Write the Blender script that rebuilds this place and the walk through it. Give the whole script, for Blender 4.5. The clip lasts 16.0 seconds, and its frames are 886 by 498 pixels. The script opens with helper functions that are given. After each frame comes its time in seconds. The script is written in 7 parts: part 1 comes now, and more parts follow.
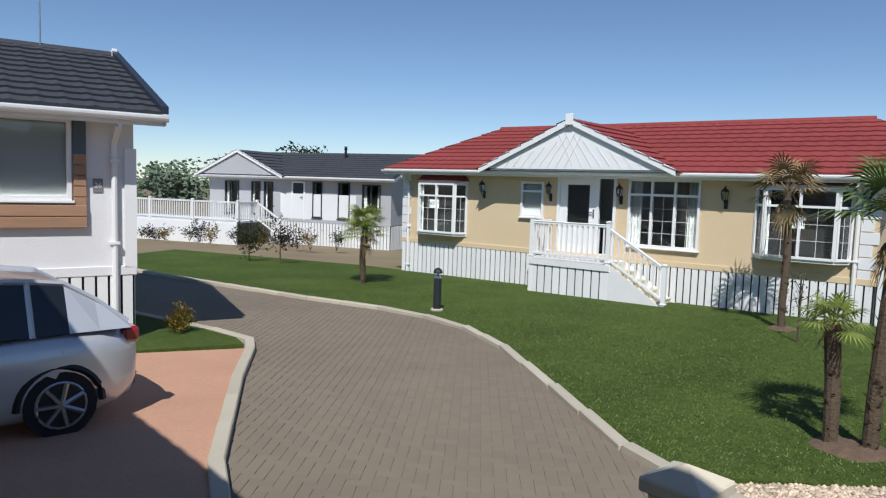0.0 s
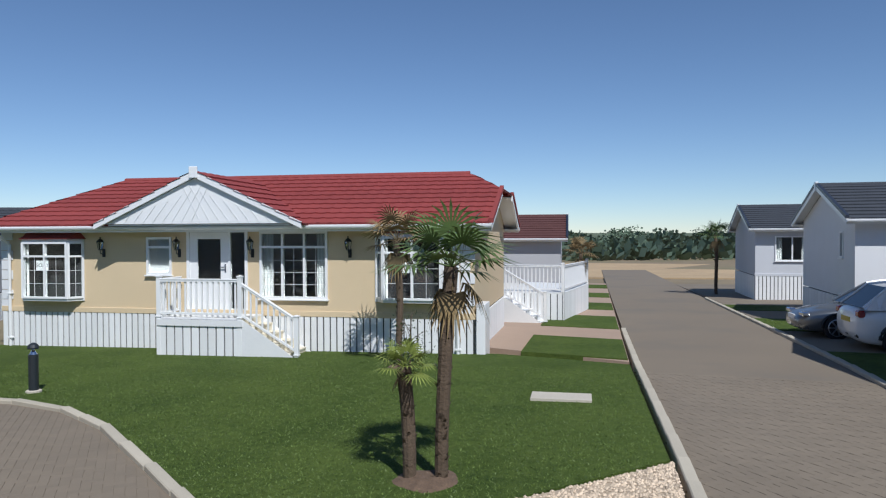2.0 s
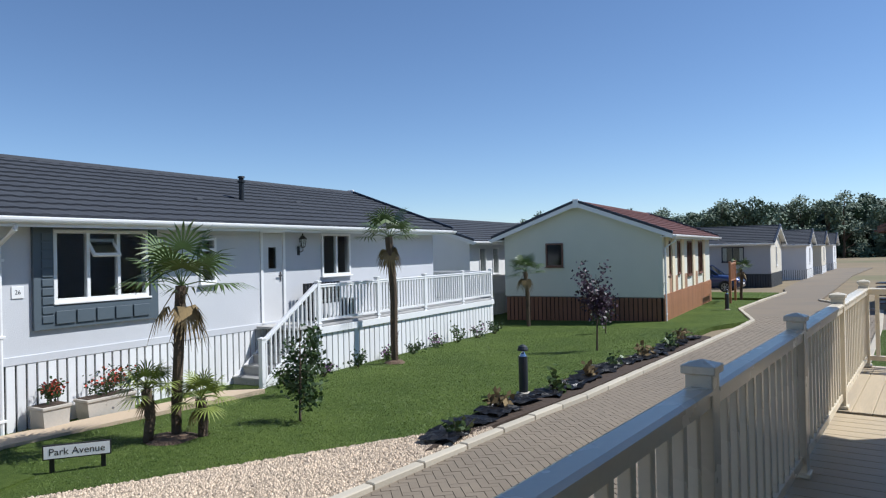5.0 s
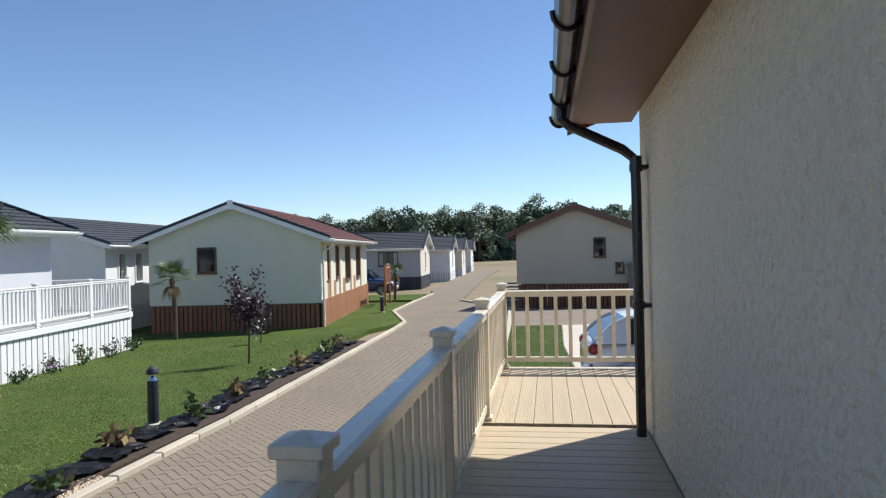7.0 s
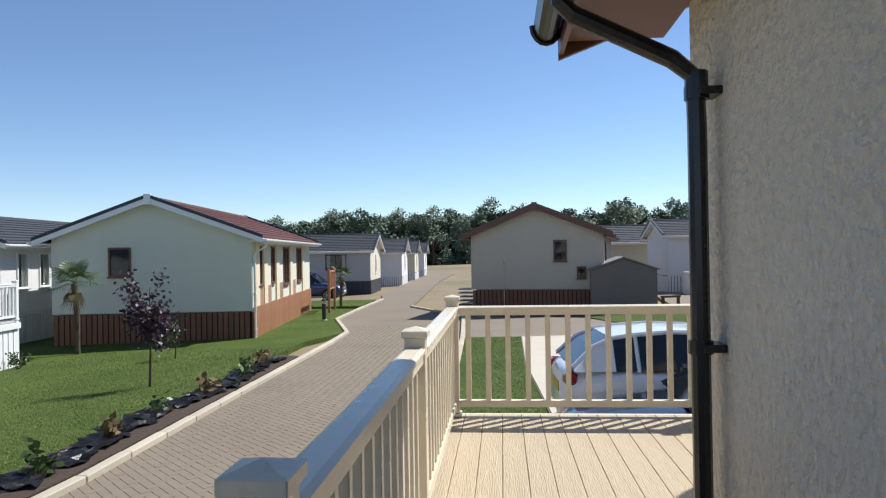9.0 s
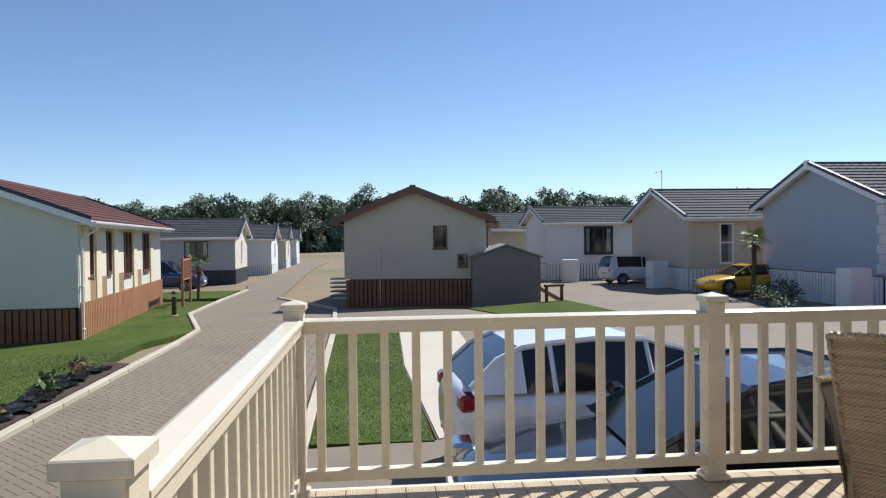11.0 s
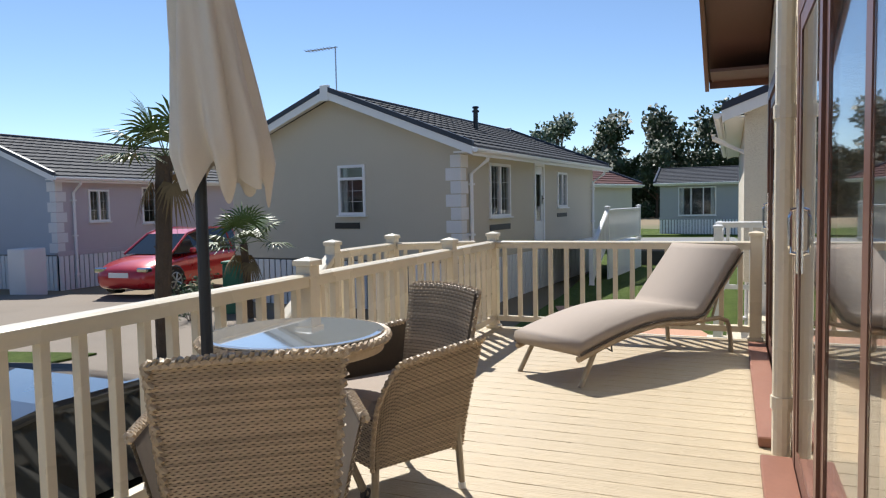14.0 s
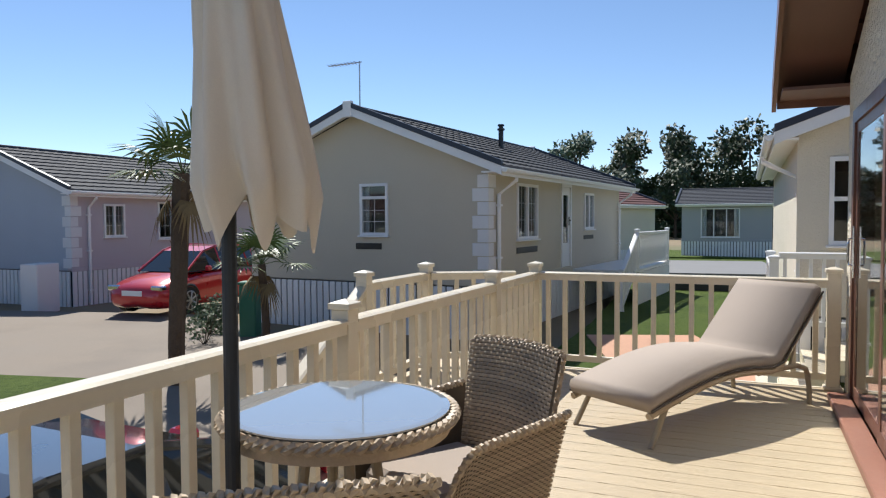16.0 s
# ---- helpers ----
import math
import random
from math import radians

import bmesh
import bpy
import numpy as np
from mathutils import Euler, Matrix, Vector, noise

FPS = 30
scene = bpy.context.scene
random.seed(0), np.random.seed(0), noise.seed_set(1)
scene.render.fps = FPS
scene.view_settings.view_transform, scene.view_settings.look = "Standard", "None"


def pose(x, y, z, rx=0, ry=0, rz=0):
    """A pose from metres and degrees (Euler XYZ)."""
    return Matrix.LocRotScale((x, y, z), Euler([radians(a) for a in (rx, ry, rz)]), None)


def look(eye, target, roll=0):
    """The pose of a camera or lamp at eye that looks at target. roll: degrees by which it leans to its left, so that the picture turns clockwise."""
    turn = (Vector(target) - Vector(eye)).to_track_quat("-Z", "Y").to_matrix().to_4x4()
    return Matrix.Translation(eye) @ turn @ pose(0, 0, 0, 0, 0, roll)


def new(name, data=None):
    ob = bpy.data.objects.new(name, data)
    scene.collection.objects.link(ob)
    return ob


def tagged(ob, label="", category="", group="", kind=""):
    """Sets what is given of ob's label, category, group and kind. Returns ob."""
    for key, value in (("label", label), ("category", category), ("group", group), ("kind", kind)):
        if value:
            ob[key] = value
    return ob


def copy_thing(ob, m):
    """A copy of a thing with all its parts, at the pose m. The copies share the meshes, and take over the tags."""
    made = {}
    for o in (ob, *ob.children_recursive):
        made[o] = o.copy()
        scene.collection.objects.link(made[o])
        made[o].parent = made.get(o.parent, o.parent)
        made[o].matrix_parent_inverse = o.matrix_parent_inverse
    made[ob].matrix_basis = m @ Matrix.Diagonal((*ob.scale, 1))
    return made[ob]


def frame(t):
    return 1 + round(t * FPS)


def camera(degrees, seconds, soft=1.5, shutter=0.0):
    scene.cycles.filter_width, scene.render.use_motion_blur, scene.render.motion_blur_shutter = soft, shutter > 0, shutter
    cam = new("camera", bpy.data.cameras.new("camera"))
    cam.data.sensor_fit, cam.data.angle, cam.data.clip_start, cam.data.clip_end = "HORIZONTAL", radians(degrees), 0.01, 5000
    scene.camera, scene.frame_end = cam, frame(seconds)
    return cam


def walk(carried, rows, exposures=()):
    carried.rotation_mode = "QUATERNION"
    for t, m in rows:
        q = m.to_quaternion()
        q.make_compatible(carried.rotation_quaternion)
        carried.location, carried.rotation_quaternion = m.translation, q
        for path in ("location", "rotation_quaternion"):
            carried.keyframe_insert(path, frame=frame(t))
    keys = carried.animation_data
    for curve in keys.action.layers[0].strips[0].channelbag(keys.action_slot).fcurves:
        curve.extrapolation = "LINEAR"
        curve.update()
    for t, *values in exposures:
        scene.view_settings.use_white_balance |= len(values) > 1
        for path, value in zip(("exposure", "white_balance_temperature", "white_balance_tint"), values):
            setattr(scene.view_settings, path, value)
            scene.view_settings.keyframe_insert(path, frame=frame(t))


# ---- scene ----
cam = camera(64.7, 16.0, soft=1.2)
PATH = [
    (0, (0.554, -6.21, 2.026), (-0.782, -7.687, 1.845), 1.8),
    (0.5, (0.429, -6.195, 2.062), (-0.881, -7.701, 1.937), 1.4),
    (1, (0.209, -6.064, 2.051), (-1.206, -7.478, 2.004), 0.8),
    (1.5, (0.042, -5.833, 2.078), (-1.585, -6.996, 2.053), 0.2),
    (2, (0.03, -5.624, 2.179), (-1.835, -6.346, 2.144), -0.2),
    (2.5, (-0.016, -5.497, 2.195), (-2.007, -5.678, 2.155), -0.5),
    (3, (0.019, -5.348, 2.223), (-1.948, -4.99, 2.175), -1.1),
    (3.5, (0.105, -5.165, 2.273), (-1.73, -4.371, 2.221), -1.3),
    (4, (0.086, -5.099, 2.317), (-1.543, -3.939, 2.269), -1.0),
    (4.5, (0.135, -5.02, 2.338), (-1.281, -3.608, 2.308), -1.1),
    (5, (0.14, -4.953, 2.332), (-1.02, -3.324, 2.340), -1.2),
    (7.5, (-0.081, -3.313, 2.287), (-0.29, -1.324, 2.287), -1.1),
    (8, (-0.1, -2.734, 2.264), (-0.282, -0.742, 2.27), -1.0),
    (10.3, (-0.225, -0.145, 2.265), (-0.326, 1.853, 2.275), -0.4),
    (10.5, (-0.197, 0.042, 2.255), (-0.235, 2.041, 2.253), -0.6),
    (11, (-0.151, 0.528, 2.221), (0.033, 2.519, 2.191), -0.7),
    (11.5, (-0.116, 0.97, 2.208), (0.402, 2.901, 2.137), -1.0),
    (12, (0.087, 1.377, 2.171), (0.991, 3.159, 2.066), -1.1),
    (12.5, (0.226, 1.593, 2.16), (1.504, 3.127, 2.033), -1.2),
    (13, (0.287, 1.69, 2.184), (1.871, 2.905, 2.06), -1.0),
    (13.5, (0.276, 1.734, 2.208), (2.04, 2.669, 2.08), -1.0),
    (14, (0.309, 1.775, 2.209), (2.153, 2.539, 2.081), -1.1),
    (14.5, (0.348, 1.843, 2.236), (2.203, 2.582, 2.12), -0.9),
    (15, (0.449, 1.957, 2.269), (2.307, 2.692, 2.176), -0.6),
    (15.5, (0.552, 2.092, 2.273), (2.407, 2.835, 2.189), -0.5),
    (16, (0.738, 2.195, 2.301), (2.57, 2.994, 2.22), -0.3),
]
walk(cam, [(t, look(eye, target, roll)) for t, eye, target, roll in PATH],
     exposures=[(0, 0.0, 6050, 10), (1.5, -0.12, 5900, 10), (2.5, -0.04, 5750, 10), (3.5, 0.08, 5750, 10), (5, 0.28, 5850, 10), (8, 0.56, 6250, 10), (10.5, 0.42, 6150, 10), (12.5, 0.48, 6350, 10), (14.5, 0.54, 6300, 10), (16, 0.50, 6300, 10)])

# ---- light ----
SUN_DIR = Vector((0.74, 0.66, 1.22)).normalized()   # towards the sun
world = bpy.data.worlds.new("sky")
scene.world = world
world.use_nodes = True
wn = world.node_tree
sky = wn.nodes.new("ShaderNodeTexSky")
sky.sky_type = 'NISHITA'
sky.sun_disc = False
sky.sun_elevation = math.asin(SUN_DIR.z)
sky.sun_rotation = math.atan2(SUN_DIR.x, SUN_DIR.y)
sky.air_density, sky.dust_density, sky.ozone_density = 0.80, 0.0, 2.9
wn.links.new(sky.outputs[0], wn.nodes["Background"].inputs[0])
wn.nodes["Background"].inputs[1].default_value = 0.096
sun_data = bpy.data.lights.new("sun", 'SUN')
sun_data.energy, sun_data.angle, sun_data.color = 4.7, radians(0.55), (1.0, 0.95, 0.87)
sun = new("sun", sun_data)
sun.matrix_world = look((30, 20, 40), Vector((30, 20, 40)) - SUN_DIR)
scene.view_settings.exposure = 0.0


# ---- materials ----
MATS = {}


def mat(name, color, rough=0.6, metal=0.0, scale=4.0, vary=0.12, grain=40.0, bump=0.0, bump_scale=60.0, spec=0.5,
        island=0.0, rand=0.0, coat=0.0, stretch=(1, 1, 1), dirt=None):
    """Principled surface with two scales of variation, optional fine relief and per-piece variation."""
    if name in MATS:
        return MATS[name]
    m = bpy.data.materials.new(name)
    m.use_nodes = True
    nt = m.node_tree
    b = nt.nodes["Principled BSDF"]
    N, L = nt.nodes.new, nt.links.new
    tc = N("ShaderNodeTexCoord")
    mp = N("ShaderNodeMapping")
    mp.inputs["Scale"].default_value = stretch
    L(tc.outputs["Object"], mp.inputs["Vector"])
    n1, n2 = N("ShaderNodeTexNoise"), N("ShaderNodeTexNoise")
    n1.inputs["Scale"].default_value, n2.inputs["Scale"].default_value = scale, grain
    n1.inputs["Detail"].default_value, n2.inputs["Detail"].default_value = 4, 3
    L(mp.outputs[0], n1.inputs["Vector"]), L(mp.outputs[0], n2.inputs["Vector"])
    mix = N("ShaderNodeMath")
    mix.operation = 'ADD'
    L(n1.outputs["Fac"], mix.inputs[0]), L(n2.outputs["Fac"], mix.inputs[1])
    val = mix.outputs[0]
    base_mid = 1.0
    if island or rand:
        g = N("ShaderNodeNewGeometry") if island else N("ShaderNodeObjectInfo")
        k = N("ShaderNodeMath")
        k.operation = 'MULTIPLY_ADD'
        L(g.outputs["Random Per Island" if island else "Random"], k.inputs[0])
        k.inputs[1].default_value = (island or rand) / max(vary, 0.01)
        L(val, k.inputs[2])
        val = k.outputs[0]
        base_mid += 0.5 * (island or rand) / max(vary, 0.01)
    ramp = N("ShaderNodeMapRange")
    spread = base_mid
    ramp.inputs["From Min"].default_value, ramp.inputs["From Max"].default_value = 0.0, 2 * spread
    ramp.inputs["To Min"].default_value, ramp.inputs["To Max"].default_value = 1 - 2.2 * vary * spread, 1 + 2.2 * vary * spread
    L(val, ramp.inputs["Value"])
    mul = N("ShaderNodeVectorMath")
    mul.operation = 'SCALE'
    mul.inputs[0].default_value = color
    L(ramp.outputs[0], mul.inputs["Scale"])
    col = mul.outputs[0]
    if dirt:
        mx = N("ShaderNodeMix")
        mx.data_type = 'RGBA'
        r2 = N("ShaderNodeMapRange")
        n3 = N("ShaderNodeTexNoise")
        n3.inputs["Scale"].default_value, n3.inputs["Detail"].default_value = dirt[1], 6
        L(tc.outputs["Object"], n3.inputs["Vector"])
        r2.inputs["From Min"].default_value, r2.inputs["From Max"].default_value = 0.5, 0.72
        L(n3.outputs["Fac"], r2.inputs["Value"])
        k2 = N("ShaderNodeMath")
        k2.operation = 'MULTIPLY'
        k2.inputs[1].default_value = dirt[2]
        L(r2.outputs[0], k2.inputs[0])
        L(k2.outputs[0], mx.inputs["Factor"]), L(col, mx.inputs["A"])
        mx.inputs["B"].default_value = (*dirt[0], 1)
        col = mx.outputs["Result"]
    L(col, b.inputs["Base Color"])
    rr = N("ShaderNodeMapRange")
    rr.inputs["To Min"].default_value, rr.inputs["To Max"].default_value = max(0.0, rough - 0.08), min(1, rough + 0.08)
    L(n1.outputs["Fac"], rr.inputs["Value"])
    L(rr.outputs[0], b.inputs["Roughness"])
    b.inputs["Metallic"].default_value = metal
    b.inputs["Specular IOR Level"].default_value = spec
    if coat:
        b.inputs["Coat Weight"].default_value, b.inputs["Coat Roughness"].default_value = coat, 0.03
    if bump:
        n4 = N("ShaderNodeTexNoise")
        n4.inputs["Scale"].default_value, n4.inputs["Detail"].default_value = bump_scale, 5
        L(mp.outputs[0], n4.inputs["Vector"])
        bp = N("ShaderNodeBump")
        bp.inputs["Strength"].default_value, bp.inputs["Distance"].default_value = 0.7, bump
        L(n4.outputs["Fac"], bp.inputs["Height"]), L(bp.outputs[0], b.inputs["Normal"])
    MATS[name] = m
    return m


def glass_mat(name, tint=(0.8, 0.86, 0.86)):
    m = bpy.data.materials.new(name)
    m.use_nodes = True
    b = m.node_tree.nodes["Principled BSDF"]
    b.inputs["Base Color"].default_value = (*tint, 1)
    b.inputs["Roughness"].default_value = 0.02
    b.inputs["Transmission Weight"].default_value = 1.0
    b.inputs["IOR"].default_value = 1.45
    MATS[name] = m
    return m


WHITE = mat("white_upvc", (0.80, 0.80, 0.79), 0.35, scale=2, vary=0.03)
WHITE_WOOD = mat("white_painted_board", (0.78, 0.78, 0.77), 0.5, scale=3, vary=0.05, rand=0.05, bump=0.001)
CREAM_WALL = mat("cream_render", (0.66, 0.52, 0.33), 0.85, scale=1.2, vary=0.05, bump=0.006, bump_scale=90)
GREY_WALL = mat("pale_grey_render", (0.56, 0.57, 0.59), 0.85, scale=1.2, vary=0.05, bump=0.006, bump_scale=80)
WHITE_WALL = mat("white_render", (0.74, 0.74, 0.74), 0.85, scale=1.2, vary=0.05, bump=0.006, bump_scale=80)
IVORY_WALL = mat("ivory_render", (0.66, 0.61, 0.50), 0.85, scale=1.2, vary=0.06, bump=0.02, bump_scale=45)
IVORY_ROUGH = mat("ivory_rough_render", (0.79, 0.71, 0.56), 0.9, scale=1.2, vary=0.08, grain=30, bump=0.13, bump_scale=24, dirt=((0.60, 0.52, 0.40), 22.0, 0.5))
PALE_GREEN_WALL = mat("pale_cream_render", (0.66, 0.66, 0.56), 0.85, scale=1.2, vary=0.05, bump=0.006, bump_scale=80)
BEIGE_WALL = mat("beige_render", (0.55, 0.50, 0.40), 0.85, scale=1.2, vary=0.05, bump=0.006, bump_scale=80)
BLUE_WALL = mat("blue_grey_render", (0.42, 0.47, 0.54), 0.85, scale=1.2, vary=0.05, bump=0.006, bump_scale=80)
LILAC_WALL = mat("lilac_grey_render", (0.52, 0.47, 0.50), 0.85, scale=1.2, vary=0.05, bump=0.006, bump_scale=80)
MID_GREY_WALL = mat("mid_grey_render", (0.42, 0.42, 0.43), 0.85, scale=1.2, vary=0.05, bump=0.006, bump_scale=80)
RED_ROOF = mat("red_roof_tile", (0.25, 0.05, 0.045), 0.7, spec=0.3, scale=2.0, vary=0.16, grain=60, island=0.06, bump=0.002)
SLATE_ROOF = mat("charcoal_roof_tile", (0.055, 0.060, 0.070), 0.8, spec=0.2, scale=2.0, vary=0.2, grain=60, island=0.08, bump=0.002)
BROWN_ROOF = mat("brown_roof_tile", (0.11, 0.05, 0.045), 0.8, spec=0.2, scale=2.0, vary=0.2, grain=60, island=0.08, bump=0.002)
DARK_TRIM = mat("dark_navy_trim", (0.025, 0.03, 0.045), 0.4, scale=3, vary=0.1)
BLACK_GAP = mat("black_gap", (0.012, 0.012, 0.013), 0.9, scale=3, vary=0.1)
BROWN_TRIM = mat("brown_woodgrain_upvc", (0.14, 0.06, 0.037), 0.38, scale=3, vary=0.2, grain=30, stretch=(8, 8, 1))
BROWN_SKIRT = mat("brown_skirting_board", (0.20, 0.085, 0.045), 0.6, scale=3, vary=0.15, rand=0.1)
ORANGE_WOOD = mat("orange_brown_board", (0.36, 0.17, 0.085), 0.6, scale=3, vary=0.15, rand=0.1)
TAN_BOARD = mat("tan_cladding_board", (0.34, 0.20, 0.12), 0.6, scale=3, vary=0.15, rand=0.1, stretch=(1, 8, 8))
SLATE_PAINT = mat("slate_blue_paint", (0.085, 0.11, 0.13), 0.5, scale=3, vary=0.08)
GLASS = glass_mat("window_glass")
GLASS_DARK = glass_mat("tinted_car_glass", (0.10, 0.13, 0.13))
INSIDE = mat("interior_plaster", (0.30, 0.28, 0.25), 0.9, scale=1, vary=0.05)
CURTAIN = mat("white_curtain", (0.72, 0.71, 0.69), 0.9, scale=4, vary=0.06, stretch=(6, 6, 1))
DECK_CREAM = mat("cream_deck_board", (0.48, 0.385, 0.25), 0.5, scale=2.0, vary=0.12, grain=12, rand=0.03, bump=0.004, bump_scale=22, stretch=(0.35, 6, 6))
DECK_CREAM_Y = mat("cream_deck_board_front", (0.48, 0.385, 0.25), 0.5, scale=2.2, vary=0.15, grain=20, rand=0.02, bump=0.014, bump_scale=26, stretch=(6, 0.35, 6))
CREAM_VINYL = mat("cream_vinyl", (0.72, 0.64, 0.49), 0.28, scale=2, vary=0.04)
BLACK_PLASTIC = mat("black_gutter_plastic", (0.016, 0.014, 0.014), 0.25, scale=3, vary=0.1)
BROWN_SOFFIT = mat("brown_soffit", (0.15, 0.075, 0.055), 0.5, scale=2, vary=0.12, stretch=(1, 6, 6))
BLOCK = mat("grey_brown_paving_block", (0.204, 0.165, 0.119), 0.85, scale=0.6, vary=0.09, grain=60, rand=0.05, bump=0.003, bump_scale=120, dirt=((0.155, 0.125, 0.09), 0.35, 0.6))
BLOCK_FIELD = mat("grey_brown_block_field", (0.204, 0.165, 0.119), 0.85, scale=0.6, vary=0.08, grain=60, island=0.045, bump=0.003, bump_scale=120, dirt=((0.155, 0.125, 0.09), 0.35, 0.6))
ROAD_BASE = mat("sandy_block_joint", (0.196, 0.158, 0.114), 0.9, scale=0.6, vary=0.1, grain=40, dirt=((0.15, 0.13, 0.105), 0.35, 0.6))
RED_BLOCK = mat("red_buff_paving", (0.50, 0.28, 0.18), 0.85, scale=1.5, vary=0.14, grain=30, island=0.12, bump=0.003, bump_scale=100)
KERB = mat("concrete_kerb", (0.46, 0.41, 0.32), 0.85, scale=2, vary=0.1, grain=50, rand=0.08, bump=0.003, bump_scale=80)
PATH_MAT = mat("buff_paving_slab", (0.50, 0.39, 0.27), 0.85, scale=1.2, vary=0.1, grain=40, rand=0.1, bump=0.003)
PARKING = mat("tan_paved_parking", (0.205, 0.168, 0.128), 0.85, scale=0.8, vary=0.12, grain=40, bump=0.003, dirt=((0.15, 0.122, 0.095), 0.5, 0.6))
CONCRETE = mat("pale_concrete", (0.50, 0.45, 0.37), 0.85, scale=1.2, vary=0.1, grain=30, bump=0.003)
EARTH = mat("dark_soil", (0.055, 0.035, 0.022), 0.95, scale=3, vary=0.3, grain=30, bump=0.03, bump_scale=14)
FIELD = mat("dry_field", (0.22, 0.17, 0.10), 0.95, scale=0.05, vary=0.2, grain=0.4, dirt=((0.075, 0.12, 0.03), 0.03, 0.9))
BARK = mat("palm_trunk_fibre", (0.10, 0.07, 0.045), 0.95, scale=6, vary=0.3, grain=60, bump=0.02, bump_scale=40)
LEAF_PALM = mat("palm_leaf", (0.085, 0.13, 0.035), 0.5, scale=2, vary=0.2, island=0.2)
LEAF_YELLOW = mat("palm_leaf_young", (0.20, 0.24, 0.05), 0.5, scale=2, vary=0.2, island=0.15)
LEAF_DRY = mat("dry_palm_leaf", (0.20, 0.14, 0.06), 0.8, scale=2, vary=0.2, island=0.2)
LEAF_SHRUB = mat("shrub_leaf", (0.05, 0.085, 0.025), 0.5, scale=2, vary=0.2, island=0.25)
LEAF_TREE = mat("tree_leaf", (0.035, 0.06, 0.02), 0.6, scale=0.3, vary=0.25, island=0.3)
LEAF_PURPLE = mat("purple_leaf", (0.045, 0.020, 0.035), 0.5, scale=2, vary=0.2, island=0.25)
CHARCOAL = mat("charcoal_metal", (0.022, 0.027, 0.032), 0.45, scale=3, vary=0.1)
GALV = mat("grey_metal", (0.45, 0.46, 0.47), 0.35, metal=0.9, scale=3, vary=0.08)
CHROME = mat("chrome", (0.75, 0.75, 0.76), 0.12, metal=1.0, scale=3, vary=0.03)
TYRE = mat("tyre_rubber", (0.018, 0.018, 0.019), 0.85, scale=6, vary=0.15)
BLACK_TRIM = mat("black_car_trim", (0.012, 0.012, 0.013), 0.4, scale=4, vary=0.1)


# ---- building helpers ----
def gz(x, y):
    """Height of the gently sloping ground."""
    return 0.020 * 90 * math.tanh(x / 90) + 0.0135 * 90 * math.tanh(y / 90) - 0.020 * 70 * math.tanh(max(0.0, y - 4) / 70) - 0.020 * 70 * math.tanh(max(0.0, x - 14) / 70)


def part(name, bm, material, parent=None, label="", smooth=False):
    me = bpy.data.meshes.new(name)
    bm.normal_update()
    bm.to_mesh(me)
    bm.free()
    for m in (material if isinstance(material, (list, tuple)) else [material]):
        me.materials.append(m)
    if smooth:
        for p in me.polygons:
            p.use_smooth = True
    ob = new(name, me)
    if parent is not None:
        ob.parent = parent
    if label:
        ob["label"] = label
    return ob


def share(name, ob, parent, m):
    """Another object on the same mesh."""
    o = new(name, ob.data)
    o.parent = parent
    o.matrix_basis = m
    return o


def thing(name, x, y, z=None, rz=0.0, label="", category="", group="", kind=""):
    ob = new(name)
    ob.empty_display_size = 0.2
    ob.matrix_basis = pose(x, y, gz(x, y) if z is None else z, 0, 0, rz)
    return tagged(ob, label, category, group, kind)


def box(bm, x0, x1, y0, y1, z0, z1, bevel=0.0, m=None, idx=0):
    r = bmesh.ops.create_cube(bm, size=1.0)
    vs = r["verts"]
    bmesh.ops.scale(bm, vec=(x1 - x0, y1 - y0, z1 - z0), verts=vs)
    bmesh.ops.translate(bm, vec=((x0 + x1) / 2, (y0 + y1) / 2, (z0 + z1) / 2), verts=vs)
    fs = {f for v in vs for f in v.link_faces}
    if bevel:
        es = list({e for v in vs for e in v.link_edges})
        r2 = bmesh.ops.bevel(bm, geom=es, offset=bevel, segments=1, affect='EDGES')
        vs = list({v for f in r2["faces"] for v in f.verts} | {v for v in vs if v.is_valid})
        fs = {f for v in vs for f in v.link_faces}
    for f in fs:
        f.material_index = idx
    if m is not None:
        bmesh.ops.transform(bm, matrix=m, verts=vs)
    return vs


def boxes(*bs, bevel=0.0):
    bm = bmesh.new()
    for b in bs:
        box(bm, *b, bevel=bevel)
    return bm


def prism(bm, pts, a, b, axis='y', idx=0):
    """Extrude a polygon. axis y: pts are (x, z), from y=a to y=b; axis x: pts are (y, z); axis z: pts are (x, y)."""
    def at(p, d):
        return {'y': (p[0], d, p[1]), 'x': (d, p[0], p[1]), 'z': (p[0], p[1], d)}[axis]
    va = [bm.verts.new(at(p, a)) for p in pts]
    vb = [bm.verts.new(at(p, b)) for p in pts]
    n = len(pts)
    fs = [bm.faces.new(va), bm.faces.new(vb[::-1])]
    for i in range(n):
        fs.append(bm.faces.new((va[i], vb[i], vb[(i + 1) % n], va[(i + 1) % n])))
    for f in fs:
        f.material_index = idx
    bmesh.ops.recalc_face_normals(bm, faces=fs)
    return va + vb


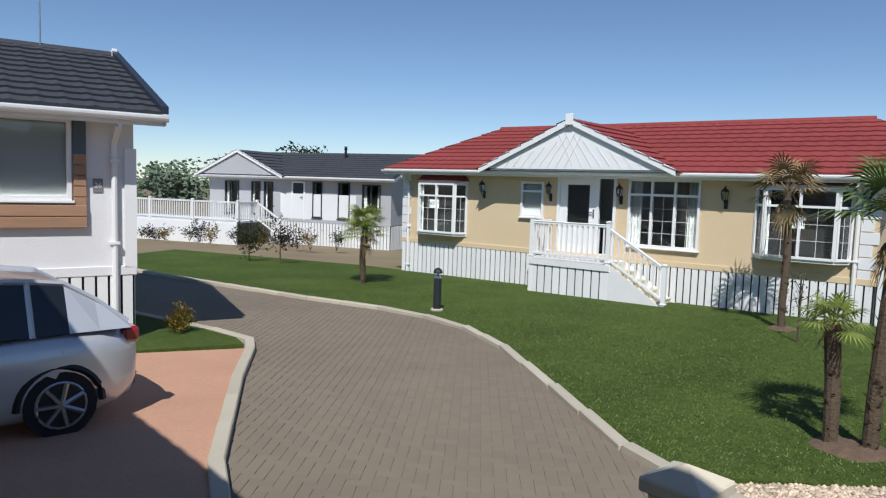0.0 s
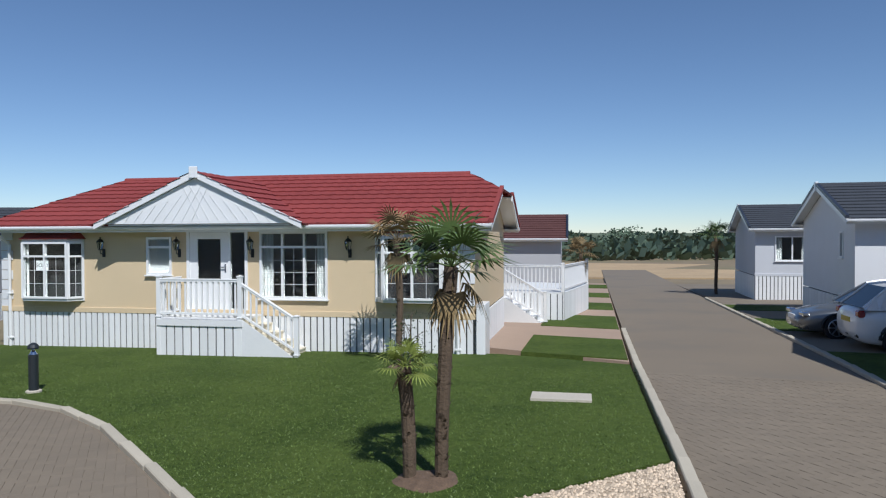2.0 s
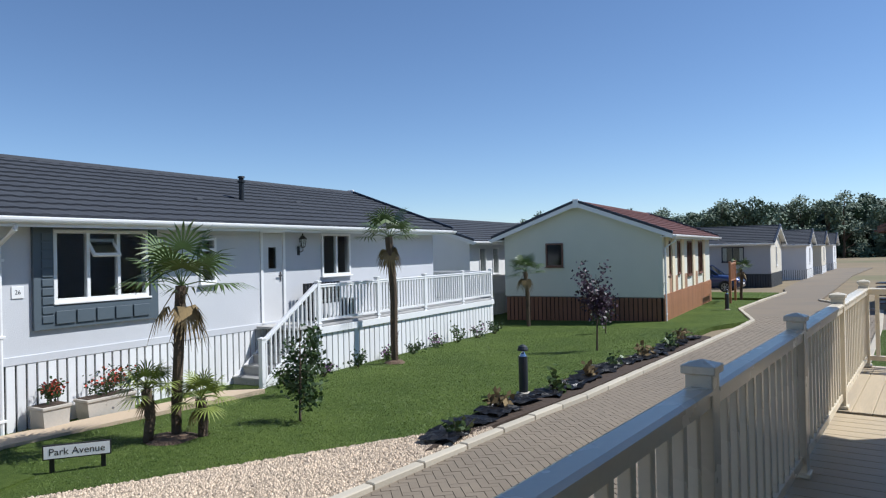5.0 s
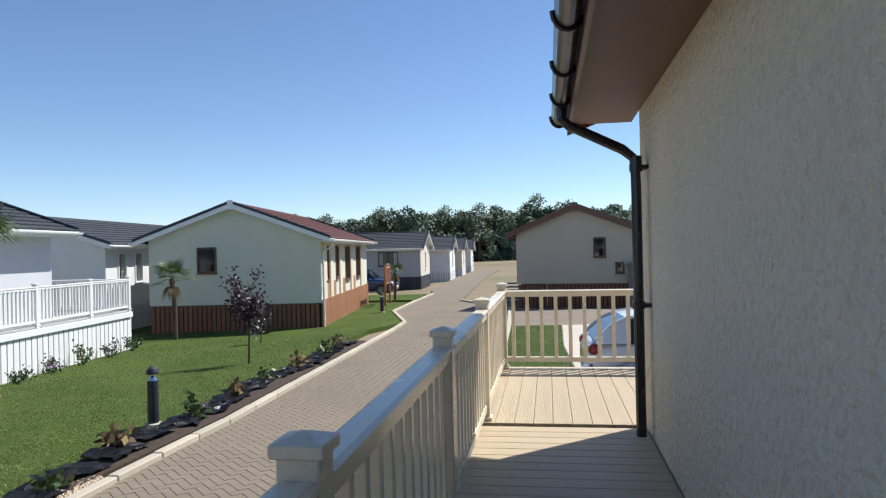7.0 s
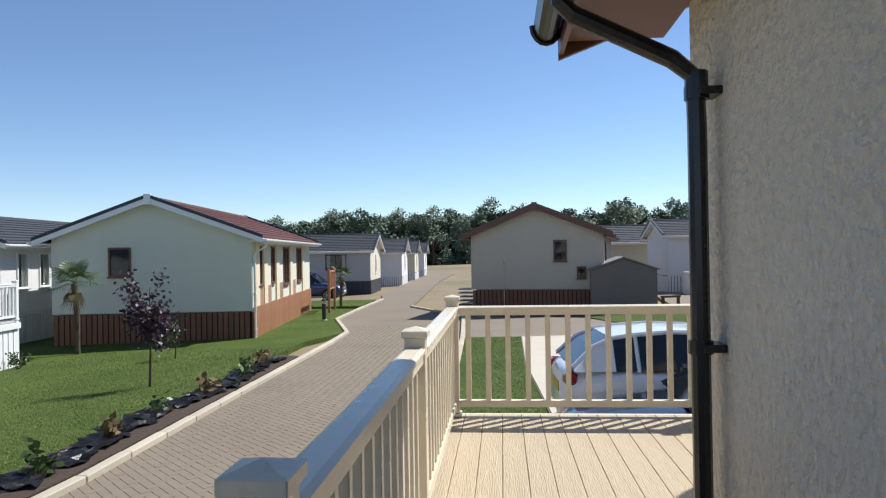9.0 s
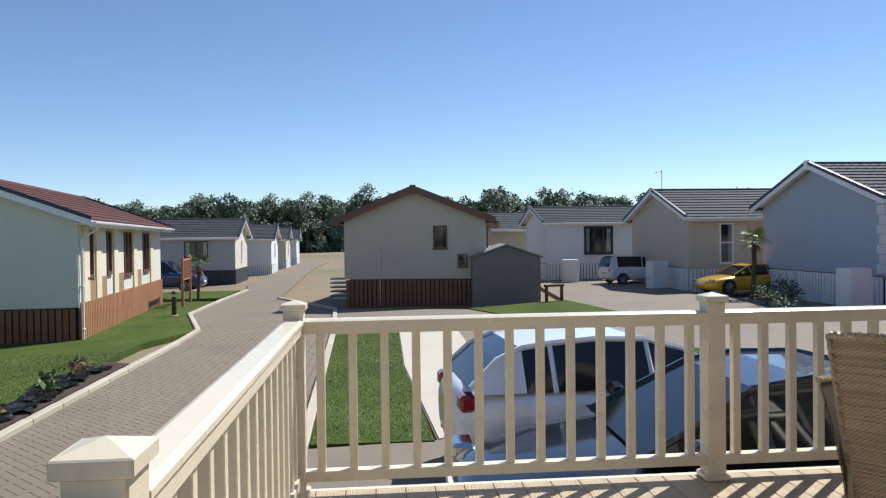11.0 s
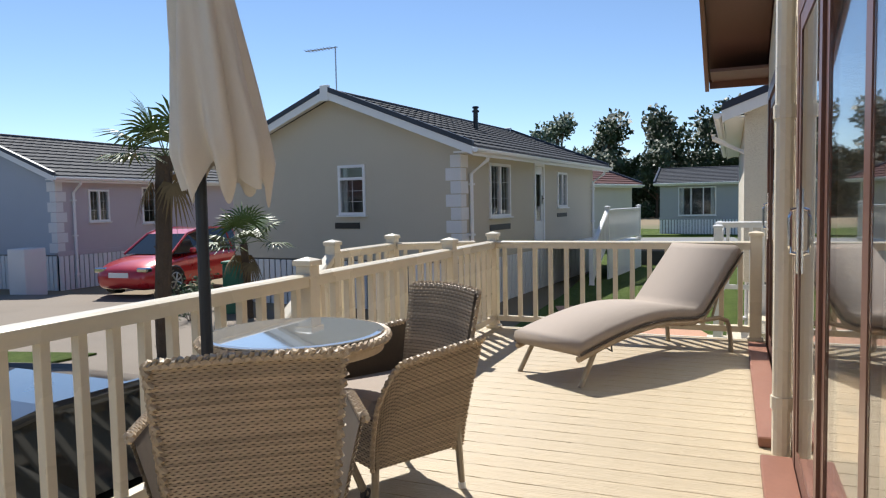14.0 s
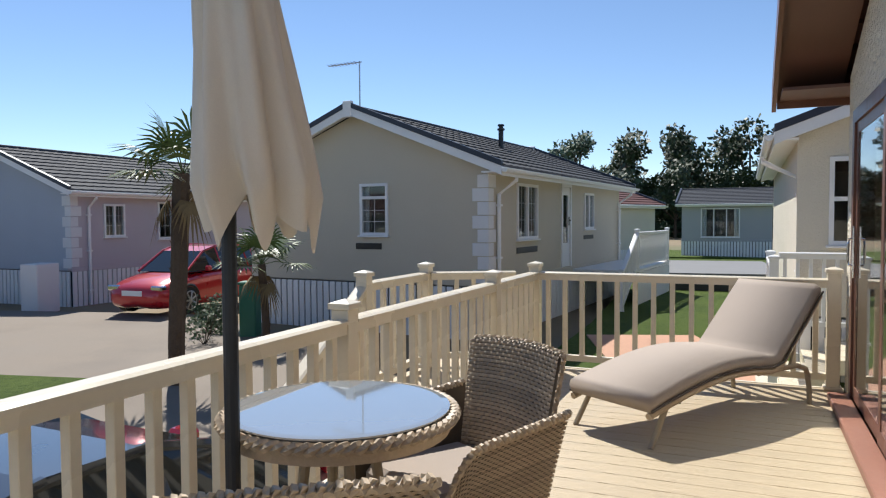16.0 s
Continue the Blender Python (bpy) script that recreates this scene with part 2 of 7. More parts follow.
def tube(bm, pts, r, n=8, r_end=None, cap=True):
    """A round tube along points."""
    rings = []
    for i, p in enumerate(pts):
        p = Vector(p)
        d = (Vector(pts[min(i + 1, len(pts) - 1)]) - Vector(pts[max(i - 1, 0)])).normalized()
        u = d.cross(Vector((0, 0, 1)) if abs(d.z) < 0.95 else Vector((1, 0, 0))).normalized()
        v = d.cross(u)
        rad = r if r_end is None else r + (r_end - r) * i / (len(pts) - 1)
        rings.append([bm.verts.new(p + rad * (math.cos(2 * math.pi * k / n) * u + math.sin(2 * math.pi * k / n) * v)) for k in range(n)])
    for a, b in zip(rings, rings[1:]):
        for k in range(n):
            bm.faces.new((a[k], a[(k + 1) % n], b[(k + 1) % n], b[k]))
    if cap:
        bm.faces.new(rings[0][::-1])
        bm.faces.new(rings[-1])


def lathe(bm, prof, n=16, cx=0.0, cy=0.0):
    """Turn a profile of (radius, z) about an upright axis."""
    rings = [[bm.verts.new((cx + r * math.cos(2 * math.pi * k / n), cy + r * math.sin(2 * math.pi * k / n), z)) for k in range(n)] for r, z in prof]
    for a, b in zip(rings, rings[1:]):
        for k in range(n):
            bm.faces.new((a[k], a[(k + 1) % n], b[(k + 1) % n], b[k]))
    bm.faces.new(rings[0][::-1])
    bm.faces.new(rings[-1])


def wall_bm(L, z0, z1, t, holes=()):
    """A wall in local x (0..L) with its outer face at y=0 and thickness t inwards (+y); holes: (x0, x1, z0, z1)."""
    xs = sorted({0.0, L} | {v for h in holes for v in h[:2]})
    zs = sorted({z0, z1} | {v for h in holes for v in h[2:4]})
    bm = bmesh.new()
    solid = {}
    for i in range(len(xs) - 1):
        for k in range(len(zs) - 1):
            cx, cz = (xs[i] + xs[i + 1]) / 2, (zs[k] + zs[k + 1]) / 2
            solid[i, k] = not any(h[0] < cx < h[1] and h[2] < cz < h[3] for h in holes)

    def q(*vs):
        bm.faces.new([bm.verts.new(v) for v in vs])
    for (i, k), s in solid.items():
        if not s:
            continue
        a, b, c, d = xs[i], xs[i + 1], zs[k], zs[k + 1]
        q((a, 0, c), (b, 0, c), (b, 0, d), (a, 0, d))
        q((b, t, c), (a, t, c), (a, t, d), (b, t, d))
        if not solid.get((i - 1, k)):
            q((a, t, c), (a, 0, c), (a, 0, d), (a, t, d))
        if not solid.get((i + 1, k)):
            q((b, 0, c), (b, t, c), (b, t, d), (b, 0, d))
        if not solid.get((i, k - 1)):
            q((a, t, c), (b, t, c), (b, 0, c), (a, 0, c))
        if not solid.get((i, k + 1)):
            q((a, 0, d), (b, 0, d), (b, t, d), (a, t, d))
    bmesh.ops.remove_doubles(bm, verts=bm.verts, dist=1e-5)
    return bm


def roof_slope(bm, x0, x1, y0, z0, y1, z1, hip0=0.0, hip1=0.0, course=0.34, wave=0.30, fine=True, clip=0.0):
    """Stepped, softly waved tile courses from the eave (y0, z0) up to the ridge (y1, z1); hips shorten the upper courses."""
    run = math.hypot(y1 - y0, z1 - z0)
    n = max(2, round(run / course))
    nz = Vector((0, -(z1 - z0) * (1 if y1 > y0 else -1), abs(y1 - y0))).normalized()
    last = None
    for c in range(n):
        f0, f1 = c / n, (c + 1) / n
        a, b = x0 + hip0 * f0, x1 - hip1 * f0
        a2, b2 = x0 + hip0 * f1, x1 - hip1 * f1
        if clip:
            b, b2 = (x1 - hip1 * max(0.0, f - clip) / (1 - clip) for f in (f0, f1))
        seg = max(1, int((b - a) / (wave / 4))) if fine else max(1, int((b - a) / 1.2))
        rows = []
        for f, h, aa, bb in ((f0, -0.012, a, b), (f0, 0.034, a, b), (f1, 0.004, a2, b2)):
            row = []
            for s in range(seg + 1):
                x = aa + (bb - aa) * s / seg
                w = 0.012 * max(0.0, math.sin(2 * math.pi * x / wave)) if fine and h > -0.01 else 0.0
                p = Vector((x, y0 + (y1 - y0) * f, z0 + (z1 - z0) * f)) + nz * (h + w)
                row.append(bm.verts.new(p))
            rows.append(row)
        for r, q in zip(rows, rows[1:]):
            for s in range(seg):
                vs = (r[s], r[s + 1], q[s + 1], q[s])
                bm.faces.new(vs if y1 > y0 else vs[::-1])
        if last is not None and len(last) == len(rows[0]):
            for s in range(seg):
                vs = (last[s], last[s + 1], rows[0][s + 1], rows[0][s])
                bm.faces.new(vs if y1 > y0 else vs[::-1])
        last = rows[-1]


def window(parent, x0, x1, z0, z1, y=0.0, lights=2, transom=0.0, trim=None, label="", curtain=True, grid=0, sill=True, name="window", fw=0.055, rot=None, blind=False):
    """A window set in a wall whose outer face is y; its panes, bars, sill and curtains are parts."""
    trim = trim or WHITE
    w = (x1 - x0 - fw) / lights
    zt = z0 + (z1 - z0) * (1 - transom)
    holes = []
    for i in range(lights):
        spans = ((z0 + fw, zt), (zt + fw, z1 - fw)) if transom else ((z0 + fw, z1 - fw),)
        holes += [(i * w + fw, (i + 1) * w, lo, hi) for lo, hi in spans]
    bm = wall_bm(x1 - x0, z0, z1, 0.085, holes)
    bmesh.ops.translate(bm, verts=bm.verts[:], vec=(x0, y - 0.035, 0))
    fr = part(name, bm, trim, parent, label)
    if rot is not None:
        fr.matrix_basis = rot
    if sill:
        part("sill", boxes((x0 - 0.03, x1 + 0.03, y - 0.08, y + 0.04, z0 - 0.035, z0 - 0.002), bevel=0.006), trim, fr)
    for i in range(lights):
        a, b = x0 + i * w + fw, x0 + (i + 1) * w
        p = part("pane", boxes((a, b, y + 0.012, y + 0.020, z0 + fw, z1 - fw)), GLASS, fr)
        p.visible_shadow = False
    if grid:
        bm = bmesh.new()
        for i in range(lights):
            a, b = x0 + i * w + fw, x0 + (i + 1) * w
            zt = z0 + (z1 - z0) * (1 - transom) if transom else z1 - fw
            for k in range(1, grid):
                zz = z0 + fw + (zt - z0 - fw) * k / grid
                box(bm, a, b, y + 0.006, y + 0.011, zz - 0.004, zz + 0.004)
            box(bm, (a + b) / 2 - 0.004, (a + b) / 2 + 0.004, y + 0.0055, y + 0.0105, z0 + fw, zt)
        part("glazing_bar", bm, trim, fr)
    if blind:
        part("net_blind", boxes((x0 + 0.01, x1 - 0.01, y + 0.06, y + 0.065, z0 + 0.02, z1 - 0.02)), CURTAIN, fr, "pale net blind")
    if curtain:
        for s in (0, 1):
            bm = bmesh.new()
            cw = min(0.28, (x1 - x0) * 0.2)
            a = x0 + 0.02 if s == 0 else x1 - 0.02 - cw
            n = 14
            rows = [[bm.verts.new((a + cw * i / n, y + 0.11 + 0.025 * math.sin(i * 1.7), z)) for i in range(n + 1)] for z in (z0 - 0.05, z1)]
            for i in range(n):
                bm.faces.new((rows[0][i], rows[0][i + 1], rows[1][i + 1], rows[1][i]))
            part("curtain", bm, CURTAIN, fr, "white pleated net curtain")
    return fr


def skirt(parent, L, z_bot, z_top, material, gap_mat, y=0.0, board=0.155, m=None, name="skirting"):
    """Skirting of upright boards with dark gaps over a backing; each board is a piece."""
    base = part(name, boxes((0.0, L, y + 0.035, y + 0.06, z_bot, z_top)), gap_mat, parent)
    if m is not None:
        base.matrix_basis = m
    n = max(1, int(L / board))
    w = L / n
    first = None
    for i in range(n):
        if first is None:
            first = part("board", boxes((0.006, w - 0.026, y + 0.0, y + 0.034, z_bot, z_top), bevel=0.003), material, base)
        else:
            share("board", first, base, Matrix.Translation((w * i, 0, 0)))
    return base


def lantern(parent, x, y, z, m=None):
    bm = bmesh.new()
    box(bm, x - 0.04, x + 0.04, y - 0.02, y, z - 0.22, z - 0.02, bevel=0.006)
    tube(bm, [(x, y - 0.01, z - 0.10), (x, y - 0.07, z - 0.15), (x, y - 0.14, z - 0.12), (x, y - 0.14, z - 0.04)], 0.011, 6)
    lathe(bm, [(0.035, z - 0.05), (0.05, z - 0.03), (0.012, z - 0.028)], 8, x, y - 0.14)
    lathe(bm, [(0.09, z + 0.14), (0.085, z + 0.155), (0.05, z + 0.20), (0.012, z + 0.23), (0.02, z + 0.25), (0.004, z + 0.27)], 8, x, y - 0.14)
    for k in range(6):
        a = k * math.pi / 3
        tube(bm, [(x + 0.05 * math.cos(a), y - 0.14 + 0.05 * math.sin(a), z - 0.03), (x + 0.082 * math.cos(a), y - 0.14 + 0.082 * math.sin(a), z + 0.14)], 0.006, 4)
    ob = part("wall_lantern", bm, BLACK_TRIM, parent, "black carriage lantern")
    bm = bmesh.new()
    lathe(bm, [(0.045, z - 0.025), (0.075, z + 0.135)], 6, x, y - 0.14)
    g = part("lantern_glass", bm, GLASS, ob)
    g.visible_shadow = False
    return ob


def downpipe(parent, x, y, z_bot, z_top, out=0.35, material=None, name="downpipe"):
    bm = bmesh.new()
    tube(bm, [(x, y - out, z_top), (x, y - out, z_top - 0.06), (x, y - 0.06, z_top - 0.30), (x, y - 0.06, z_bot + 0.02)], 0.038, 8)
    for zz in (z_top - 0.5, (z_bot + z_top) / 2, z_bot + 0.4):
        box(bm, x - 0.06, x + 0.06, y - 0.105, y, zz - 0.02, zz + 0.02, bevel=0.004)
    return part(name, bm, material or WHITE, parent)


def home(name, o, deg, L, W, z0, zs, ze, zr, wall, roof, label, front=(), left=(), right=(), hip=(0.0, 0.0), over=0.45, verge=0.3,
         skirt_mat=None, gap=None, end_wall=None, trim=None, barge=None, fine=True, end_skirt=None, back=False, board=0.155, base_drop=0.35, group="park homes", holes=(), clip=0.0):
    """A park home. Local x runs along the front wall (outer face y=0), y goes back; z is above the ground at its corner.
    front/left/right: openings (x0, x1, z0, z1, options). left is the end at x=0, right the end at x=L."""
    trim, barge = trim or WHITE, barge or DARK_TRIM
    skirt_mat, gap = skirt_mat or WHITE_WOOD, gap or BLACK_GAP
    h = thing(name, o[0], o[1], z0, deg, label, "house", group)
    end_wall = end_wall or wall
    T = 0.16
    fw = part("wall", wall_bm(L, zs, ze, T, [f[:4] for f in front] + list(holes)), wall, h)
    bw = part("wall", wall_bm(L, zs, ze, T), wall, h)
    bw.matrix_basis = pose(L, W, 0, 0, 0, 180)
    slope = (zr - ze) / (W / 2)
    for side, ops in ((0, left), (1, right)):
        bm = wall_bm(W - 2 * T, zs, ze, T, [f[:4] for f in ops])
        hz = hip[side]
        if clip and side == 1:
            zc = ze + (zr - 0.03 - ze) * clip
            prism(bm, [(-T, ze), (W - T, ze), (W - T - W / 2 * clip, zc), (-T + W / 2 * clip, zc)], 0.0, T, 'y')
        elif not hz:
            prism(bm, [(-T, ze), (W - T, ze), (W / 2 - T, zr - 0.03)], 0.0, T, 'y')
        ew = part("wall", bm, end_wall, h)
        ew.matrix_basis = pose(0, W - T, 0, 0, 0, -90) if side == 0 else pose(L, T, 0, 0, 0, 90)
        for f in ops:
            opt = f[4] if len(f) > 4 else {}
            window(h, *f[:4], rot=ew.matrix_basis.copy(), **opt)
    for f in front:
        opt = dict(f[4]) if len(f) > 4 else {}
        if opt.pop("door", False):
            door(h, *f[:4], **opt)
        else:
            window(h, *f[:4], **opt)
    part("floor_slab", boxes((T, L - T, T, W - T, zs - 0.15, zs + 0.02)), INSIDE, h)
    part("partition", boxes((T + 0.01, L - T - 0.01, 2.6, 2.68, zs + 0.03, ze - 0.02)), INSIDE, h)
    part("ceiling_board", boxes((T, L - T, T, W - T, ze - 0.015, ze - 0.003)), INSIDE, h)
    # plinth trim above the skirting
    part("plinth_trim", boxes((-0.03, L + 0.03, -0.03, -0.002, zs - 0.03, zs + 0.10), bevel=0.008), end_wall if wall is end_wall else wall, h)
    s = skirt(h, L, -base_drop, zs - 0.03, skirt_mat, gap, y=-0.02, board=board)
    es = end_skirt or skirt_mat
    skirt(h, W - 0.1, -base_drop, zs - 0.03, es, gap, y=-0.02, board=board, m=pose(0, W - 0.05, 0, 0, 0, -90))
    skirt(h, W - 0.1, -base_drop, zs - 0.03, es, gap, y=-0.02, board=board, m=pose(L, 0.05, 0, 0, 0, 90))
    # roof
    zo = ze - slope * over + 0.06
    for y0, y1 in ((-over, W / 2), (W + over, W / 2)):
        bm = bmesh.new()
        roof_slope(bm, -verge, L + verge, y0, zo, y1, zr + 0.06, hip[0] and hip[0] + verge, hip[1] and hip[1] + verge, fine=fine, clip=clip)
        part("roof", bm, roof, h)
    for side in (0, 1):
        if clip and side == 1:
            bm = bmesh.new()
            half = (W / 2 + over) * (1 - clip)
            roof_slope(bm, 0, 2 * half, 0, zo + (zr + 0.06 - zo) * clip, hip[1] + verge, zr + 0.06, half, half, fine=fine)
            hp = part("roof", bm, roof, h)
            hp.matrix_basis = pose(L + verge, W / 2 - half, 0, 0, 0, 90)
        elif hip[side]:
            bm = bmesh.new()
            roof_slope(bm, 0, W + 2 * over, 0, zo, hip[side] + verge, zr + 0.06, W / 2 + over, W / 2 + over, fine=fine)
            hp = part("roof", bm, roof, h)
            hp.matrix_basis = pose(-verge, W + over, 0, 0, 0, -90) if side == 0 else pose(L + verge, -over, 0, 0, 0, 90)
    bm = bmesh.new()
    tube(bm, [(hip[0] or -verge, W / 2, zr + 0.055), (L - hip[1] if hip[1] else L + verge, W / 2, zr + 0.055)], 0.075, 8)
    part("ridge_cap", bm, roof, h)
    n = 8
    for ya, yb, ye, yg in ((-over + 0.02, -0.002, -over, -over - 0.06), (W + 0.002, W + over - 0.02, W + over - 0.018, W + over + 0.06)):
        part("soffit", boxes((-verge + 0.02, L + verge - 0.02, ya, yb, zo - 0.10, zo - 0.07)), trim, h)
        part("fascia", boxes((-verge, L + verge, ye, ye + 0.018, zo - 0.16, zo - 0.01)), trim, h)
        bm = bmesh.new()
        rows = [[bm.verts.new((xx, yg + 0.058 * math.cos(math.pi * k / n + math.pi), zo - 0.035 + 0.075 * math.sin(math.pi * k / n + math.pi))) for k in range(n + 1)] for xx in (-verge - 0.03, L + verge + 0.03)]
        for k in range(n):
            bm.faces.new((rows[0][k], rows[0][k + 1], rows[1][k + 1], rows[1][k]))
        for row in rows:
            bm.faces.new(row)
        part("gutter", bm, trim if trim is not DARK_TRIM else BLACK_PLASTIC, h)
    for side in (0, 1):
        cut = clip if side == 1 and clip else 1.0
        if hip[side] and cut == 1.0:
            continue
        xa, xb = (-verge - 0.02, -verge + 0.03) if side == 0 else (L + verge - 0.03, L + verge + 0.02)
        bm = bmesh.new()
        bm2 = bmesh.new()
        for ya, yb in ((-over, W / 2), (W + over, W / 2)):
            yb, zb = ya + (yb - ya) * cut, zo + (zr + 0.06 - zo) * cut
            prism(bm, [(ya, zo - 0.15), (ya, zo + 0.0), (yb, zb), (yb, zb - 0.15)], xa, xb, 'x')
            prism(bm2, [(ya, zo + 0.002), (ya, zo + 0.10), (yb, zb + 0.10), (yb, zb + 0.002)], xa - 0.015, xb + 0.03, 'x')
        part("bargeboard", bm, trim, h)
        part("verge_trim", bm2, barge, h)
        if cut == 1.0:
            part("ridge_end", boxes((xa - 0.02, xb + 0.02, W / 2 - 0.10, W / 2 + 0.10, zr - 0.14, zr + 0.17), bevel=0.01), trim, h)
        # verge soffit
        bm = bmesh.new()
        for ya, yb in ((-over, W / 2), (W + over, W / 2)):
            x2, x3 = (xb, -0.002) if side == 0 else (L + 0.002, xa)
            yb, zb = ya + (yb - ya) * cut, zo + (zr + 0.06 - zo) * cut
            prism(bm, [(ya, zo - 0.06), (ya, zo - 0.03), (yb, zb - 0.03), (yb, zb - 0.06)], x2, x3, 'x')
        part("verge_soffit", bm, trim, h)
    return h


def door(parent, x0, x1, z0, z1, y=0.0, material=None, glass=None, side_light=0.0, trim=None, label="", curtain=False):
    """A framed entrance door; glass: (x0, x1, z0, z1) as fractions of the leaf."""
    trim, material = trim or WHITE, material or WHITE
    f = 0.07
    fr = part("door_frame", boxes((x0, x0 + f, y - 0.03, y + 0.06, z0, z1), (x1 - f, x1, y - 0.03, y + 0.06, z0, z1), (x0 + f, x1 - f, y - 0.03, y + 0.06, z1 - f, z1)), trim, parent)
    xl = x1 - f - side_light
    a, b = x0 + f + 0.004, xl - 0.004
    if glass:
        w, h = b - a, z1 - f - z0
        g = (a + glass[0] * w, a + glass[1] * w, z0 + glass[2] * h, z0 + glass[3] * h)
        bm = boxes((a, g[0], y + 0.004, y + 0.05, z0 + 0.01, z1 - f - 0.004), (g[1], b, y + 0.004, y + 0.05, z0 + 0.01, z1 - f - 0.004),
                   (g[0], g[1], y + 0.004, y + 0.05, z0 + 0.01, g[2]), (g[0], g[1], y + 0.004, y + 0.05, g[3], z1 - f - 0.004))
        leaf = part("door_leaf", bm, material, fr, label)
        p = part("pane", boxes((g[0], g[1], y + 0.02, y + 0.03, g[2], g[3])), GLASS, fr)
        p.visible_shadow = False
    else:
        leaf = part("door_leaf", boxes((a, b, y + 0.004, y + 0.05, z0 + 0.01, z1 - f - 0.004), bevel=0.004), material, fr, label)
    bm = boxes((b - 0.09, b - 0.05, y - 0.012, y + 0.003, z0 + 0.95, z0 + 1.15), (b - 0.17, b - 0.06, y - 0.05, y - 0.03, z0 + 1.06, z0 + 1.085), (b - 0.08, b - 0.06, y - 0.032, y - 0.010, z0 + 1.06, z0 + 1.085))
    part("door_handle", bm, CHROME, fr, "chrome lever handle")
    if side_light:
        part("side_post", boxes((xl, xl + 0.06, y - 0.02, y + 0.055, z0, z1 - f)), trim, fr)
        p = part("pane", boxes((xl + 0.06, x1 - f, y + 0.02, y + 0.03, z0 + 0.1, z1 - f)), GLASS, fr)
        p.visible_shadow = False
        part("side_panel", boxes((xl + 0.06, x1 - f, y + 0.0, y + 0.05, z0, z0 + 0.1)), trim, fr)


def rail_run(a, b, z, height=0.86, n=None, material=None, post_a=True, post_b=True, post=0.095, spacing=0.125, post_h=None, baluster=0.036, low=0.09, z_b=None, posts_down=0.0, frame_m=None, label="white balustrade with square balusters on a raised deck", group="deck railings"):
    """Balustrade from a to b (x, y), standing on z (z_b at the far end when it slopes): posts with caps, two rails, balusters."""
    material = material or WHITE
    A, B = Vector((a[0], a[1], z)), Vector((b[0], b[1], z if z_b is None else z_b))
    d = B - A
    flat = Vector((d.x, d.y, 0))
    L = flat.length
    ang = math.degrees(math.atan2(d.y, d.x))
    rise = d.z
    run = tagged(new("railing"), label, "railing", group)
    run.matrix_basis = (Matrix.Identity(4) if frame_m is None else frame_m) @ pose(A.x, A.y, A.z, 0, 0, ang)
    ph = post_h or height + 0.085

    def post_at(x, zz):
        bm = bmesh.new()
        box(bm, x - post / 2, x + post / 2, -post / 2, post / 2, zz - posts_down, zz + ph - 0.05, bevel=0.004)
        p = part("post", bm, material, run)
        bm = bmesh.new()
        h = post / 2 + 0.012
        box(bm, x - h, x + h, -h, h, zz + ph - 0.05, zz + ph - 0.02, bevel=0.003)
        vs = [bm.verts.new((x + sx * h * 0.97, sy * h * 0.97, zz + ph - 0.021)) for sx, sy in ((-1, -1), (1, -1), (1, 1), (-1, 1))]
        ap = bm.verts.new((x, 0, zz + ph - 0.002))
        for i in range(4):
            bm.faces.new((vs[i], vs[(i + 1) % 4], ap))
        part("post_cap", bm, material, p)
        bm = bmesh.new()
        box(bm, x - h - 0.004, x + h + 0.004, -h - 0.004, h + 0.004, zz + 0.001, zz + 0.03, bevel=0.006)
        part("post_base", bm, material, p)
    if post_a:
        post_at(0, 0)
    if post_b:
        post_at(L, rise)
    x0, x1 = post / 2 - 0.002, L - post / 2 + 0.002

    def sl(x):
        return rise * x / L
    for nm, zc, hh, ww in (("top_rail", height - 0.035, 0.035, 0.040), ("bottom_rail", low, 0.025, 0.028)):
        bm = bmesh.new()
        if nm == "top_rail":
            pts = [(-ww, -hh), (ww, -hh), (ww, hh * 0.3), (ww * 1.25, hh * 0.35), (ww * 1.25, hh * 0.75), (ww * 0.8, hh), (-ww * 0.8, hh), (-ww * 1.25, hh * 0.75), (-ww * 1.25, hh * 0.35), (-ww, hh * 0.3)]
        else:
            pts = [(-ww, -hh), (ww, -hh), (ww, hh), (-ww, hh)]
        va = [bm.verts.new((x0, p[0], zc + p[1] + sl(x0))) for p in pts]
        vb = [bm.verts.new((x1, p[0], zc + p[1] + sl(x1))) for p in pts]
        bm.faces.new(va[::-1])
        bm.faces.new(vb)
        for i in range(len(pts)):
            bm.faces.new((va[i], va[(i + 1) % len(pts)], vb[(i + 1) % len(pts)], vb[i]))
        bmesh.ops.recalc_face_normals(bm, faces=bm.faces)
        part(nm, bm, material, run)
    k = n or max(1, int((x1 - x0) / spacing))
    step = (x1 - x0) / k
    first = None
    for i in range(k):
        x = x0 + step * (i + 0.5)
        m = Matrix.Translation((x, 0, sl(x)))
        if first is None:
            first = part("baluster", boxes((-baluster / 2, baluster / 2, -baluster / 2, baluster / 2, low + 0.02 - abs(rise / L) * 0.02, height - 0.068), bevel=0.003), material, run)
            first.matrix_basis = m
        else:
            share("baluster", first, run, m)
    return run


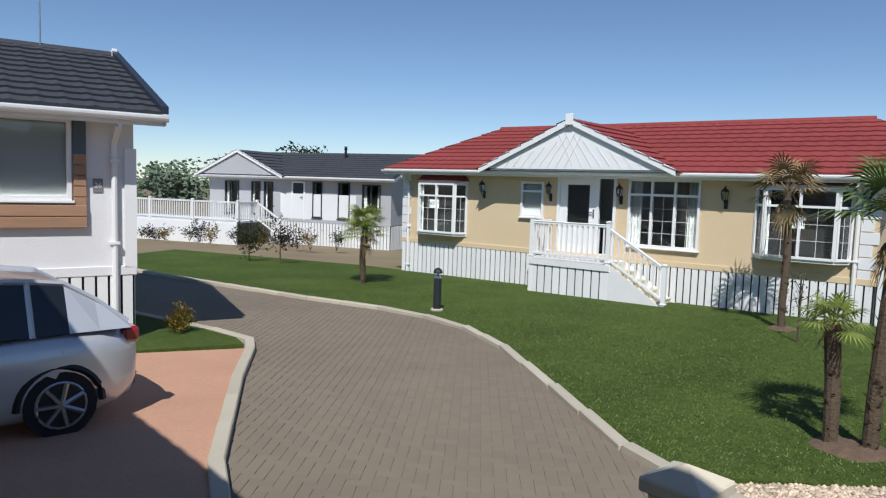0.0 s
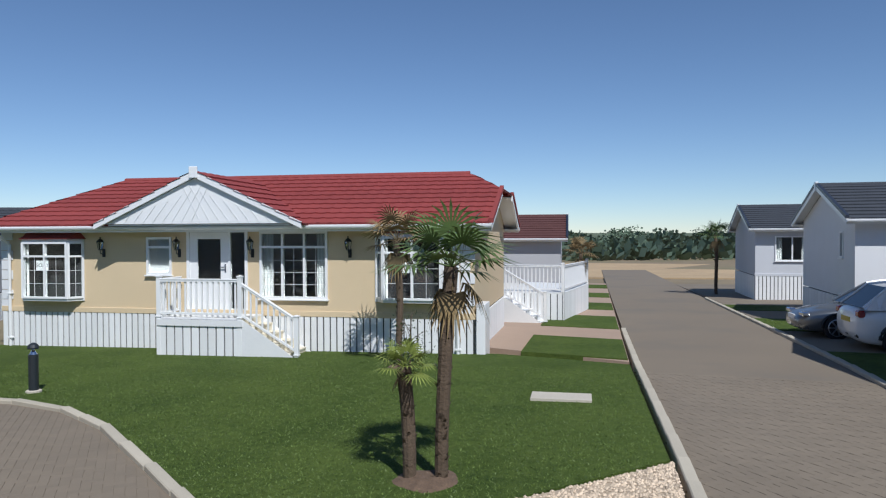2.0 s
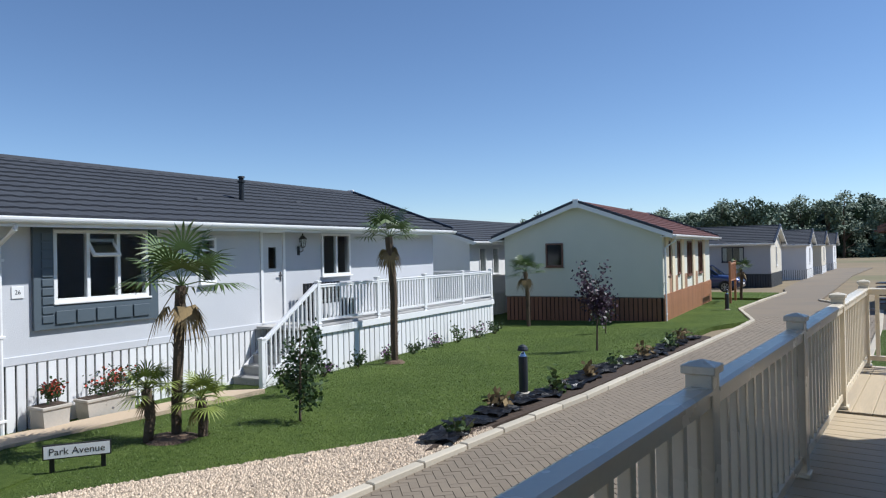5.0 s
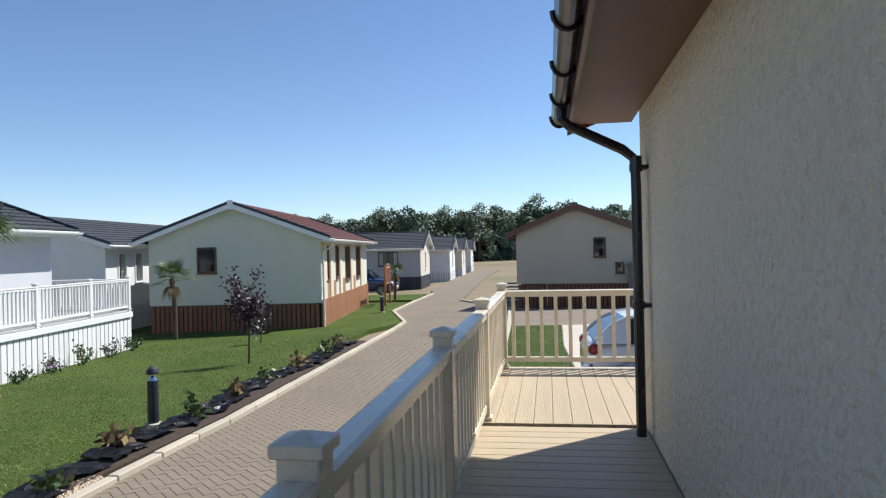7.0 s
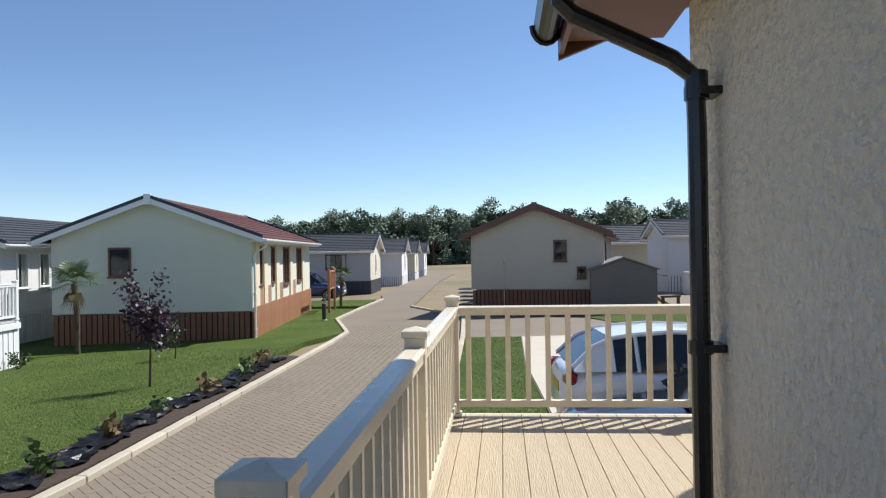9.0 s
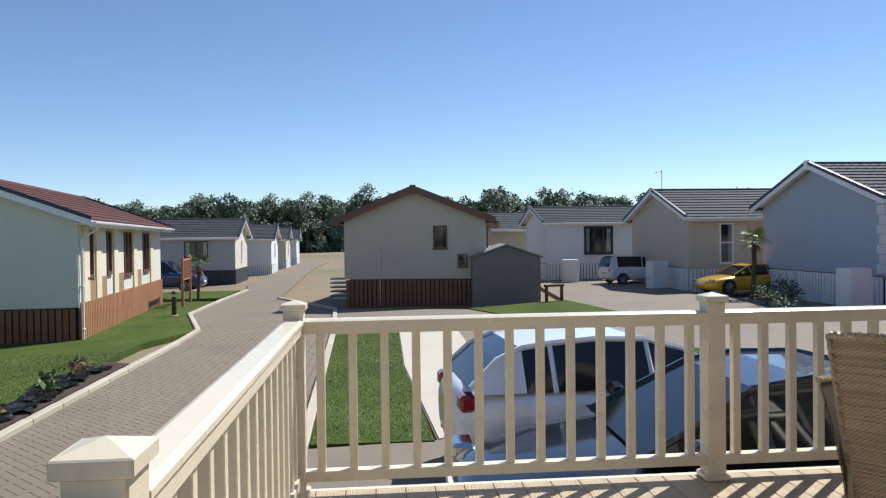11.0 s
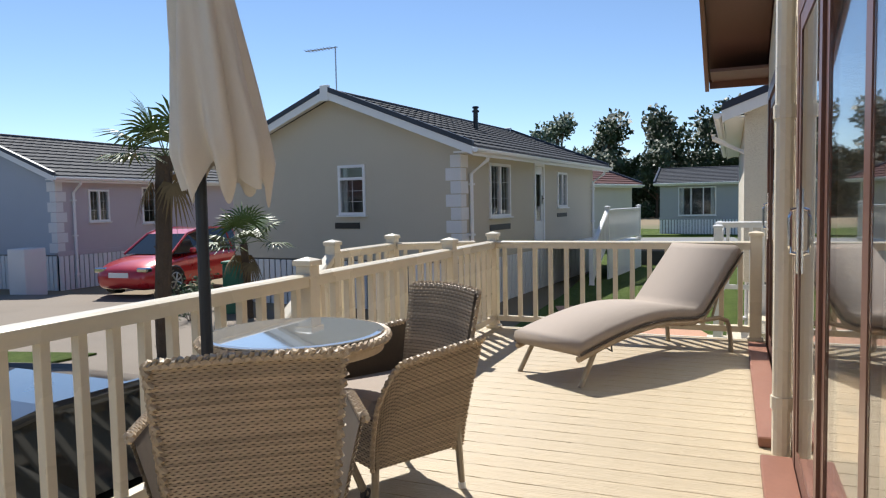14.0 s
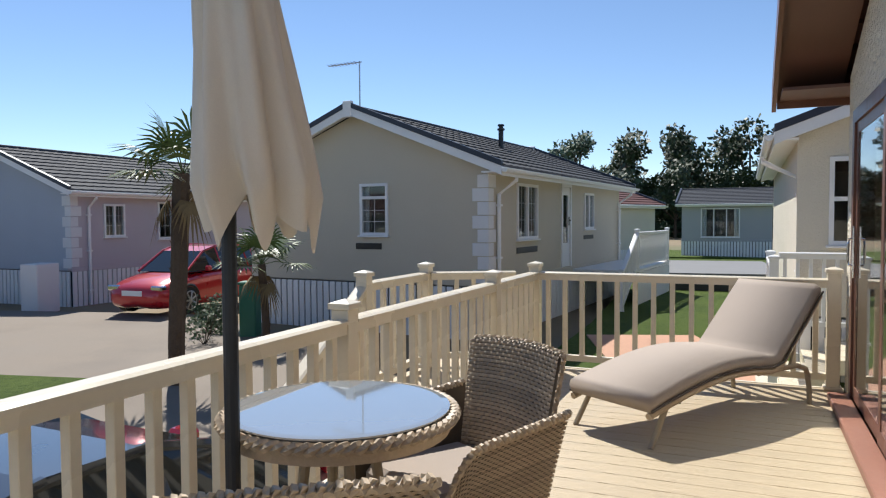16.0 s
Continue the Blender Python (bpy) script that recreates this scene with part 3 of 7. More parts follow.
# ---- ground, roads, kerbs, lawns ----
def sheet(name, poly, lift, material, label="", category="", kind="structure", step=2.0):
    """A flat sheet over the ground inside a plan polygon, with a skirt down into the ground."""
    bm = bmesh.new()
    top = [bm.verts.new((x, y, gz(x, y) + lift)) for x, y in poly]
    low = [bm.verts.new((x, y, gz(x, y) - 0.15)) for x, y in poly]
    f = bm.faces.new(top)
    n = len(poly)
    for i in range(n):
        bm.faces.new((top[i], low[i], low[(i + 1) % n], top[(i + 1) % n]))
    bmesh.ops.recalc_face_normals(bm, faces=bm.faces)
    bmesh.ops.triangulate(bm, faces=[f])
    return tagged(part(name, bm, material), label, category, "", kind)


def grass_mat(name, c1, c2):
    m = bpy.data.materials.new(name)
    m.use_nodes = True
    nt = m.node_tree
    b = nt.nodes["Principled BSDF"]
    N, L = nt.nodes.new, nt.links.new
    tc = N("ShaderNodeTexCoord")
    n1, n2, n3 = N("ShaderNodeTexNoise"), N("ShaderNodeTexNoise"), N("ShaderNodeTexNoise")
    for n, sc, dt in ((n1, 0.7, 5), (n2, 9.0, 6), (n3, 70.0, 4)):
        n.inputs["Scale"].default_value, n.inputs["Detail"].default_value = sc, dt
        L(tc.outputs["Object"], n.inputs["Vector"])
    mp = N("ShaderNodeMapping")
    mp.inputs["Scale"].default_value = (1, 1, 1)
    a = N("ShaderNodeMath")
    a.operation = 'ADD'
    L(n1.outputs["Fac"], a.inputs[0]), L(n2.outputs["Fac"], a.inputs[1])
    a2 = N("ShaderNodeMath")
    a2.operation = 'MULTIPLY_ADD'
    L(n3.outputs["Fac"], a2.inputs[0])
    a2.inputs[1].default_value = 1.2
    L(a.outputs[0], a2.inputs[2])
    r = N("ShaderNodeMapRange")
    r.inputs["From Min"].default_value, r.inputs["From Max"].default_value = 1.1, 2.1
    L(a2.outputs[0], r.inputs["Value"])
    mx = N("ShaderNodeMix")
    mx.data_type = 'RGBA'
    mx.inputs["A"].default_value, mx.inputs["B"].default_value = (*c1, 1), (*c2, 1)
    L(r.outputs[0], mx.inputs["Factor"]), L(mx.outputs["Result"], b.inputs["Base Color"])
    b.inputs["Roughness"].default_value = 0.9
    b.inputs["Specular IOR Level"].default_value = 0.15
    bp = N("ShaderNodeBump")
    bp.inputs["Strength"].default_value, bp.inputs["Distance"].default_value = 0.9, 0.04
    L(n3.outputs["Fac"], bp.inputs["Height"]), L(bp.outputs[0], b.inputs["Normal"])
    MATS[name] = m
    return m


GRASS = grass_mat("lawn_grass", (0.036, 0.066, 0.011), (0.120, 0.165, 0.034))

# the ground, one sheet to the horizon
bm = bmesh.new()
steps = [-1500, -700, -350, -180, -100, -60, -40, -25, -12, 0, 12, 25, 40, 60, 100, 180, 350, 700, 1500]
grid = [[bm.verts.new((x, y, gz(x, y) - 0.10)) for x in steps] for y in steps]
for j in range(len(steps) - 1):
    for i in range(len(steps) - 1):
        bm.faces.new((grid[j][i], grid[j][i + 1], grid[j + 1][i + 1], grid[j + 1][i]))
tagged(part("ground", bm, FIELD), "dry pale field with patches of green", "ground", "", "structure")

WEST = [(-4.6, -34), (-5.2, -28), (-5.79, -23.6), (-6.9, -18.5), (-7.42, -16.8), (-7.56, -15.6), (-7.41, -14.4), (-6.82, -13.0), (-5.68, -11.15), (-4.62, -9.48),
        (-4.32, -8.6), (-4.22, -7.7), (-4.35, -6.8), (-4.75, -6.05), (-5.4, -5.55), (-7.7, -5.92), (-14.2, -7.04), (-20.2, -8.0), (-77, -17.0)]
PARK_N = [(-77, -12.4), (-34.6, -5.96), (-20.8, -3.96), (-15.1, -3.19), (-12.09, -2.86), (-7.9, -2.15), (-5.6, -1.85), (-4.98, -1.5), (-4.69, -0.42)]
WEST_N = [(-4.69, -0.42), (-4.60, 2.9), (-4.50, 5.3), (-4.75, 17.0), (-4.87, 19.28)]
FAR_W = [(-6.34, 24.1), (-6.58, 29.5), (-6.7, 36.2), (-7.7, 41.8), (-9.0, 62), (-9.4, 85)]
EAST = [(-6.0, 85), (-5.9, 62), (-4.3, 30),  (-1.6, 24), (-1.25, 17.2), (-0.98, 8.0), (-0.92, -8.5), (-1.2, -10.0), (-1.67, -11.18), (-2.94, -13.45), (-3.72, -14.7), (-3.98, -15.25), (-3.85, -16.2), (-3.4, -18), (-2.6, -24), (-2.0, -34)]
ROAD = WEST + PARK_N + WEST_N[1:] + FAR_W + EAST
tagged(sheet("road", ROAD, 0.0, ROAD_BASE), "grey-brown block paved road, dusty", "road")

LAWNS = [
    # in front of the cream home
    [(-5.79, -23.6), (-6.9, -18.5), (-7.42, -16.8), (-7.56, -15.6), (-7.41, -14.4), (-6.82, -13.0), (-5.68, -11.15), (-4.72, -9.6), (-4.48, -8.75), (-5.6, -7.6), (-7.7, -6.05), (-14.0, -7.15), (-14.6, -10.0), (-12.0, -24.0), (-9.0, -31.0), (-5.2, -28)],
    # in front of the grey home
    [(-7.9, -1.95), (-4.95, 2.75), (-5.3, 5.3), (-5.55, 17.0), (-4.95, 19.2), (-6.45, 24.1), (-6.7, 29.4), (-9.0, 30.2), (-16, 20), (-16, 14.0), (-10.9, -0.6), (-10.6, -1.7), (-9.3, -2.15)],
    # beyond the drive in front of the deck
    [(-1.2, 17.2), (-0.9, 8.0), (0.42, 7.9), (0.25, 12.5), (0.3, 17.0)],
]
for poly in LAWNS:
    tagged(sheet("lawn", poly, 0.045, GRASS), "mown green lawn with faint stripes", "lawn", "", "structure")


def kerb_line(name, pts, w=0.13, h=0.078, seg=0.9):
    """A run of kerb stones as pieces under one kerb."""
    base = tagged(new(name), "pale concrete kerb stones along the road", "kerb", "", "structure")
    for (ax, ay), (bx, by) in zip(pts, pts[1:]):
        L = math.hypot(bx - ax, by - ay)
        n = max(1, round(L / seg))
        ang = math.degrees(math.atan2(by - ay, bx - ax))
        proto = part("kerb_stone", boxes((0.004, L / n - 0.004, -w / 2, w / 2, -0.12, h), bevel=0.012), KERB, base)
        for i in range(n):
            x, y = ax + (bx - ax) * i / n, ay + (by - ay) * i / n
            m = pose(x, y, gz(x, y), 0, 0, ang)
            if i == 0:
                proto.matrix_basis = m
            else:
                share("kerb_stone", proto, base, m)


kerb_line("kerb", WEST[:-1])
kerb_line("kerb", PARK_N[1:])
kerb_line("kerb", WEST_N)
kerb_line("kerb", WEST_N[-1:] + FAR_W[:3])
kerb_line("kerb", EAST[2:9])
kerb_line("kerb", EAST[8:15])


sheet("lawn", [(2.6, 22.0), (6.1, 23.6), (6.6, 17.8), (4.4, 16.6)], 0.06, GRASS, "mown lawn beside the shed", "lawn")
sheet("lawn", [(4.7, 13.3), (7.0, 12.1), (7.4, 10.0), (5.1, 10.6)], 0.06, GRASS, "small mown lawn by the parking bay", "lawn")
sheet("lawn", [(-6.9, 31), (-9.2, 31.5), (-12, 37), (-7.0, 36)], 0.05, GRASS, "mown lawn by the drive", "lawn")
sheet("lawn", [(7.4, 3.0), (9.4, 4.9), (14, 4.9), (22, 5.5), (30, 14), (40, 30), (40, -4), (26, -3), (14, -2), (8.2, -2)], 0.03, GRASS, "mown lawn between the homes", "lawn")
sheet("parking_bay", [(-0.9, -9), (-0.97, 7.9), (0.45, 7.95), (0.25, 12.5), (0.3, 17), (-1.2, 17.2), (-1.6, 24), (2.6, 22), (4.4, 16.6), (6.6, 17.8), (6.1, 23.6), (7.5, 36), (12, 34), (11.2, 26), (11.6, 19), (12.6, 13.5), (11.2, 9.8), (8.4, 6.6), (9.4, 4.9), (7.3, 3), (7.3, -9)], 0.03, PARKING, "tan block paved parking area", "driveway")
sheet("path", [(0.47, 7.95), (1.5, 8.7), (1.7, 17.0), (0.32, 17.0), (0.27, 12.5)], 0.045, CONCRETE, "pale concrete path beside the lawn", "path")
sheet("path", [(8.9, 3.3), (12.6, 4.7), (13.2, 3.0), (9.6, 1.6)], 0.045, RED_BLOCK, "red block paved patio", "path")
# the red paved drive beside the corner home
DRIVE = [(-1.2, -10.1), (-1.67, -11.25), (-2.94, -13.5), (-3.7, -14.75), (-2.4, -15.2), (9, -16.2), (9, -9.2), (-0.95, -8.6)]
sheet("driveway", DRIVE, 0.05, RED_BLOCK, "buff and red paved drive", "driveway")
sheet("lawn", [(-3.75, -14.95), (-3.85, -15.4), (-3.75, -16.2), (-3.3, -18), (-2.5, -24), (-2.0, -34), (9, -34), (9, -16.4), (-2.3, -15.3)], 0.07, GRASS, "strip of grass round the corner home", "lawn")
# verges along the side road
for a, b in ((0.0, 3.2), (5.6, 9.4), (12.0, 15.5), (19, 22.5), (27, 31)):
    x0, x1 = -14.6 - a, -14.6 - b
    sheet("lawn", [(x0, -7.25 - 0.155 * a), (x1, -7.25 - 0.155 * b), (x1 - 0.4, -9.6 - 0.155 * b), (x0 - 0.4, -9.6 - 0.155 * a)], 0.06, GRASS, "small mown grass verge", "verge")
sheet("driveway", [(-14.4, -7.2), (-48, -12.4), (-48, -17), (-16, -11.6)], 0.03, mat("pinkish_buff_paving", (0.36, 0.26, 0.19), 0.85, scale=1.5, vary=0.12, grain=30, bump=0.003), "pinkish buff paved drives between verges", "driveway")
sheet("driveway", [(-12.3, -2.7), (-20.8, -3.8), (-34.6, -5.8), (-48, -8), (-48, 4), (-18, 4), (-12.3, -0.9)], 0.03, BLOCK_FIELD, "grey paved parking between the homes", "driveway")
for a, b in ((0.3, 4.6), (8.8, 12.2), (15.5, 18)):
    x0, x1 = -12.4 - a, -12.4 - b
    sheet("lawn", [(x0, -2.78 - 0.14 * a), (x1, -2.78 - 0.14 * b), (x1, -0.9 - 0.12 * b), (x0, -0.9 - 0.1 * a)], 0.06, GRASS, "small mown grass verge", "verge")
sheet("building_site", [(-58, -18), (-58, 5), (-95, 15), (-110, -40), (-70, -40)], 0.02, mat("bare_sandy_soil", (0.42, 0.30, 0.17), 0.95, scale=0.15, vary=0.2, grain=2), "bare sandy soil of a building site", "soil")
sheet("lawn", [(-7.9, -2.08), (-12.2, -2.78), (-12.3, -1.6), (-10.75, -1.2), (-8.3, -1.2)], 0.075, GRASS, "mown grass beside the storage boxes", "lawn")
sheet("path", [(-8.9, -2.44), (-10.2, -2.65), (-10.55, -1.7), (-10.75, -1.2), (-10.4, 3.0), (-9.8, 3.4), (-10.05, -0.8), (-9.5, -1.55)], 0.09, PATH_MAT, "buff stone path to the front steps", "path")

# ---- the homes ----
def pt(h, x, y, z=0.0):
    return h.matrix_basis @ Vector((x, y, z))


BAY = {"lights": 3, "transom": 0.27, "grid": 4}
A_DEG = math.degrees(math.atan2(11.7, -2.1))
cream = home("park_home", (-12.3, -22.2), A_DEG, 11.9, 6.1, gz(-13, -17), 0.88, 3.05, 4.25, CREAM_WALL, RED_ROOF,
             "cream rendered park home with a red tiled roof and white trim", over=0.4, verge=0.42, hip=(1.3, 0.55), clip=0.62, barge=RED_ROOF, holes=[(0.62, 2.26, 1.2, 2.6), (9.72, 11.43, 1.28, 2.7)],
             front=[(4.0, 4.66, 1.78, 2.68, {"lights": 1, "transom": 0.3, "blind": True}),
                    (5.05, 6.6, 0.9, 2.85, {"door": True, "side_light": 0.42, "glass": (0.2, 0.8, 0.42, 0.92)}),
                    (6.9, 8.55, 1.25, 2.80, {"lights": 3, "transom": 0.25, "grid": 4})])
grey = home("park_home", (-10.93, -0.7), 96.0, 12.7, 6.5, gz(-11, 3), 1.0, 3.27, 4.42, GREY_WALL, SLATE_ROOF,
            "pale grey rendered park home with a charcoal tiled roof", over=0.5, verge=0.35,
            front=[(1.05, 2.75, 1.85, 2.98, {"lights": 3, "curtain": False, "name": "open_window"}), (3.9, 4.3, 2.0, 2.88, {"lights": 1, "transom": 0.3, "curtain": False}),
                   (5.5, 6.25, 1.0, 3.05, {"door": True, "glass": (0.3, 0.7, 0.62, 0.85), "material": mat("pale_grey_door", (0.62, 0.62, 0.62), 0.4, vary=0.03)}), (7.5, 8.6, 2.0, 3.0, {"lights": 2, "curtain": False})])
corner = home("park_home", (9.22, -17.56), 172.8, 12.0, 6.1, gz(-2, -17), 0.98, 3.2, 4.25, WHITE_WALL, SLATE_ROOF, "white rendered park home with tan boarded window surround", over=0.45, verge=0.3,
              front=[(10.2, 11.25, 1.95, 3.0, {"lights": 1, "curtain": False, "blind": True})])
pale = home("park_home", (-7.42, 18.25), 97, 11.0, 5.7, gz(-8, 18), 0.85, 3.05, 4.1, PALE_GREEN_WALL, BROWN_ROOF, "pale cream park home with brown boarded skirting and a brown roof",
            skirt_mat=BROWN_SKIRT, over=0.4, left=[(1.45, 2.1, 1.9, 2.75, {"lights": 1, "trim": BROWN_TRIM, "curtain": False})],
            front=[(0.7, 1.3, 1.55, 2.75, {"lights": 1, "trim": BROWN_TRIM}), (2.7, 3.2, 1.55, 2.75, {"lights": 1, "trim": BROWN_TRIM}), (4.8, 5.8, 1.4, 2.75, {"lights": 2, "trim": BROWN_TRIM}), (7.6, 8.6, 1.4, 2.75, {"lights": 2, "trim": BROWN_TRIM})])
beige = home("park_home", (3.57, 24.6), 80, 11.5, 5.0, gz(0, 25), 0.9, 3.0, 4.0, BEIGE_WALL, BROWN_ROOF, "beige rendered park home with brown trim beside a shed", skirt_mat=BROWN_SKIRT, trim=BROWN_TRIM, barge=BROWN_TRIM,
             over=0.35, left=[(3.0, 3.5, 1.95, 2.75, {"lights": 1, "trim": BROWN_TRIM, "curtain": False}), (3.85, 4.2, 1.3, 1.75, {"lights": 1, "trim": BROWN_TRIM, "curtain": False})],
             front=[(1.2, 2.2, 1.5, 2.7, {"lights": 2, "trim": BROWN_TRIM})])
W4 = {"lights": 2, "grid": 3, "curtain": False}
hip_home = home("park_home", (12.40, 6.41), -5, 9.0, 5.6, gz(12, 7), 0.85, 3.05, 4.15, BEIGE_WALL, SLATE_ROOF, "beige rendered park home with white quoins", over=0.4, verge=0.3,
                left=[(2.7, 3.35, 1.75, 2.75, {"lights": 1, "transom": 0.3, "grid": 3})], front=[(1.3, 2.4, 1.65, 2.75, W4), (3.9, 4.6, 0.95, 2.85, {"door": True, "glass": (0.2, 0.8, 0.3, 0.9)}), (5.6, 6.4, 1.8, 2.7, W4)])
lilac = home("park_home", (13.48, 18.24), 0, 9.0, 6.0, gz(12, 18), 0.85, 3.0, 4.15, LILAC_WALL, SLATE_ROOF, "lilac and blue-grey rendered park home with pale quoins", over=0.35, verge=0.3, end_wall=BLUE_WALL,
             front=[(1.0, 1.7, 1.7, 2.6, W4), (2.9, 4.0, 1.6, 2.7, W4)])
tan = home("park_home", (11.62, 26.16), 0, 8.0, 6.0, gz(11, 26), 0.85, 2.85, 3.95, BEIGE_WALL, SLATE_ROOF, "tan rendered park home behind a white picket skirting", over=0.35, verge=0.3, fine=False,
           front=[(1.2, 1.75, 1.0, 2.55, {"lights": 1, "transom": 0.5}), (3.6, 4.1, 1.6, 2.55, {"lights": 1})])
white_far = home("park_home", (8.25, 34.9), 0, 7.0, 5.0, gz(9, 35), 0.85, 2.95, 3.7, WHITE_WALL, SLATE_ROOF, "white rendered park home with black window surround", over=0.35, verge=0.3, fine=False,
                 front=[(1.9, 3.4, 1.3, 2.7, {"lights": 3, "trim": DARK_TRIM, "fw": 0.11})])
home("park_home", (4.6, 42), 0, 6.0, 5.0, gz(5, 42), 0.85, 2.9, 3.8, BEIGE_WALL, SLATE_ROOF, "tan park home beyond the white home", fine=False)
home("park_home", (1.0, 50), 0, 6.0, 5.0, gz(2, 50), 0.85, 2.9, 3.8, MID_GREY_WALL, SLATE_ROOF, "grey park home far along the lane", fine=False)
# The sunlit gable end is painted in paler render than the grey front.
home("park_home", (-17.5, 44), 3, 8.6, 5.6, gz(-10, 44), 0.85, 2.95, 3.95, MID_GREY_WALL, SLATE_ROOF, "grey park home beside the road, its sunlit gable end painted paler", fine=False, end_wall=IVORY_WALL, skirt_mat=mat("dark_grey_board", (0.05, 0.055, 0.06), 0.6, rand=0.1),
     front=[(2.0, 3.4, 1.6, 2.6, {"lights": 2, "trim": DARK_TRIM}), (5.6, 7.0, 1.6, 2.6, {"lights": 2, "trim": DARK_TRIM})], right=[(2.4, 2.9, 1.3, 2.6, {"lights": 1})])
for px, py, wl, nm in ((-15.5, 56, WHITE_WALL, "white"), (-15.8, 67, IVORY_WALL, "ivory"), (-16.2, 79, WHITE_WALL, "pale")):
    home("park_home", (px, py), 3, 7.0, 5.6, gz(px, py), 0.85, 2.95, 3.95, wl, SLATE_ROOF, nm + " rendered park home further along the road", fine=False, right=[(2.4, 3.0, 1.3, 2.6, {"lights": 1})], front=[(4, 5.2, 1.5, 2.6, {"lights": 2})])
# beyond the cream home
veranda = home("park_home", (-13.6, -38.6), 116.6, 9.6, 6.0, gz(-15, -35), 0.95, 3.05, 4.05, MID_GREY_WALL, SLATE_ROOF, "grey and white park home with a long white veranda", over=0.4, verge=0.3,
               front=[(0.9, 1.7, 1.15, 2.7, {"lights": 2, "trim": DARK_TRIM}), (2.4, 2.9, 1.15, 2.7, {"lights": 1, "trim": DARK_TRIM}), (3.1, 3.6, 1.15, 2.7, {"lights": 1, "trim": DARK_TRIM}),
                      (4.6, 5.3, 0.98, 2.75, {"door": True, "material": DARK_TRIM}), (5.7, 6.2, 1.15, 2.75, {"lights": 1, "trim": DARK_TRIM}), (7.0, 7.6, 1.15, 2.75, {"lights": 1, "trim": DARK_TRIM}), (8.2, 9.1, 1.6, 2.7, {"lights": 2, "trim": DARK_TRIM})])
# along the side road, past the grey home
home("park_home", (-22.6, -1.9), 96.0, 11, 6.2, gz(-20, 0), 0.75, 3.1, 4.15, WHITE_WALL, SLATE_ROOF, "white rendered park home along the side road", over=0.35, verge=0.3, fine=False, left=[(4.6, 4.95, 1.9, 2.7, {"lights": 1, "curtain": False})])
home("park_home", (-34.0, -3.9), 96.0, 11, 6.2, gz(-28, 0), 0.95, 3.1, 4.1, GREY_WALL, SLATE_ROOF, "grey park home further along the side road", over=0.35, verge=0.3, fine=False, front=[(0.8, 2.2, 1.6, 2.7, {"lights": 2})])
home("park_home", (-30.0, -22.0), 101.0, 10, 6.0, gz(-30, -20), 0.9, 3.0, 4.0, MID_GREY_WALL, BROWN_ROOF, "brown roofed park home behind the verges", over=0.35, fine=False)
home("park_home", (-14.6, 17.5), 96.0, 11, 5.6, gz(-15, 18), 0.9, 3.1, 4.0, WHITE_WALL, SLATE_ROOF, "white park home with a raised deck behind the lawn", over=0.35, fine=False,
     front=[(0.8, 1.4, 1.7, 2.8, {"lights": 1}), (2.0, 2.6, 1.7, 2.8, {"lights": 1}), (4.4, 5.6, 1.3, 2.8, {"lights": 3})])
# to the east, across the lawn
home("park_home", (27, 8.0), -20, 6, 5, gz(27, 8), 0.8, 2.7, 3.6, IVORY_WALL, BROWN_ROOF, "ivory park home by the field", over=0.35, fine=False, front=[(1, 2.2, 1.2, 2.3, {"lights": 2, "trim": DARK_TRIM})], left=[(1.2, 2.2, 1.2, 2.3, {"lights": 2, "trim": DARK_TRIM})])
sun_room = home("park_home", (42, 5.6), -90, 4.6, 6, gz(42, 4), 0.8, 2.9, 3.7, MID_GREY_WALL, SLATE_ROOF, "grey park home with a glazed sun room", over=0.4, fine=False, 
                front=[(1, 3, 1.0, 2.6, {"lights": 3})])
next_home = home("park_home", (10.7, -4.37), 0, 9.0, 6.0, gz(11, 0), 0.85, 3.2, 4.3, IVORY_WALL, SLATE_ROOF, "ivory park home with white steps and railing", over=0.28, verge=0.30,
                 left=[(0.2, 0.9, 1.75, 2.85, {"lights": 1, "transom": 0.5, "curtain": False})])

# ---- our home ----
own = thing("park_home", 0, 0, 0, 0, "ivory textured park home with brown eaves and patio doors", "house", "park homes")
HX, HY, HB = 0.645, 1.5, 6.85
W_SIDE = wall_bm(6.0, -0.2, 3.36, 0.16)
w = part("wall", W_SIDE, IVORY_ROUGH, own, "rough ivory render")
w.matrix_basis = pose(HX, HY, 0, 0, 0, -90)
w = part("wall", wall_bm(6.5, -0.2, 3.36, 0.16), IVORY_ROUGH, own)
w.matrix_basis = pose(1.3, -4.66, 0, 0, 0, -90)
part("wall", boxes((HX + 0.17, 1.46, -4.66, -4.5, -0.2, 3.36)), IVORY_ROUGH, own)
part("wall", boxes((1.3, HB, -11.3, -11.162, -0.2, 3.36)), IVORY_ROUGH, own)
part("wall", boxes((HB - 0.16, HB, -11.16, HY - 0.161, -0.2, 3.36)), IVORY_ROUGH, own)
bm = wall_bm(HB - HX - 0.002, -0.2, 3.36, 0.16, [(0.35, 2.80, 0.985, 3.06), (3.10, 5.7, 0.985, 3.06)])
prism(bm, [(0, 3.36), (HB - HX, 3.36), ((HB - HX) / 2, 4.55)], 0.0, 0.16, 'y')
w = part("wall", bm, IVORY_ROUGH, own)
w.matrix_basis = pose(HB - 0.001, HY, 0, 0, 0, 180)
part("floor_slab", boxes((HX + 0.17, HB - 0.17, -4.4, HY - 0.17, 0.9, 0.975)), mat("oak_floor", (0.30, 0.18, 0.09), 0.4, stretch=(8, 1, 1)), own)
part("partition", boxes((HX + 0.17, HB - 0.17, -2.5, -2.4, 0.98, 3.3)), INSIDE, own)
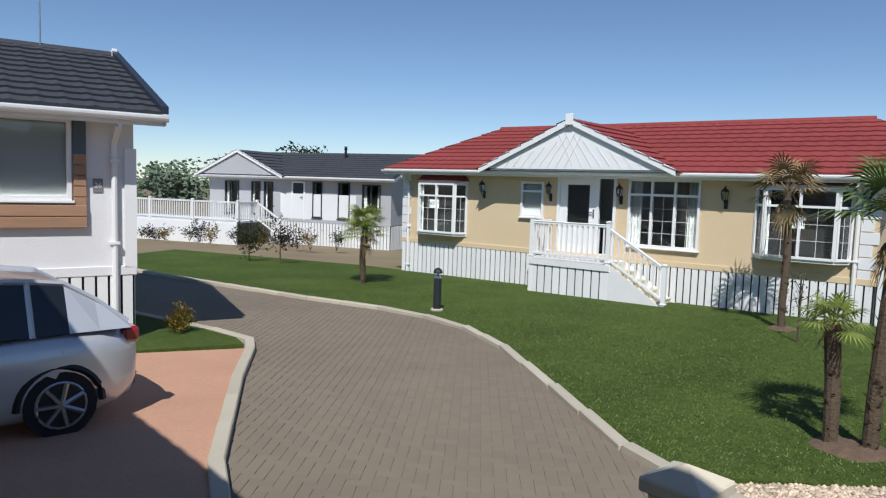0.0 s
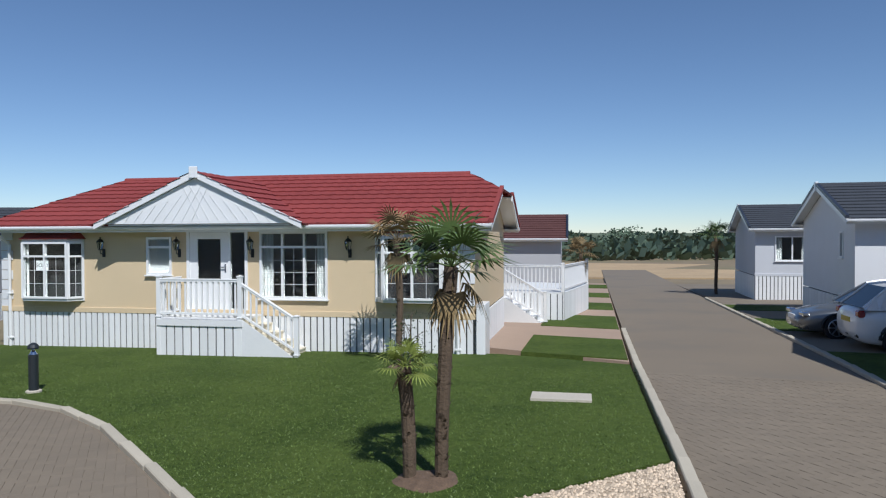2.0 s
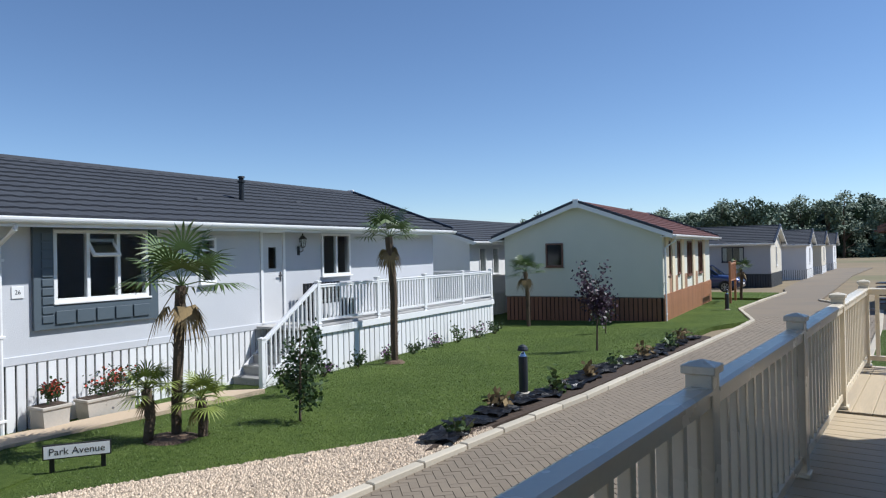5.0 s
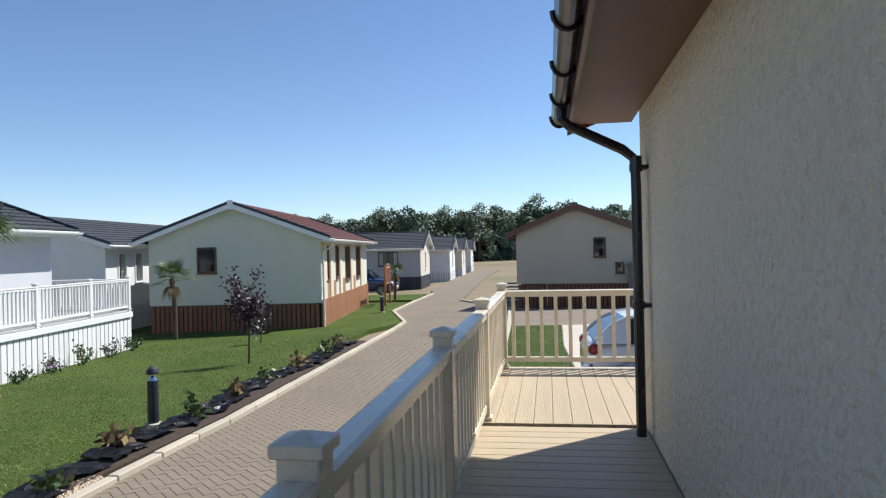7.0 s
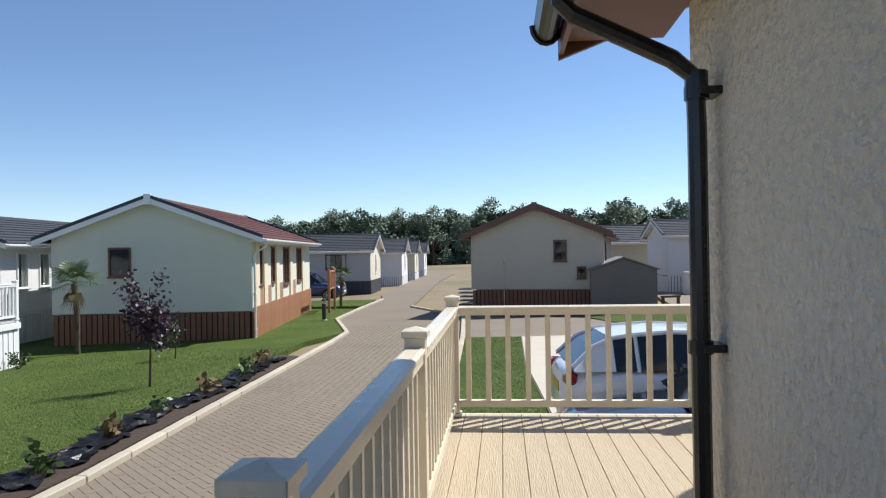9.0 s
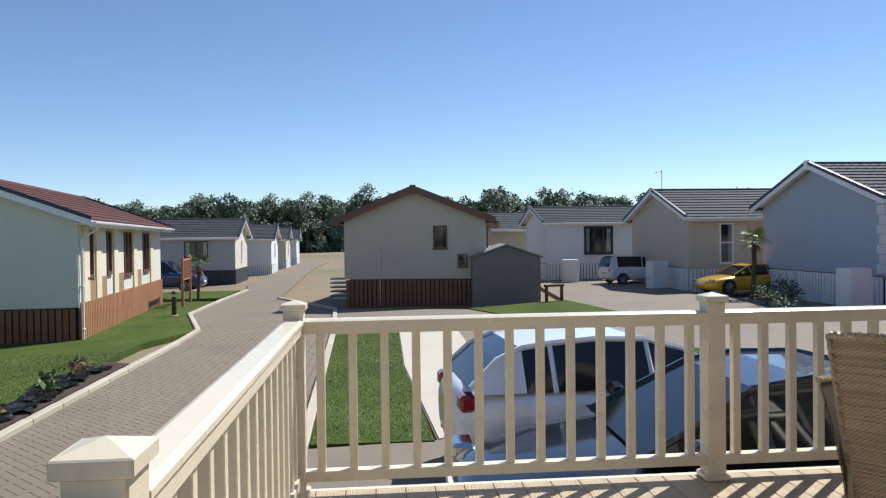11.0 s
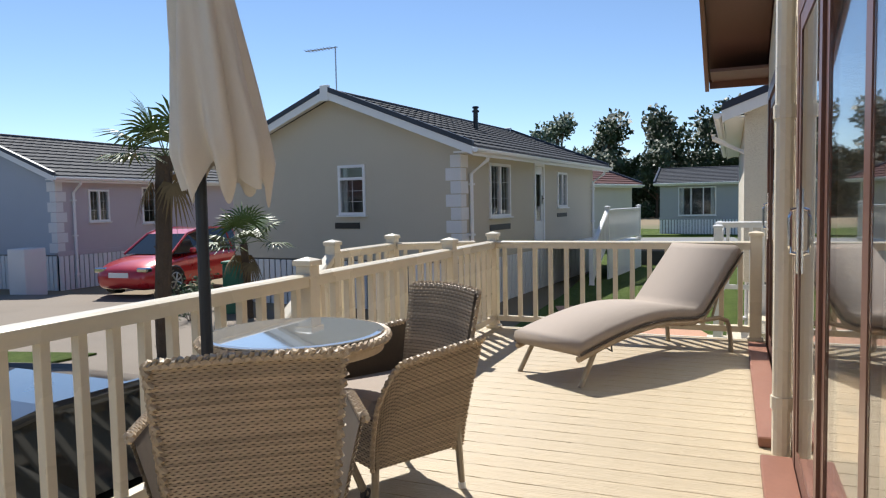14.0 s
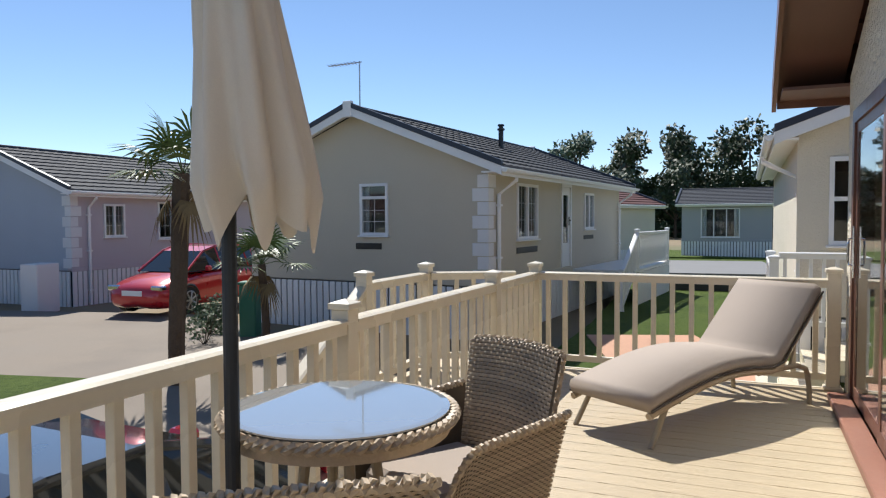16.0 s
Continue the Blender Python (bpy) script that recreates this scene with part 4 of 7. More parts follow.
part("ceiling_board", boxes((HX + 0.17, HB - 0.17, -11.1, HY - 0.17, 3.32, 3.35)), INSIDE, own)


def patio_door(x0, x1, z0, z1, leaves):
    f = 0.09
    yo = HY + 0.02
    fr = part("patio_door", boxes((x0, x0 + f, yo - 0.14, yo, z0, z1), (x1 - f, x1, yo - 0.14, yo, z0, z1), (x0 + f, x1 - f, yo - 0.14, yo, z1 - f, z1), (x0 + f, x1 - f, yo - 0.14, yo, z0, z0 + 0.05)), BROWN_TRIM, own, "brown woodgrain sliding patio door")
    w = (x1 - x0 - 2 * f) / leaves
    for i in range(leaves):
        a, b = x0 + f + i * w, x0 + f + (i + 1) * w
        yy = yo - 0.004 - 0.012 * (i % 2)
        s = 0.075
        part("sash", boxes((a, a + s, yy - 0.035, yy, z0 + 0.052, z1 - f), (b - s, b, yy - 0.035, yy, z0 + 0.052, z1 - f), (a + s, b - s, yy - 0.035, yy, z1 - f - s, z1 - f), (a + s, b - s, yy - 0.035, yy, z0 + 0.052, z0 + 0.14)), BROWN_TRIM, fr)
        p = part("pane", boxes((a + s, b - s, yy - 0.012, yy - 0.004, z0 + 0.14, z1 - f - s)), GLASS, fr)
        p.visible_shadow = False
    bm = bmesh.new()
    xh = x1 - f - 0.035
    tube(bm, [(xh, yo - 0.01, z0 + 0.98), (xh, yo + 0.025, z0 + 0.99), (xh, yo + 0.03, z0 + 1.02), (xh, yo + 0.03, z0 + 1.14), (xh, yo + 0.025, z0 + 1.17), (xh, yo - 0.01, z0 + 1.18)], 0.009, 8)
    box(bm, xh - 0.014, xh + 0.014, yo - 0.004, yo + 0.006, z0 + 0.9, z0 + 1.26)
    part("door_handle", bm, CHROME, fr, "chrome pull handle")
    part("door_sill", boxes((x0 - 0.03, x1 + 0.03, yo - 0.02, yo + 0.13, z0 - 0.002, z0 + 0.05), bevel=0.006), mat("red_brown_sill", (0.24, 0.10, 0.06), 0.5, vary=0.1), fr)


patio_door(1.15, 3.74, 0.985, 3.06, 3)
patio_door(4.05, 6.49, 0.985, 3.06, 2)
# eaves on the road side
bm = bmesh.new()
roof_slope(bm, -5.2, 2.0, 0.10, 3.40, (HX + HB) / 2, 4.72)
roof_slope(bm, -11.6, -5.2, 0.75, 3.63, (HX + HB) / 2, 4.72)
r = part("roof", bm, BROWN_ROOF, own)
r.matrix_basis = pose(0, 0, 0, 0, 0, 90) @ Matrix.Diagonal((1, -1, 1, 1))
bm = bmesh.new()
roof_slope(bm, -11.6, 2.0, HX + HB, 3.36, (HX + HB) / 2, 4.72)
r = part("roof", bm, BROWN_ROOF, own)
r.matrix_basis = pose(0, 0, 0, 0, 0, 90) @ Matrix.Diagonal((1, -1, 1, 1))
part("soffit", boxes((0.16, HX - 0.002, -5.1, 1.96, 3.30, 3.325)), BROWN_SOFFIT, own)
part("soffit", boxes((HB + 0.002, HB + 0.56, -11.5, 1.96, 3.30, 3.325)), BROWN_SOFFIT, own)
part("fascia", boxes((0.135, 0.158, -5.2, 1.98, 3.24, 3.40)), BROWN_TRIM, own)
part("fascia", boxes((HB + 0.56, HB + 0.585, -11.55, 1.98, 3.24, 3.40)), BROWN_TRIM, own)
for s in (0, 1):
    xa = 0.135 if s == 0 else HX + HB - 0.035
    xm = (HX + HB) / 2
    bm = bmesh.new()
    prism(bm, [(xa, 3.22), (xa, 3.44), (xm, 4.82), (xm, 4.58)], 1.985, 2.02, 'y')
    part("bargeboard", bm, BROWN_TRIM, own, "dark brown bargeboard")
    bm = bmesh.new()
    prism(bm, [(xa, 3.30), (xa, 3.33), (xm, 4.69), (xm, 4.66)], HY + 0.002, 1.984, 'y')
    part("verge_soffit", bm, BROWN_SOFFIT, own)
bm = bmesh.new()
nseg = 8
rows = [[bm.verts.new((0.07 + 0.062 * math.cos(math.pi * k / nseg + math.pi), yy, 3.36 + 0.08 * math.sin(math.pi * k / nseg + math.pi))) for k in range(nseg + 1)] for yy in (-5.2, 1.95)]
for k in range(nseg):
    bm.faces.new((rows[0][k], rows[0][k + 1], rows[1][k + 1], rows[1][k]))
for row in rows:
    bm.faces.new(row)
g = part("gutter", bm, BLACK_PLASTIC, own, "glossy black half-round gutter")
for i in range(8):
    yy = 1.9 - i * 0.85
    bm = bmesh.new()
    tube(bm, [(0.07 + 0.072 * math.cos(math.pi * k / 8 + math.pi), yy, 3.365 + 0.09 * math.sin(math.pi * k / 8 + math.pi)) for k in range(9)], 0.012, 6)
    part("gutter_bracket", bm, BLACK_PLASTIC, g)
bm = bmesh.new()
tube(bm, [(0.07, 1.12, 3.30), (0.07, 1.12, 3.20), (0.12, 1.12, 3.15), (0.48, 1.12, 2.97), (0.56, 1.12, 2.90), (0.565, 1.12, 2.7), (0.565, 1.12, 1.0)], 0.035, 10)
for zz in (2.84, 1.9):
    tube(bm, [(0.565, 1.12, zz - 0.025), (0.565, 1.12, zz + 0.025)], 0.045, 10)
    box(bm, 0.56, HX - 0.001, 1.06, 1.18, zz - 0.015, zz + 0.015, bevel=0.004)
tube(bm, [(0.565, 1.12, 2.86), (0.565, 1.12, 2.92)], 0.042, 10)
part("downpipe", bm, BLACK_PLASTIC, own, "black plastic downpipe")
bm = bmesh.new()
tube(bm, [(3.90, HY + 0.055, 1.0), (3.90, HY + 0.055, 3.28)], 0.042, 12)
for zz in (1.25, 2.6):
    tube(bm, [(3.90, HY + 0.055, zz - 0.03), (3.90, HY + 0.055, zz + 0.03)], 0.05, 12)
part("downpipe", bm, CREAM_VINYL, own, "cream plastic downpipe")

# ---- our deck ----
DK = 0.98
deck = thing("deck", 0, 0, 0, 0, "cream composite deck boards raised on posts", "deck")
for run_name, x0, x1, ys, n, wdt in (("side", -0.62, HX - 0.01, -6.35, 53, 0.1465),):
    proto = None
    for i in range(n):
        yy = ys + i * wdt
        if run_name == "side" and yy + wdt > HY:
            break
        if proto is None:
            bm = bmesh.new()
            box(bm, x0, x1, 0.002, wdt - 0.004, DK - 0.028, DK, bevel=0.003)
            proto = part("deck_board", bm, DECK_CREAM, deck)
            proto.matrix_basis = Matrix.Translation((0, yy, 0))
        else:
            share("deck_board", proto, deck, Matrix.Translation((0, yy, 0)))
proto = None
for i in range(51):
    xx = -0.62 + i * 0.147
    if proto is None:
        proto = part("deck_board", boxes((0.001, 0.1445, HY + 0.012, 4.01, DK - 0.028, DK), bevel=0.003), DECK_CREAM_Y, deck)
        proto.matrix_basis = Matrix.Translation((xx, 0, 0))
    else:
        share("deck_board", proto, deck, Matrix.Translation((xx, 0, 0)))
part("deck_fascia", boxes((-0.66, -0.625, -6.4, 4.05, 0.2, DK - 0.002)), CREAM_VINYL, deck)
part("deck_fascia", boxes((-0.62, 6.95, 4.015, 4.05, 0.2, DK - 0.002)), CREAM_VINYL, deck)
part("deck_fascia", boxes((6.905, 6.94, HY, 4.01, 0.2, DK - 0.002)), CREAM_VINYL, deck)
for xx in (0.6, 2.6, 4.6, 6.6):
    part("deck_post", boxes((xx, xx + 0.1, 3.85, 3.95, -0.1, DK - 0.03)), CREAM_VINYL, deck)
RL = dict(material=CREAM_VINYL, label="cream vinyl balustrade with square posts and balusters", group="deck railings", height=0.86, post_h=0.955, post=0.095, spacing=0.148, baluster=0.040, low=0.10)
PY = [3.95, 1.61, -0.42, -2.40, -4.35]
PX = [-0.56, 1.54, 3.59, 5.70, 6.845]
for a, b in zip(PY, PY[1:]):
    rail_run((-0.56, a), (-0.56, b), DK, post_b=(b == PY[-1]), **RL)
for a, b in zip(PX, PX[1:]):
    rail_run((a, 3.95), (b, 3.95), DK, post_a=(a != PX[0]), post_b=(b == PX[-1]), **RL)
rail_run((6.845, 3.95), (6.845, 1.585), DK, post_a=False, **RL)
# landing beyond the front railing with a flight of steps
landing = thing("landing", 0, 0, 0, 0, "cream composite landing with steps down", "steps")
part("landing_board", boxes((5.28, 6.9, 4.06, 4.92, DK - 0.03, DK), bevel=0.003), DECK_CREAM, landing)
for i in range(5):
    z = DK - 0.165 * (i + 1)
    part("step", boxes((5.28 - 0.26 * (i + 1), 5.28 - 0.26 * i + 0.02, 4.06, 4.92, z - 0.03, z), bevel=0.004), DECK_CREAM, landing)
part("stringer", boxes((3.98, 5.28, 4.055, 4.058, 0.1, 0.15)), CREAM_VINYL, landing)
rail_run((5.33, 4.85), (6.44, 4.85), DK, **RL)
rail_run((6.44, 4.85), (6.86, 4.1), DK, post_a=False, post_b=False, **RL)
rail_run((5.33, 4.85), (4.02, 4.85), DK, z_b=DK - 0.80, post_a=False, **RL)
# newel at the south end
newel = thing("newel_post", -0.56, -6.79, 0.0, 0, "grey-cream vinyl newel post with a pyramid cap", "post")
part("post", boxes((-0.048, 0.048, -0.048, 0.048, -0.25, 1.505), bevel=0.004), CREAM_VINYL, newel)
bm = bmesh.new()
box(bm, -0.06, 0.06, -0.06, 0.06, 1.505, 1.532, bevel=0.004)
vs = [bm.verts.new((sx * 0.058, sy * 0.058, 1.531)) for sx, sy in ((-1, -1), (1, -1), (1, 1), (-1, 1))]
ap = bm.verts.new((0, 0, 1.558))
for i in range(4):
    bm.faces.new((vs[i], vs[(i + 1) % 4], ap))
part("post_cap", bm, CREAM_VINYL, newel)

# ---- parts added to the homes ----
def loc(h):
    return h.matrix_basis.copy()


def bay_window(h, x0, x1, z0, z1, roof_mat, depth=0.28):
    """A shallow canted bay with its own small roof and base."""
    c = 0.22
    pts = [(x0, 0.0), (x0 + c, -depth), (x1 - c, -depth), (x1, 0.0)]
    bm = bmesh.new()
    for q in ((x0 - 0.03, x0 + 0.03, z0 - 0.06, z1 + 0.02), (x1 - 0.03, x1 + 0.03, z0 - 0.06, z1 + 0.02), (x0 + 0.03, x1 - 0.03, z0 - 0.06, z0), (x0 + 0.03, x1 - 0.03, z1 - 0.04, z1 + 0.02)):
        box(bm, q[0], q[1], -0.03, -0.004, q[2], q[3])
    bay = part("bay_window", bm, WHITE, h, "white canted bay window")
    # Near-black sheet behind the panes; the room's shade is put into its colour.
    part("room_shade", boxes((x0 + 0.03, x1 - 0.03, -0.02, -0.006, z0, z1 - 0.04)), mat("painted_dim_room", (0.035, 0.034, 0.036), 0.9, scale=2, vary=0.3), bay, "near-black sheet painted as the unlit room behind the glass")
    bm = bmesh.new()
    prism(bm, pts, z0 - 0.06, z0, 'z')
    prism(bm, pts, z1 - 0.05, z1 + 0.02, 'z')
    part("bay_base", bm, WHITE, bay)
    bm = bmesh.new()
    lo = [bm.verts.new((x, y, z1 + 0.02)) for x, y in ((x0 - 0.08, 0.0), (x0 + c - 0.06, -depth - 0.08), (x1 - c + 0.06, -depth - 0.08), (x1 + 0.08, 0.0))]
    hi = [bm.verts.new((x, y, z1 + 0.22)) for x, y in ((x0 + 0.12, 0.0), (x0 + c + 0.12, -depth * 0.3), (x1 - c - 0.12, -depth * 0.3), (x1 - 0.12, 0.0))]
    bm.faces.new(lo[::-1]), bm.faces.new(hi)
    for i in range(4):
        bm.faces.new((lo[i], lo[(i + 1) % 4], hi[(i + 1) % 4], hi[i]))
    bmesh.ops.recalc_face_normals(bm, faces=bm.faces)
    part("bay_roof", bm, roof_mat, bay, "small red bay roof")
    for (ax, ay), (bx, by), n in ((pts[0], pts[1], 1), (pts[1], pts[2], 2), (pts[2], pts[3], 1)):
        L = math.hypot(bx - ax, by - ay)
        window(h, 0.0, L, z0, z1 - 0.05, lights=n, transom=0.27, grid=3, sill=False, curtain=(ax == x0), fw=0.045,
               rot=pose(ax, ay, 0, 0, 0, math.degrees(math.atan2(by - ay, bx - ax))))


def quoins(h, x, y, z0, z1, material=None):
    n = int((z1 - z0) / 0.24)
    for i in range(n):
        l = 0.30 if i % 2 else 0.20
        z = z0 + i * (z1 - z0) / n
        part("quoin", boxes((x - 0.022, x + l, y - 0.022, y - 0.001, z + 0.008, z + (z1 - z0) / n - 0.008), (x - 0.022, x - 0.001, y - 0.001, y + (0.5 - l), z + 0.008, z + (z1 - z0) / n - 0.008), bevel=0.004), material or WHITE_WALL, h)


def aerial(h, x, y, z, tall=1.1):
    bm = bmesh.new()
    tube(bm, [(x, y, z), (x, y, z + tall)], 0.015, 6)
    tube(bm, [(x, y + 0.75, z + tall - 0.02), (x, y - 0.05, z + tall - 0.02)], 0.010, 6)
    for i in range(9):
        tube(bm, [(x - 0.12, y + 0.7 - i * 0.08, z + tall - 0.02), (x + 0.12, y + 0.7 - i * 0.08, z + tall - 0.02)], 0.005, 4)
    part("aerial", bm, GALV, h, "television aerial on a pole")


def flue(h, x, y, z):
    bm = bmesh.new()
    lathe(bm, [(0.06, z - 0.3), (0.06, z + 0.42), (0.09, z + 0.43), (0.09, z + 0.47), (0.055, z + 0.48), (0.055, z + 0.52), (0.085, z + 0.53), (0.075, z + 0.57)], 12, x, y)
    part("flue", bm, BLACK_TRIM, h, "black flue pipe")


def steps(name, m, n, rise, tread, w, material, label):
    """A flight of n steps going down along +x from the deck edge at x=0; y from 0 to w."""
    s = tagged(new(name), label, "steps", "steps")
    s.matrix_basis = m
    for i in range(n):
        z = -rise * (i + 1)
        part("tread", boxes((tread * i, tread * (i + 1) + 0.03, 0, w, z - 0.04, z), bevel=0.004), material, s)
        part("riser", boxes((tread * i, tread * i + 0.015, 0.01, w - 0.01, z, z + rise - 0.041)), material, s)
    for y in (0.0, w):
        bm = bmesh.new()
        prism(bm, [(0, -0.02), (0, -rise * n - 0.3), (tread * n, -rise * n - 0.3), (tread * n, -rise * n - 0.02)], y - 0.02 if y == 0 else y + 0.002, y - 0.002 if y == 0 else y + 0.02, 'y')
        part("stringer", bm, WHITE_WOOD, s)
    return s


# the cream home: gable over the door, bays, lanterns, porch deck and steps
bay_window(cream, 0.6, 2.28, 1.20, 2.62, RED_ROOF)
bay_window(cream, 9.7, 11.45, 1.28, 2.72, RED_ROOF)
for x in (2.85, 4.86, 6.72, 9.08):
    lantern(cream, x, 0.0, 2.42)
quoins(cream, 0.0, 0.0, 0.9, 2.85)
quoins(cream, 11.62, 0.0, 0.9, 2.85)
bm = bmesh.new()
prism(bm, [(3.35, 2.98), (7.95, 2.98), (5.65, 4.02)], -0.62, -0.58, 'y')
part("porch_gable", bm, WHITE_WOOD, cream, "white boarded gable over the door")
for sx in (-1, 1):
    for k in range(9):
        x = 5.65 + sx * (0.12 + k * 0.24)
        zt = 4.0 - abs(x - 5.65) * 0.452
        bm = bmesh.new()
        tube(bm, [(x, -0.632, 3.0), (x - sx * min(0.5, (zt - 3.0) * 0.8), -0.632, min(zt, 3.0 + (zt - 3.0)))], 0.004, 4)
        part("gable_board", bm, WHITE_WOOD, cream)
bm = bmesh.new()
for sx in (-1, 1):
    prism(bm, [(5.65 + sx * 2.55, 2.86), (5.65 + sx * 2.55, 3.0), (5.65, 4.17), (5.65, 4.02)], -0.70, -0.65, 'y')
part("bargeboard", bm, WHITE, cream)
for sx in (-1, 1):
    bm = bmesh.new()
    roof_slope(bm, -0.72, 2.6, 0.0, 2.94, 2.6, 4.16, hip1=0.0)
    r = part("roof", bm, RED_ROOF, cream)
    r.matrix_basis = Matrix(((0, sx, 0, 5.65 - sx * 2.6), (1, 0, 0, 0), (0, 0, 1, 0), (0, 0, 0, 1)))
part("ridge_end", boxes((5.55, 5.75, -0.74, -0.69, 4.0, 4.26), bevel=0.01), WHITE, cream)
part("porch_soffit", boxes((3.4, 7.9, -0.58, -0.40, 2.94, 2.97)), WHITE, cream)
bm = bmesh.new()
box(bm, 4.95, 6.7, -0.12, -0.004, 2.86, 2.94, bevel=0.01)
part("door_canopy", bm, WHITE, cream)
downpipe(cream, 0.25, 0.0, -0.2, 2.8, 0.4)
downpipe(cream, 11.55, 0.0, -0.2, 2.8, 0.4)
mA = loc(cream)
porch = tagged(new("porch_deck"), "white boarded porch deck in front of the door", "deck")
porch.matrix_basis = mA
part("deck_floor", boxes((4.95, 6.95, -1.0, -0.06, 0.86, 0.90), bevel=0.004), WHITE_WOOD, porch)
b0 = skirt(porch, 2.0, -0.35, 0.80, WHITE_WOOD, BLACK_GAP, board=0.2, m=pose(4.95, -1.02, 0))
part("deck_fascia", boxes((4.93, 6.97, -1.05, -1.022, 0.72, 0.86)), WHITE_WOOD, porch)
part("side_panel", boxes((4.92, 4.948, -1.0, -0.06, -0.35, 0.86)), WHITE_WOOD, porch)
PR = dict(frame_m=mA, height=0.86, posts_down=1.2)
rail_run((4.95, -0.98), (6.9, -0.98), 0.90, **PR)
rail_run((4.95, -0.98), (4.95, -0.1), 0.90, post_a=False, post_b=False, **PR)
rail_run((6.9, -0.98), (8.2, -0.98), 0.90, z_b=0.12, post_a=False, frame_m=mA, height=0.80, posts_down=0.5)
steps("porch_steps", mA @ pose(6.95, -1.0, 0.90), 5, 0.18, 0.27, 0.9, mat("cream_step", (0.72, 0.66, 0.52), 0.6, vary=0.06), "white porch steps with cream treads")
part("meter_box", boxes((11.95, 12.15, -0.05, 0.7, 0.0, 1.2), bevel=0.01), WHITE, cream, "white meter cupboard")
# white deck with steps on the next plot along the side road
zg = gz(-23, -11)
side_deck = thing("raised_deck", 0, 0, zg, 0, "white boarded deck with steps beside the side road", "deck")
part("deck_floor", boxes((-27.0, -22.3, -12.5, -10.1, 0.92, 0.97), bevel=0.004), WHITE_WOOD, side_deck)
skirt(side_deck, 2.4, -0.25, 0.92, WHITE_WOOD, BLACK_GAP, board=0.2, m=pose(-22.3, -12.5, 0, 0, 0, 90))
skirt(side_deck, 4.7, -0.25, 0.92, WHITE_WOOD, BLACK_GAP, board=0.2, m=pose(-22.3, -10.1, 0, 0, 0, 180))
SD = dict(frame_m=loc(side_deck), height=0.88, label="white balustrade with square balusters beside the side road")
rail_run((-22.35, -12.45), (-22.35, -10.15), 0.97, **SD)
rail_run((-22.35, -10.15), (-26.9, -10.15), 0.97, post_a=False, **SD)
steps("entrance_steps", loc(side_deck) @ pose(-21.4, -12.0, 0.97, 0, 0, 90), 5, 0.18, 0.28, 0.9, WHITE_WOOD, "white steps down from the raised deck")
rail_run((-21.38, -12.0), (-21.38, -10.5), 0.97, z_b=0.12, **SD)
# paper notices in the bays
for xx in (1.35, 10.5):
    nt = tagged(new("notice"), "white paper notice lettered SOLD in the window", "notice", "window notices")
    nt.matrix_basis = mA @ pose(xx, -0.255, 2.0, 90, 0, 0)
    part("paper", boxes((-0.17, 0.17, -0.12, 0.12, -0.002, 0.0)), mat("white_paper", (0.8, 0.8, 0.8), 0.8, vary=0.02), nt)
    cu = bpy.data.curves.new("lettering", 'FONT')
    cu.body, cu.size, cu.align_x, cu.align_y = "SOLD", 0.13, 'CENTER', 'CENTER'
    cu.materials.append(BLACK_TRIM)
    o = new("lettering", cu)
    o.parent = nt
    o.matrix_basis = Matrix.Translation((0, 0, 0.003))

# the grey home: window surround, deck, steps
sur = part("window_surround", boxes((0.72, 1.03, -0.06, -0.002, 1.45, 3.12), (2.77, 2.92, -0.06, -0.002, 1.45, 3.12), (1.03, 2.77, -0.06, -0.002, 3.0, 3.12), (1.03, 2.77, -0.06, -0.002, 1.45, 1.80)), SLATE_PAINT, grey, "slate blue boarded surround")
for k in range(10):
    part("shutter_slat", boxes((0.84, 1.02, -0.078, -0.062, 1.55 + k * 0.14, 1.66 + k * 0.14), bevel=0.004), SLATE_PAINT, sur)
for k in range(5):
    part("shutter_slat", boxes((1.05 + k * 0.34, 1.36 + k * 0.34, -0.085, -0.062, 1.52, 1.72), bevel=0.004), SLATE_PAINT, sur)
bm = boxes((-0.5, 0.0, -0.018, 0.018, 0.0, 0.05), (-0.5, 0.0, -0.018, 0.018, 0.30, 0.35), (-0.5, -0.45, -0.018, 0.018, 0.05, 0.30), (-0.05, 0.0, -0.018, 0.018, 0.05, 0.30))
o = part("open_sash", bm, WHITE, grey, "white top-hung sash standing open")
o.matrix_basis = pose(2.15, -0.13, 2.56, -38, 0, 0)
p = part("pane", boxes((-0.45, -0.05, -0.004, 0.004, 0.05, 0.30)), GLASS, o)
lantern(grey, 6.7, 0.0, 2.72)
downpipe(grey, 0.22, 0.0, -0.2, 3.02, 0.5)
part("corner_board", boxes((-0.02, 0.12, -0.03, -0.002, 1.1, 2.3)), GREY_WALL, grey)
part("number_plate", boxes((0.42, 0.60, -0.015, -0.002, 1.95, 2.13), bevel=0.004), WHITE, grey, "small white house number plate")
flue(grey, 6.2, 1.2, 3.75)
part("roof_vent", boxes((4.7, 4.9, 0.95, 1.15, 3.62, 3.74), bevel=0.03), SLATE_ROOF, grey)
part("roof_vent", boxes((8.2, 8.4, 1.35, 1.55, 3.75, 3.87), bevel=0.03), SLATE_ROOF, grey)
mC = loc(grey)
gdeck = tagged(new("raised_deck"), "white boarded raised deck along the grey home", "deck")
gdeck.matrix_basis = mC
part("deck_floor", boxes((5.3, 14.3, -1.15, -0.06, 1.0, 1.05), bevel=0.004), mat("grey_deck_board", (0.42, 0.41, 0.39), 0.7, vary=0.1), gdeck)
skirt(gdeck, 8.3, -0.35, 0.98, WHITE_WOOD, BLACK_GAP, board=0.19, m=pose(6.0, -1.18, 0))
